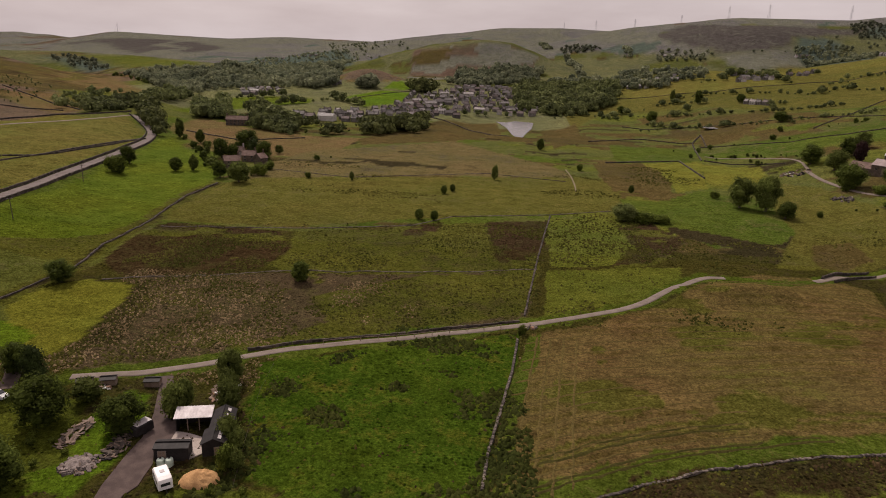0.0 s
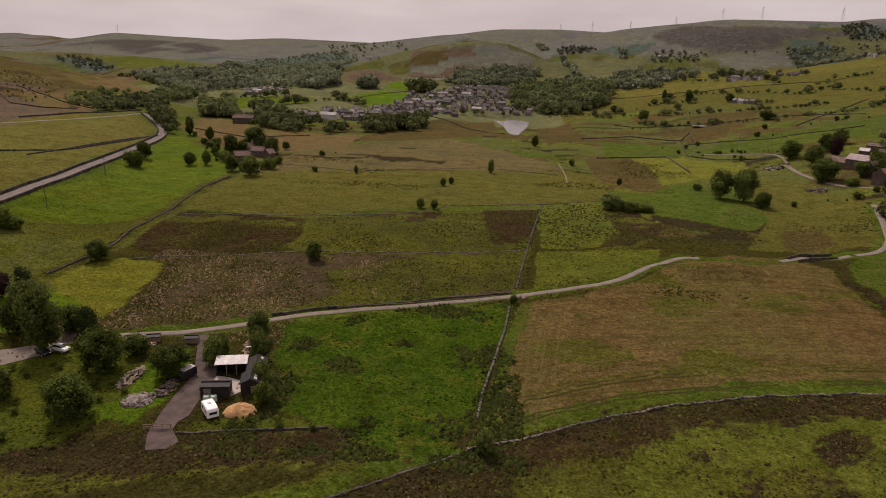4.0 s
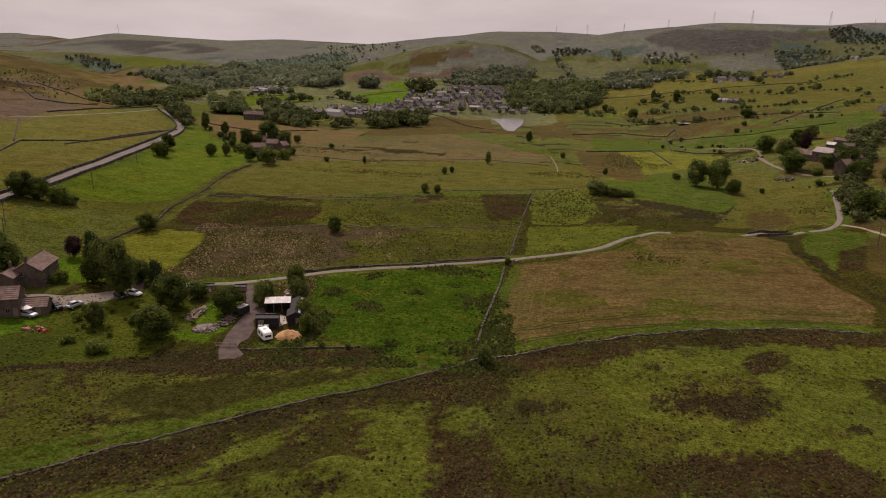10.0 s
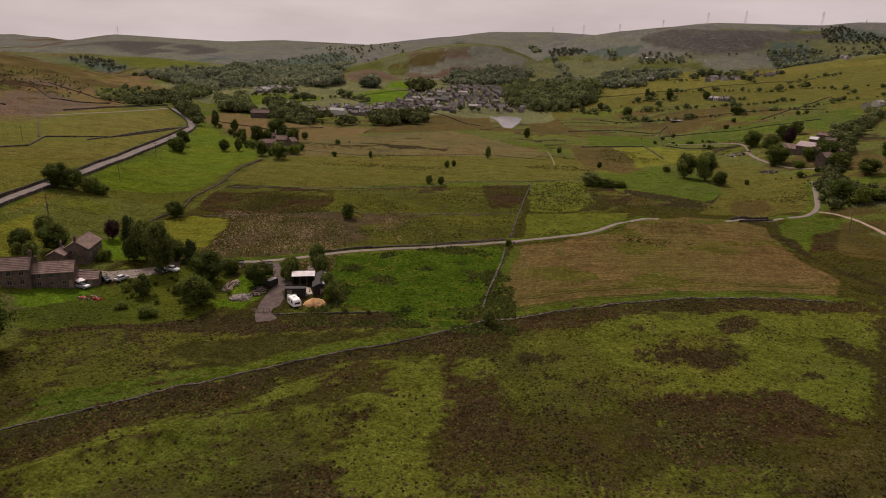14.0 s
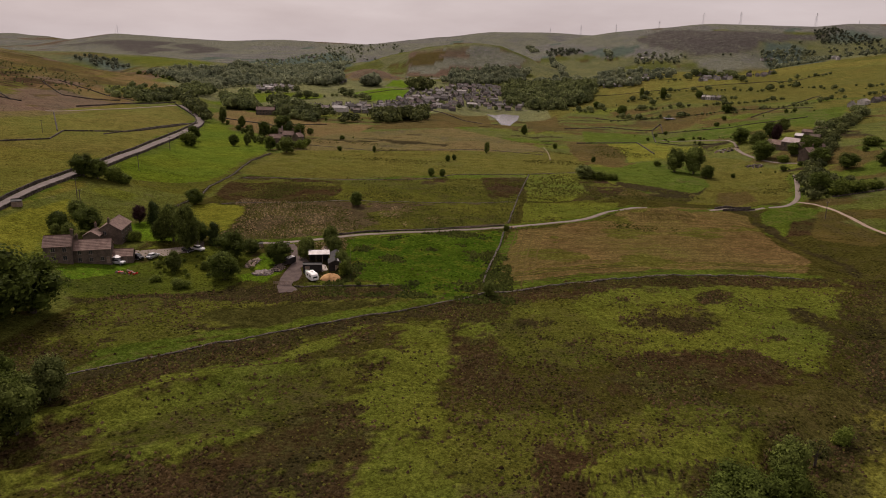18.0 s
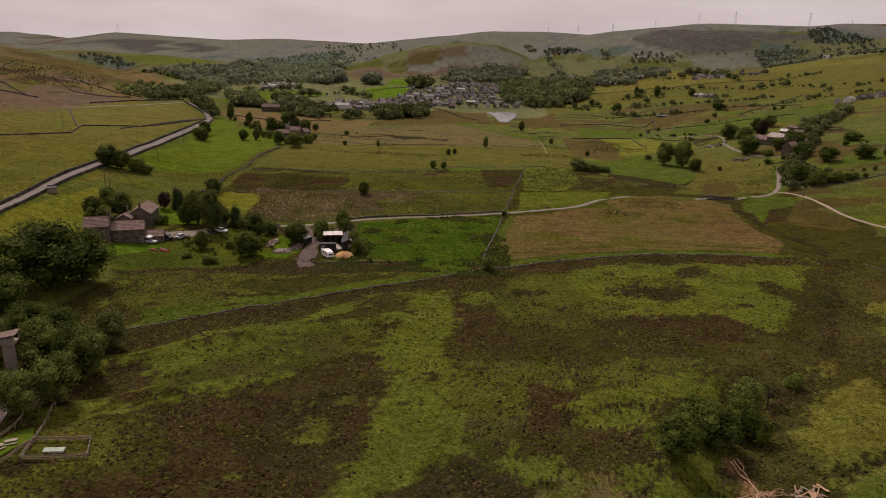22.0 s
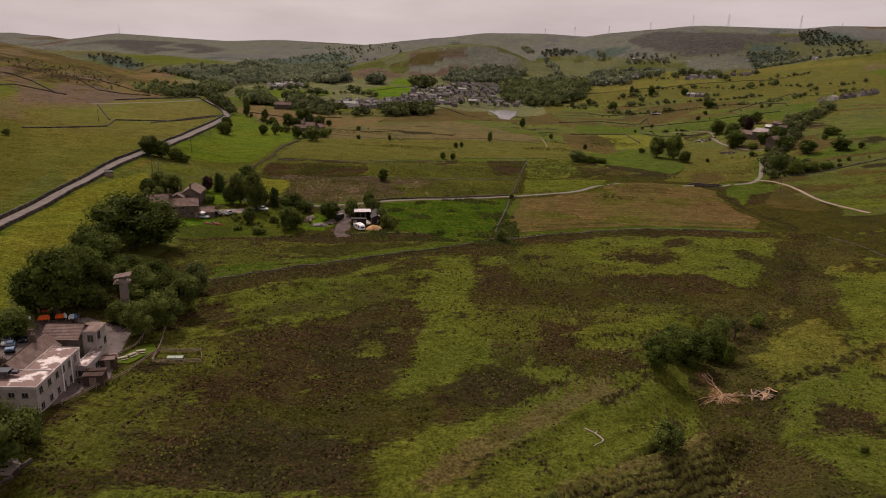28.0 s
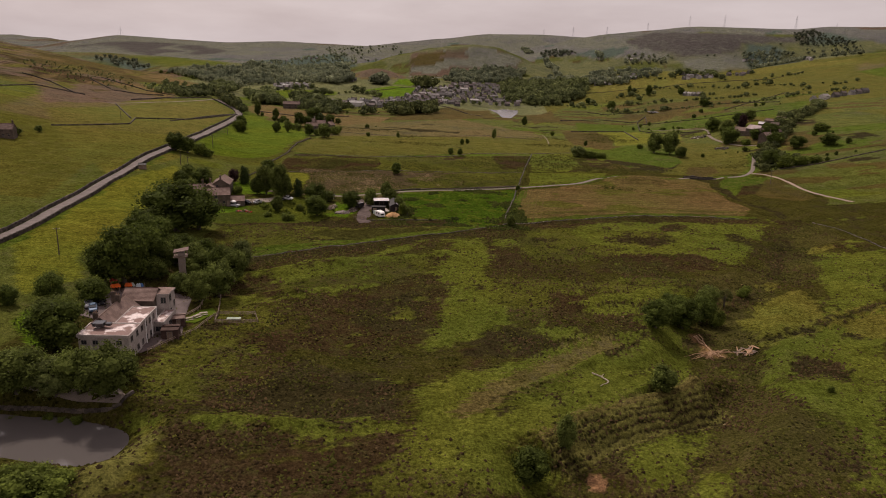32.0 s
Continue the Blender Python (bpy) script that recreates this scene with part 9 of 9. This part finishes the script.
def limb(name, a, b, r, bits=5, stray=0.35):
    """A bent bare limb lying on the ground from a to b."""
    V, F, last = [], [], None
    for q in range(bits + 1):
        u = q / bits
        x, y = a[0] + (b[0] - a[0]) * u + (rng.gauss(0, stray) if 0 < q < bits else 0), a[1] + (b[1] - a[1]) * u + (rng.gauss(0, stray) if 0 < q < bits else 0)
        here = (x - FORK[0], y - FORK[1], hz(x, y) - hz(*FORK) + 0.12 + rng.uniform(0, 0.3))
        if last:
            stick(V, F, last, here, r * (1 - 0.75 * (q - 1) / bits), r * (1 - 0.75 * q / bits), 6)
        last = here
    add_mesh(name, (V, F), ROOTS, root)


for k in range(3):
    limb("trunk" if k == 0 else "branch", (TOP[0] + 0.7 * k, TOP[1] + 0.4 * k), (FORK[0] + rng.uniform(-0.6, 0.6), FORK[1]), 0.24 - 0.06 * k)
for ex, ey in ((44.0, -18.6), (47.0, -19.3), (50.6, -18.4), (54.4, -15.9), (58.3, -12.7), (57.6, -10.5)):
    for k in range(4):
        reach = rng.uniform(0.6, 1.05)
        limb("branch", FORK, (FORK[0] + (ex - FORK[0]) * reach + rng.gauss(0, 0.7), FORK[1] + (ey - FORK[1]) * reach + rng.gauss(0, 0.7)), rng.uniform(0.07, 0.14))
debris("branch_tangle", 59.8, -12.7, 2.6, 1.8, 26, 15, "tangle of bare dead branches at the stream", [ROOTS, WOOD], 0.5, 1.3, 0.04)
for x, y, turn, lab in ((-78.0, 120.5, 18, "low black-roofed store beside the lane"), (-73.8, 121.9, 18, "small dark store beside the lane"), (-64.8, 122.6, 12, "dark open trailer shed by the yard gate")):
    house("lane_store", x, y, turn, 3.0, 2.0, 1.3, 0.3, WOOD, DARKTIN, lab, (), (), "shed", 0, 0.15, 1.0)
# dark horse trailer
root = holder("horse_trailer", pose(-58.2, 105.6, hz(-58.2, 105.6), 0, 0, -24), "dark grey horse trailer parked by the drive", "trailer")
loft([(-1.9, shell(0.5, 2.0)), (-1.4, shell(0.4, 2.2)), (1.7, shell(0.4, 2.2)), (1.8, shell(0.5, 2.1))], DARKTIN, "body", root)
part("roof", box(bmesh.new(), -0.9, -1.4, 2.2, 0.9, 1.7, 2.26, 0.1), TIN, root)
for sx in (-1, 1):
    bm = bmesh.new()
    bmesh.ops.create_cone(bm, segments=12, radius1=0.32, radius2=0.32, depth=0.2, cap_ends=True, matrix=pose(sx * 0.95, 0, 0.32, 0, 90, 0))
    part("wheel", bm, RUBBER, root)
# fallen log
root = holder("fallen_log", pose(18.6, -42.0, hz(18.6, -42.0), 0, 0, 0), "pale dead fallen tree on the grass", "log")
PALEWOOD = shade("bleached_wood", (0.26, 0.21, 0.17), 0.9, 0, 0.2, 1, 8, 0.02)
for nm, pts_ in (("trunk", ((-1.1, 3.0, 0.3), (0.6, 1.7, 0.25), (1.8, -0.2, 0.22), (1.3, -1.2, 0.3))), ("branch", ((0.6, 1.7, 0.3), (1.2, 2.3, 0.6))), ("branch", ((1.3, -1.2, 0.3), (0.3, -1.9, 0.3), (-0.3, -2.6, 0.25)))):
    V, F = [], []
    for a, b in zip(pts_, pts_[1:]):
        stick(V, F, a, b, 0.17 if nm == "trunk" else 0.1, 0.14 if nm == "trunk" else 0.05, 7)
    add_mesh(nm, (V, F), PALEWOOD, root)


# poles, pylons, mast
def pole(x, y, high, label="brown wooden utility pole in a field"):
    root = holder("utility_pole", pose(x, y, hz(x, y), PLANTED.uniform(-1.5, 1.5), PLANTED.uniform(-1.5, 1.5), 20), label, "pole", "utility poles")
    V, F = [], []
    stick(V, F, (0, 0, -0.5), (0, 0, high), 0.16, 0.11, 8)
    add_mesh("shaft", (V, F), BARK, root)
    part("crossarm", box(bmesh.new(), -0.8, -0.06, high - 0.45, 0.8, 0.06, high - 0.3, 0.01), BARK, root)
    for k in (-0.7, 0, 0.7):
        bm = bmesh.new()
        bmesh.ops.create_cone(bm, segments=8, radius1=0.06, radius2=0.04, depth=0.2, cap_ends=True, matrix=Matrix.Translation((k, 0, high - 0.2)))
        part("insulator", bm, LIGHTGLASS, root)


for x, y in ((-124.1, 2.6), (-167, 222), (-184, 291), (-252, 278), (-156, 153), (-146.5, 139.5), (152, 205)):
    pole(x, y, 7.8)
STEEL = shade("grey_steel", (0.55, 0.55, 0.57), 0.6, 0.0, 0.1, 1, 4, 0)


def pylon(x, y, high):
    root = holder("pylon", pose(x, y, hz(x, y), 0, 0, 30), "grey steel lattice pylon on the ridge", "pylon", "pylons on the ridge")
    V, F = [], []
    levels = [(0, 0.09), (0.3, 0.06), (0.6, 0.05), (0.8, 0.035), (1.0, 0.008)]
    cs = [[(sx * w * high, sy * w * high, z * high - (1 if z == 0 else 0)) for sx, sy in ((-1, -1), (1, -1), (1, 1), (-1, 1))] for z, w in levels]
    for a, b in zip(cs, cs[1:]):
        for k in range(4):
            stick(V, F, a[k], b[k], 0.13, 0.1, 4)
            stick(V, F, a[k], b[(k + 1) % 4], 0.06, 0.06, 3)
            stick(V, F, a[(k + 1) % 4], b[k], 0.06, 0.06, 3)
    add_mesh("tower", (V, F), STEEL, root)
    for z, w in ((0.62, 0.17), (0.77, 0.2), (0.9, 0.14)):
        V, F = [], []
        stick(V, F, (-w * high, 0, z * high), (w * high, 0, z * high), 0.12, 0.12, 4)
        for s in (-1, 1):
            stick(V, F, (s * w * high, 0, z * high), (0, 0, (z + 0.06) * high), 0.08, 0.08, 3)
        add_mesh("arm", (V, F), STEEL, root)


for x, y, h in ((187, 2206, 18), (279, 2165, 30), (304, 1670, 18), (399, 1637, 18), (499, 1631, 26), (579, 1614, 29), (743, 1596, 30), (838, 1593, 8)):
    pylon(x, y, h)
root = holder("radio_mast", pose(-1568, 2767, hz(-1568, 2767)), "slender radio mast on the far hilltop", "mast")
V, F = [], []
stick(V, F, (0, 0, -2), (0, 0, 38), 0.9, 0.5, 5)
add_mesh("shaft", (V, F), STEEL, root)
for k in range(3):
    V, F = [], []
    stick(V, F, (16 * math.cos(2.1 * k), 16 * math.sin(2.1 * k), -2), (0, 0, 34), 0.3, 0.3, 3)
    add_mesh("stay", (V, F), STEEL, root)

# terrace of the white centre: picnic tables, kayaks, pens
def picnic_table(x, y, turn):
    root = holder("picnic_table", pose(x, y, hz(x, y), 0, 0, turn), "pale wooden picnic table with fixed benches", "table", "picnic tables on the lawn")
    part("tabletop", box(bmesh.new(), -0.9, -0.38, 0.7, 0.9, 0.38, 0.76, 0.02), PALEWOOD, root)
    for s in (-1, 1):
        part("bench", box(bmesh.new(), -0.9, s * 0.72 - 0.13, 0.42, 0.9, s * 0.72 + 0.13, 0.47, 0.02), PALEWOOD, root)
        part("leg_frame", box(bmesh.new(), s * 0.62 - 0.04, -0.78, 0.34, s * 0.62 + 0.04, 0.78, 0.41), PALEWOOD, root)
        for q in (-1, 1):
            lg = part("leg", box(bmesh.new(), -0.04, -0.05, -0.45, 0.04, 0.05, 0.45), PALEWOOD, root)
            lg.matrix_basis = pose(s * 0.62, q * 0.42, 0.36, q * 25, 0, 0)


for x, y, a in ((-74.6, -27.2, 40), (-73.8, -25.0, 60), (-73.0, -22.9, 30)):
    picnic_table(x, y, a)
patch("lawn", [(-76.4, -30), (-72.6, -29), (-70.6, -21), (-73.0, -17.2), (-75.2, -20)], shade("short_grass", (0.05, 0.08, 0.008), 0.95, 0, 0.2, 0.6, 7, 0.03, (0.07, 0.095, 0.012), spec=0.0), "short green picnic lawn", 0.2, "lawn")
fence([(-74.6, -47.5), (-70.6, -33), (-69.8, -22), (-73.5, -10.5)], 1.8, 1.1, "dark wooden fence round the terrace", 2)
fence([(-77.0, -31), (-75.6, -20), (-76.6, -12)], 1.8, 1.1, "brown wooden fence between terrace and lawn", 2)
fence([(-68.6, -27.0), (-59.2, -24.6), (-61.6, -19.4), (-70.0, -21.4), (-68.6, -27.0)], 1.5, 1.0, "dark wooden pen fence on the moor", 3)
root = holder("bed_cover", pose(-65.4, -23.6, hz(-65.4, -23.6) + 0.05, 0, 0, 10), "pale green covered beds inside the pen", "cover")
for k in range(2):
    part("cover_sheet", box(bmesh.new(), -1.6 + 1.65 * k, -0.6, -0.1, 0.0 + 1.65 * k, 0.6, 0.3, 0.08), shade("green_mesh_cover", (0.26, 0.3, 0.24), 0.9, 0, 0.15, 1, 6, 0.01), root)
KAYAK = {"orange": shade("orange_plastic", (0.75, 0.13, 0.02), 0.45, 0, 0.06, 1, 4, 0), "red": shade("red_plastic", (0.5, 0.03, 0.03), 0.45, 0, 0.06, 1, 4, 0), "blue": shade("blue_plastic", (0.05, 0.13, 0.3), 0.45, 0, 0.06, 1, 4, 0), "pale": shade("pale_plastic", (0.5, 0.55, 0.55), 0.45, 0, 0.06, 1, 4, 0)}


def kayak(x, y, z, turn, c):
    root = holder("kayak", pose(x, y, z, 0, 180, turn), f"upturned {c} plastic kayak on a rack", "kayak", "kayaks on the racks")
    sec = []
    for yy, w in ((-1.5, 0.06), (-1.1, 0.26), (-0.4, 0.38), (0.4, 0.38), (1.1, 0.26), (1.5, 0.06)):
        sec.append((yy, [(-w, 0.22), (-w * 0.8, 0.06), (0, 0.0), (w * 0.8, 0.06), (w, 0.22), (0, 0.27)]))
    loft(sec, KAYAK[c], "hull", root)
    part("cockpit", box(bmesh.new(), -0.2, -0.4, 0.25, 0.2, 0.4, 0.3, 0.1), RUBBER, root)


for gx, gy, cols in ((-98.4, -15.6, ("orange", "orange", "orange", "orange")), (-95.9, -13.4, ("orange", "orange", "orange", "pale")), (-100.6, -11.8, ("red", "red", "red")), (-93.4, -12.6, ("pale", "pale", "blue")), (-100.8, -17.4, ("blue", "blue", "pale"))):
    zz = hz(gx, gy)
    root = holder("kayak_rack", pose(gx, gy, zz, 0, 0, 25), "dark timber boat rack", "rack")
    for s in (-1, 1):
        for q in (-0.9, 0.9):
            part("post", box(bmesh.new(), q - 0.05, s * 0.8 - 0.05, -0.3, q + 0.05, s * 0.8 + 0.05, 1.5), WOOD, root)
        part("bar", box(bmesh.new(), -1.0, s * 0.8 - 0.04, 1.02, 1.0, s * 0.8 + 0.04, 1.1), WOOD, root)
    for k, c in enumerate(cols):
        kayak(gx + 0.9 * (k - 1.5) * 0.55, gy + 0.9 * (k - 1.5) * 0.26, zz + 1.4, 25 + 4 * k, c)
# the pond's retaining wall and sluice
stone_wall([(-112, -68.3), (-92, -68.0), (-72.0, -67.6), (-70.0, -66.6), (-69.6, -63.2)], 0.5, 0.5, "pale stone retaining wall of the pond", 0.6, 2, 61, 0.05)
# parasols by the stone farm
for x, y, mt, lab in ((-108.6, 95.0, WHITE, "open white garden parasol"), (-110.6, 94.6, DIRT, "open brown garden parasol")):
    root = holder("parasol", pose(x, y, hz(x, y)), lab, "parasol")
    V, F = [], []
    stick(V, F, (0, 0, 0), (0, 0, 2.4), 0.04, 0.03, 6)
    add_mesh("pole", (V, F), WOOD, root)
    bm = bmesh.new()
    bmesh.ops.create_cone(bm, segments=8, radius1=1.4, radius2=0.04, depth=0.6, cap_ends=True, matrix=Matrix.Translation((0, 0, 2.3)))
    part("canopy", bm, mt, root)
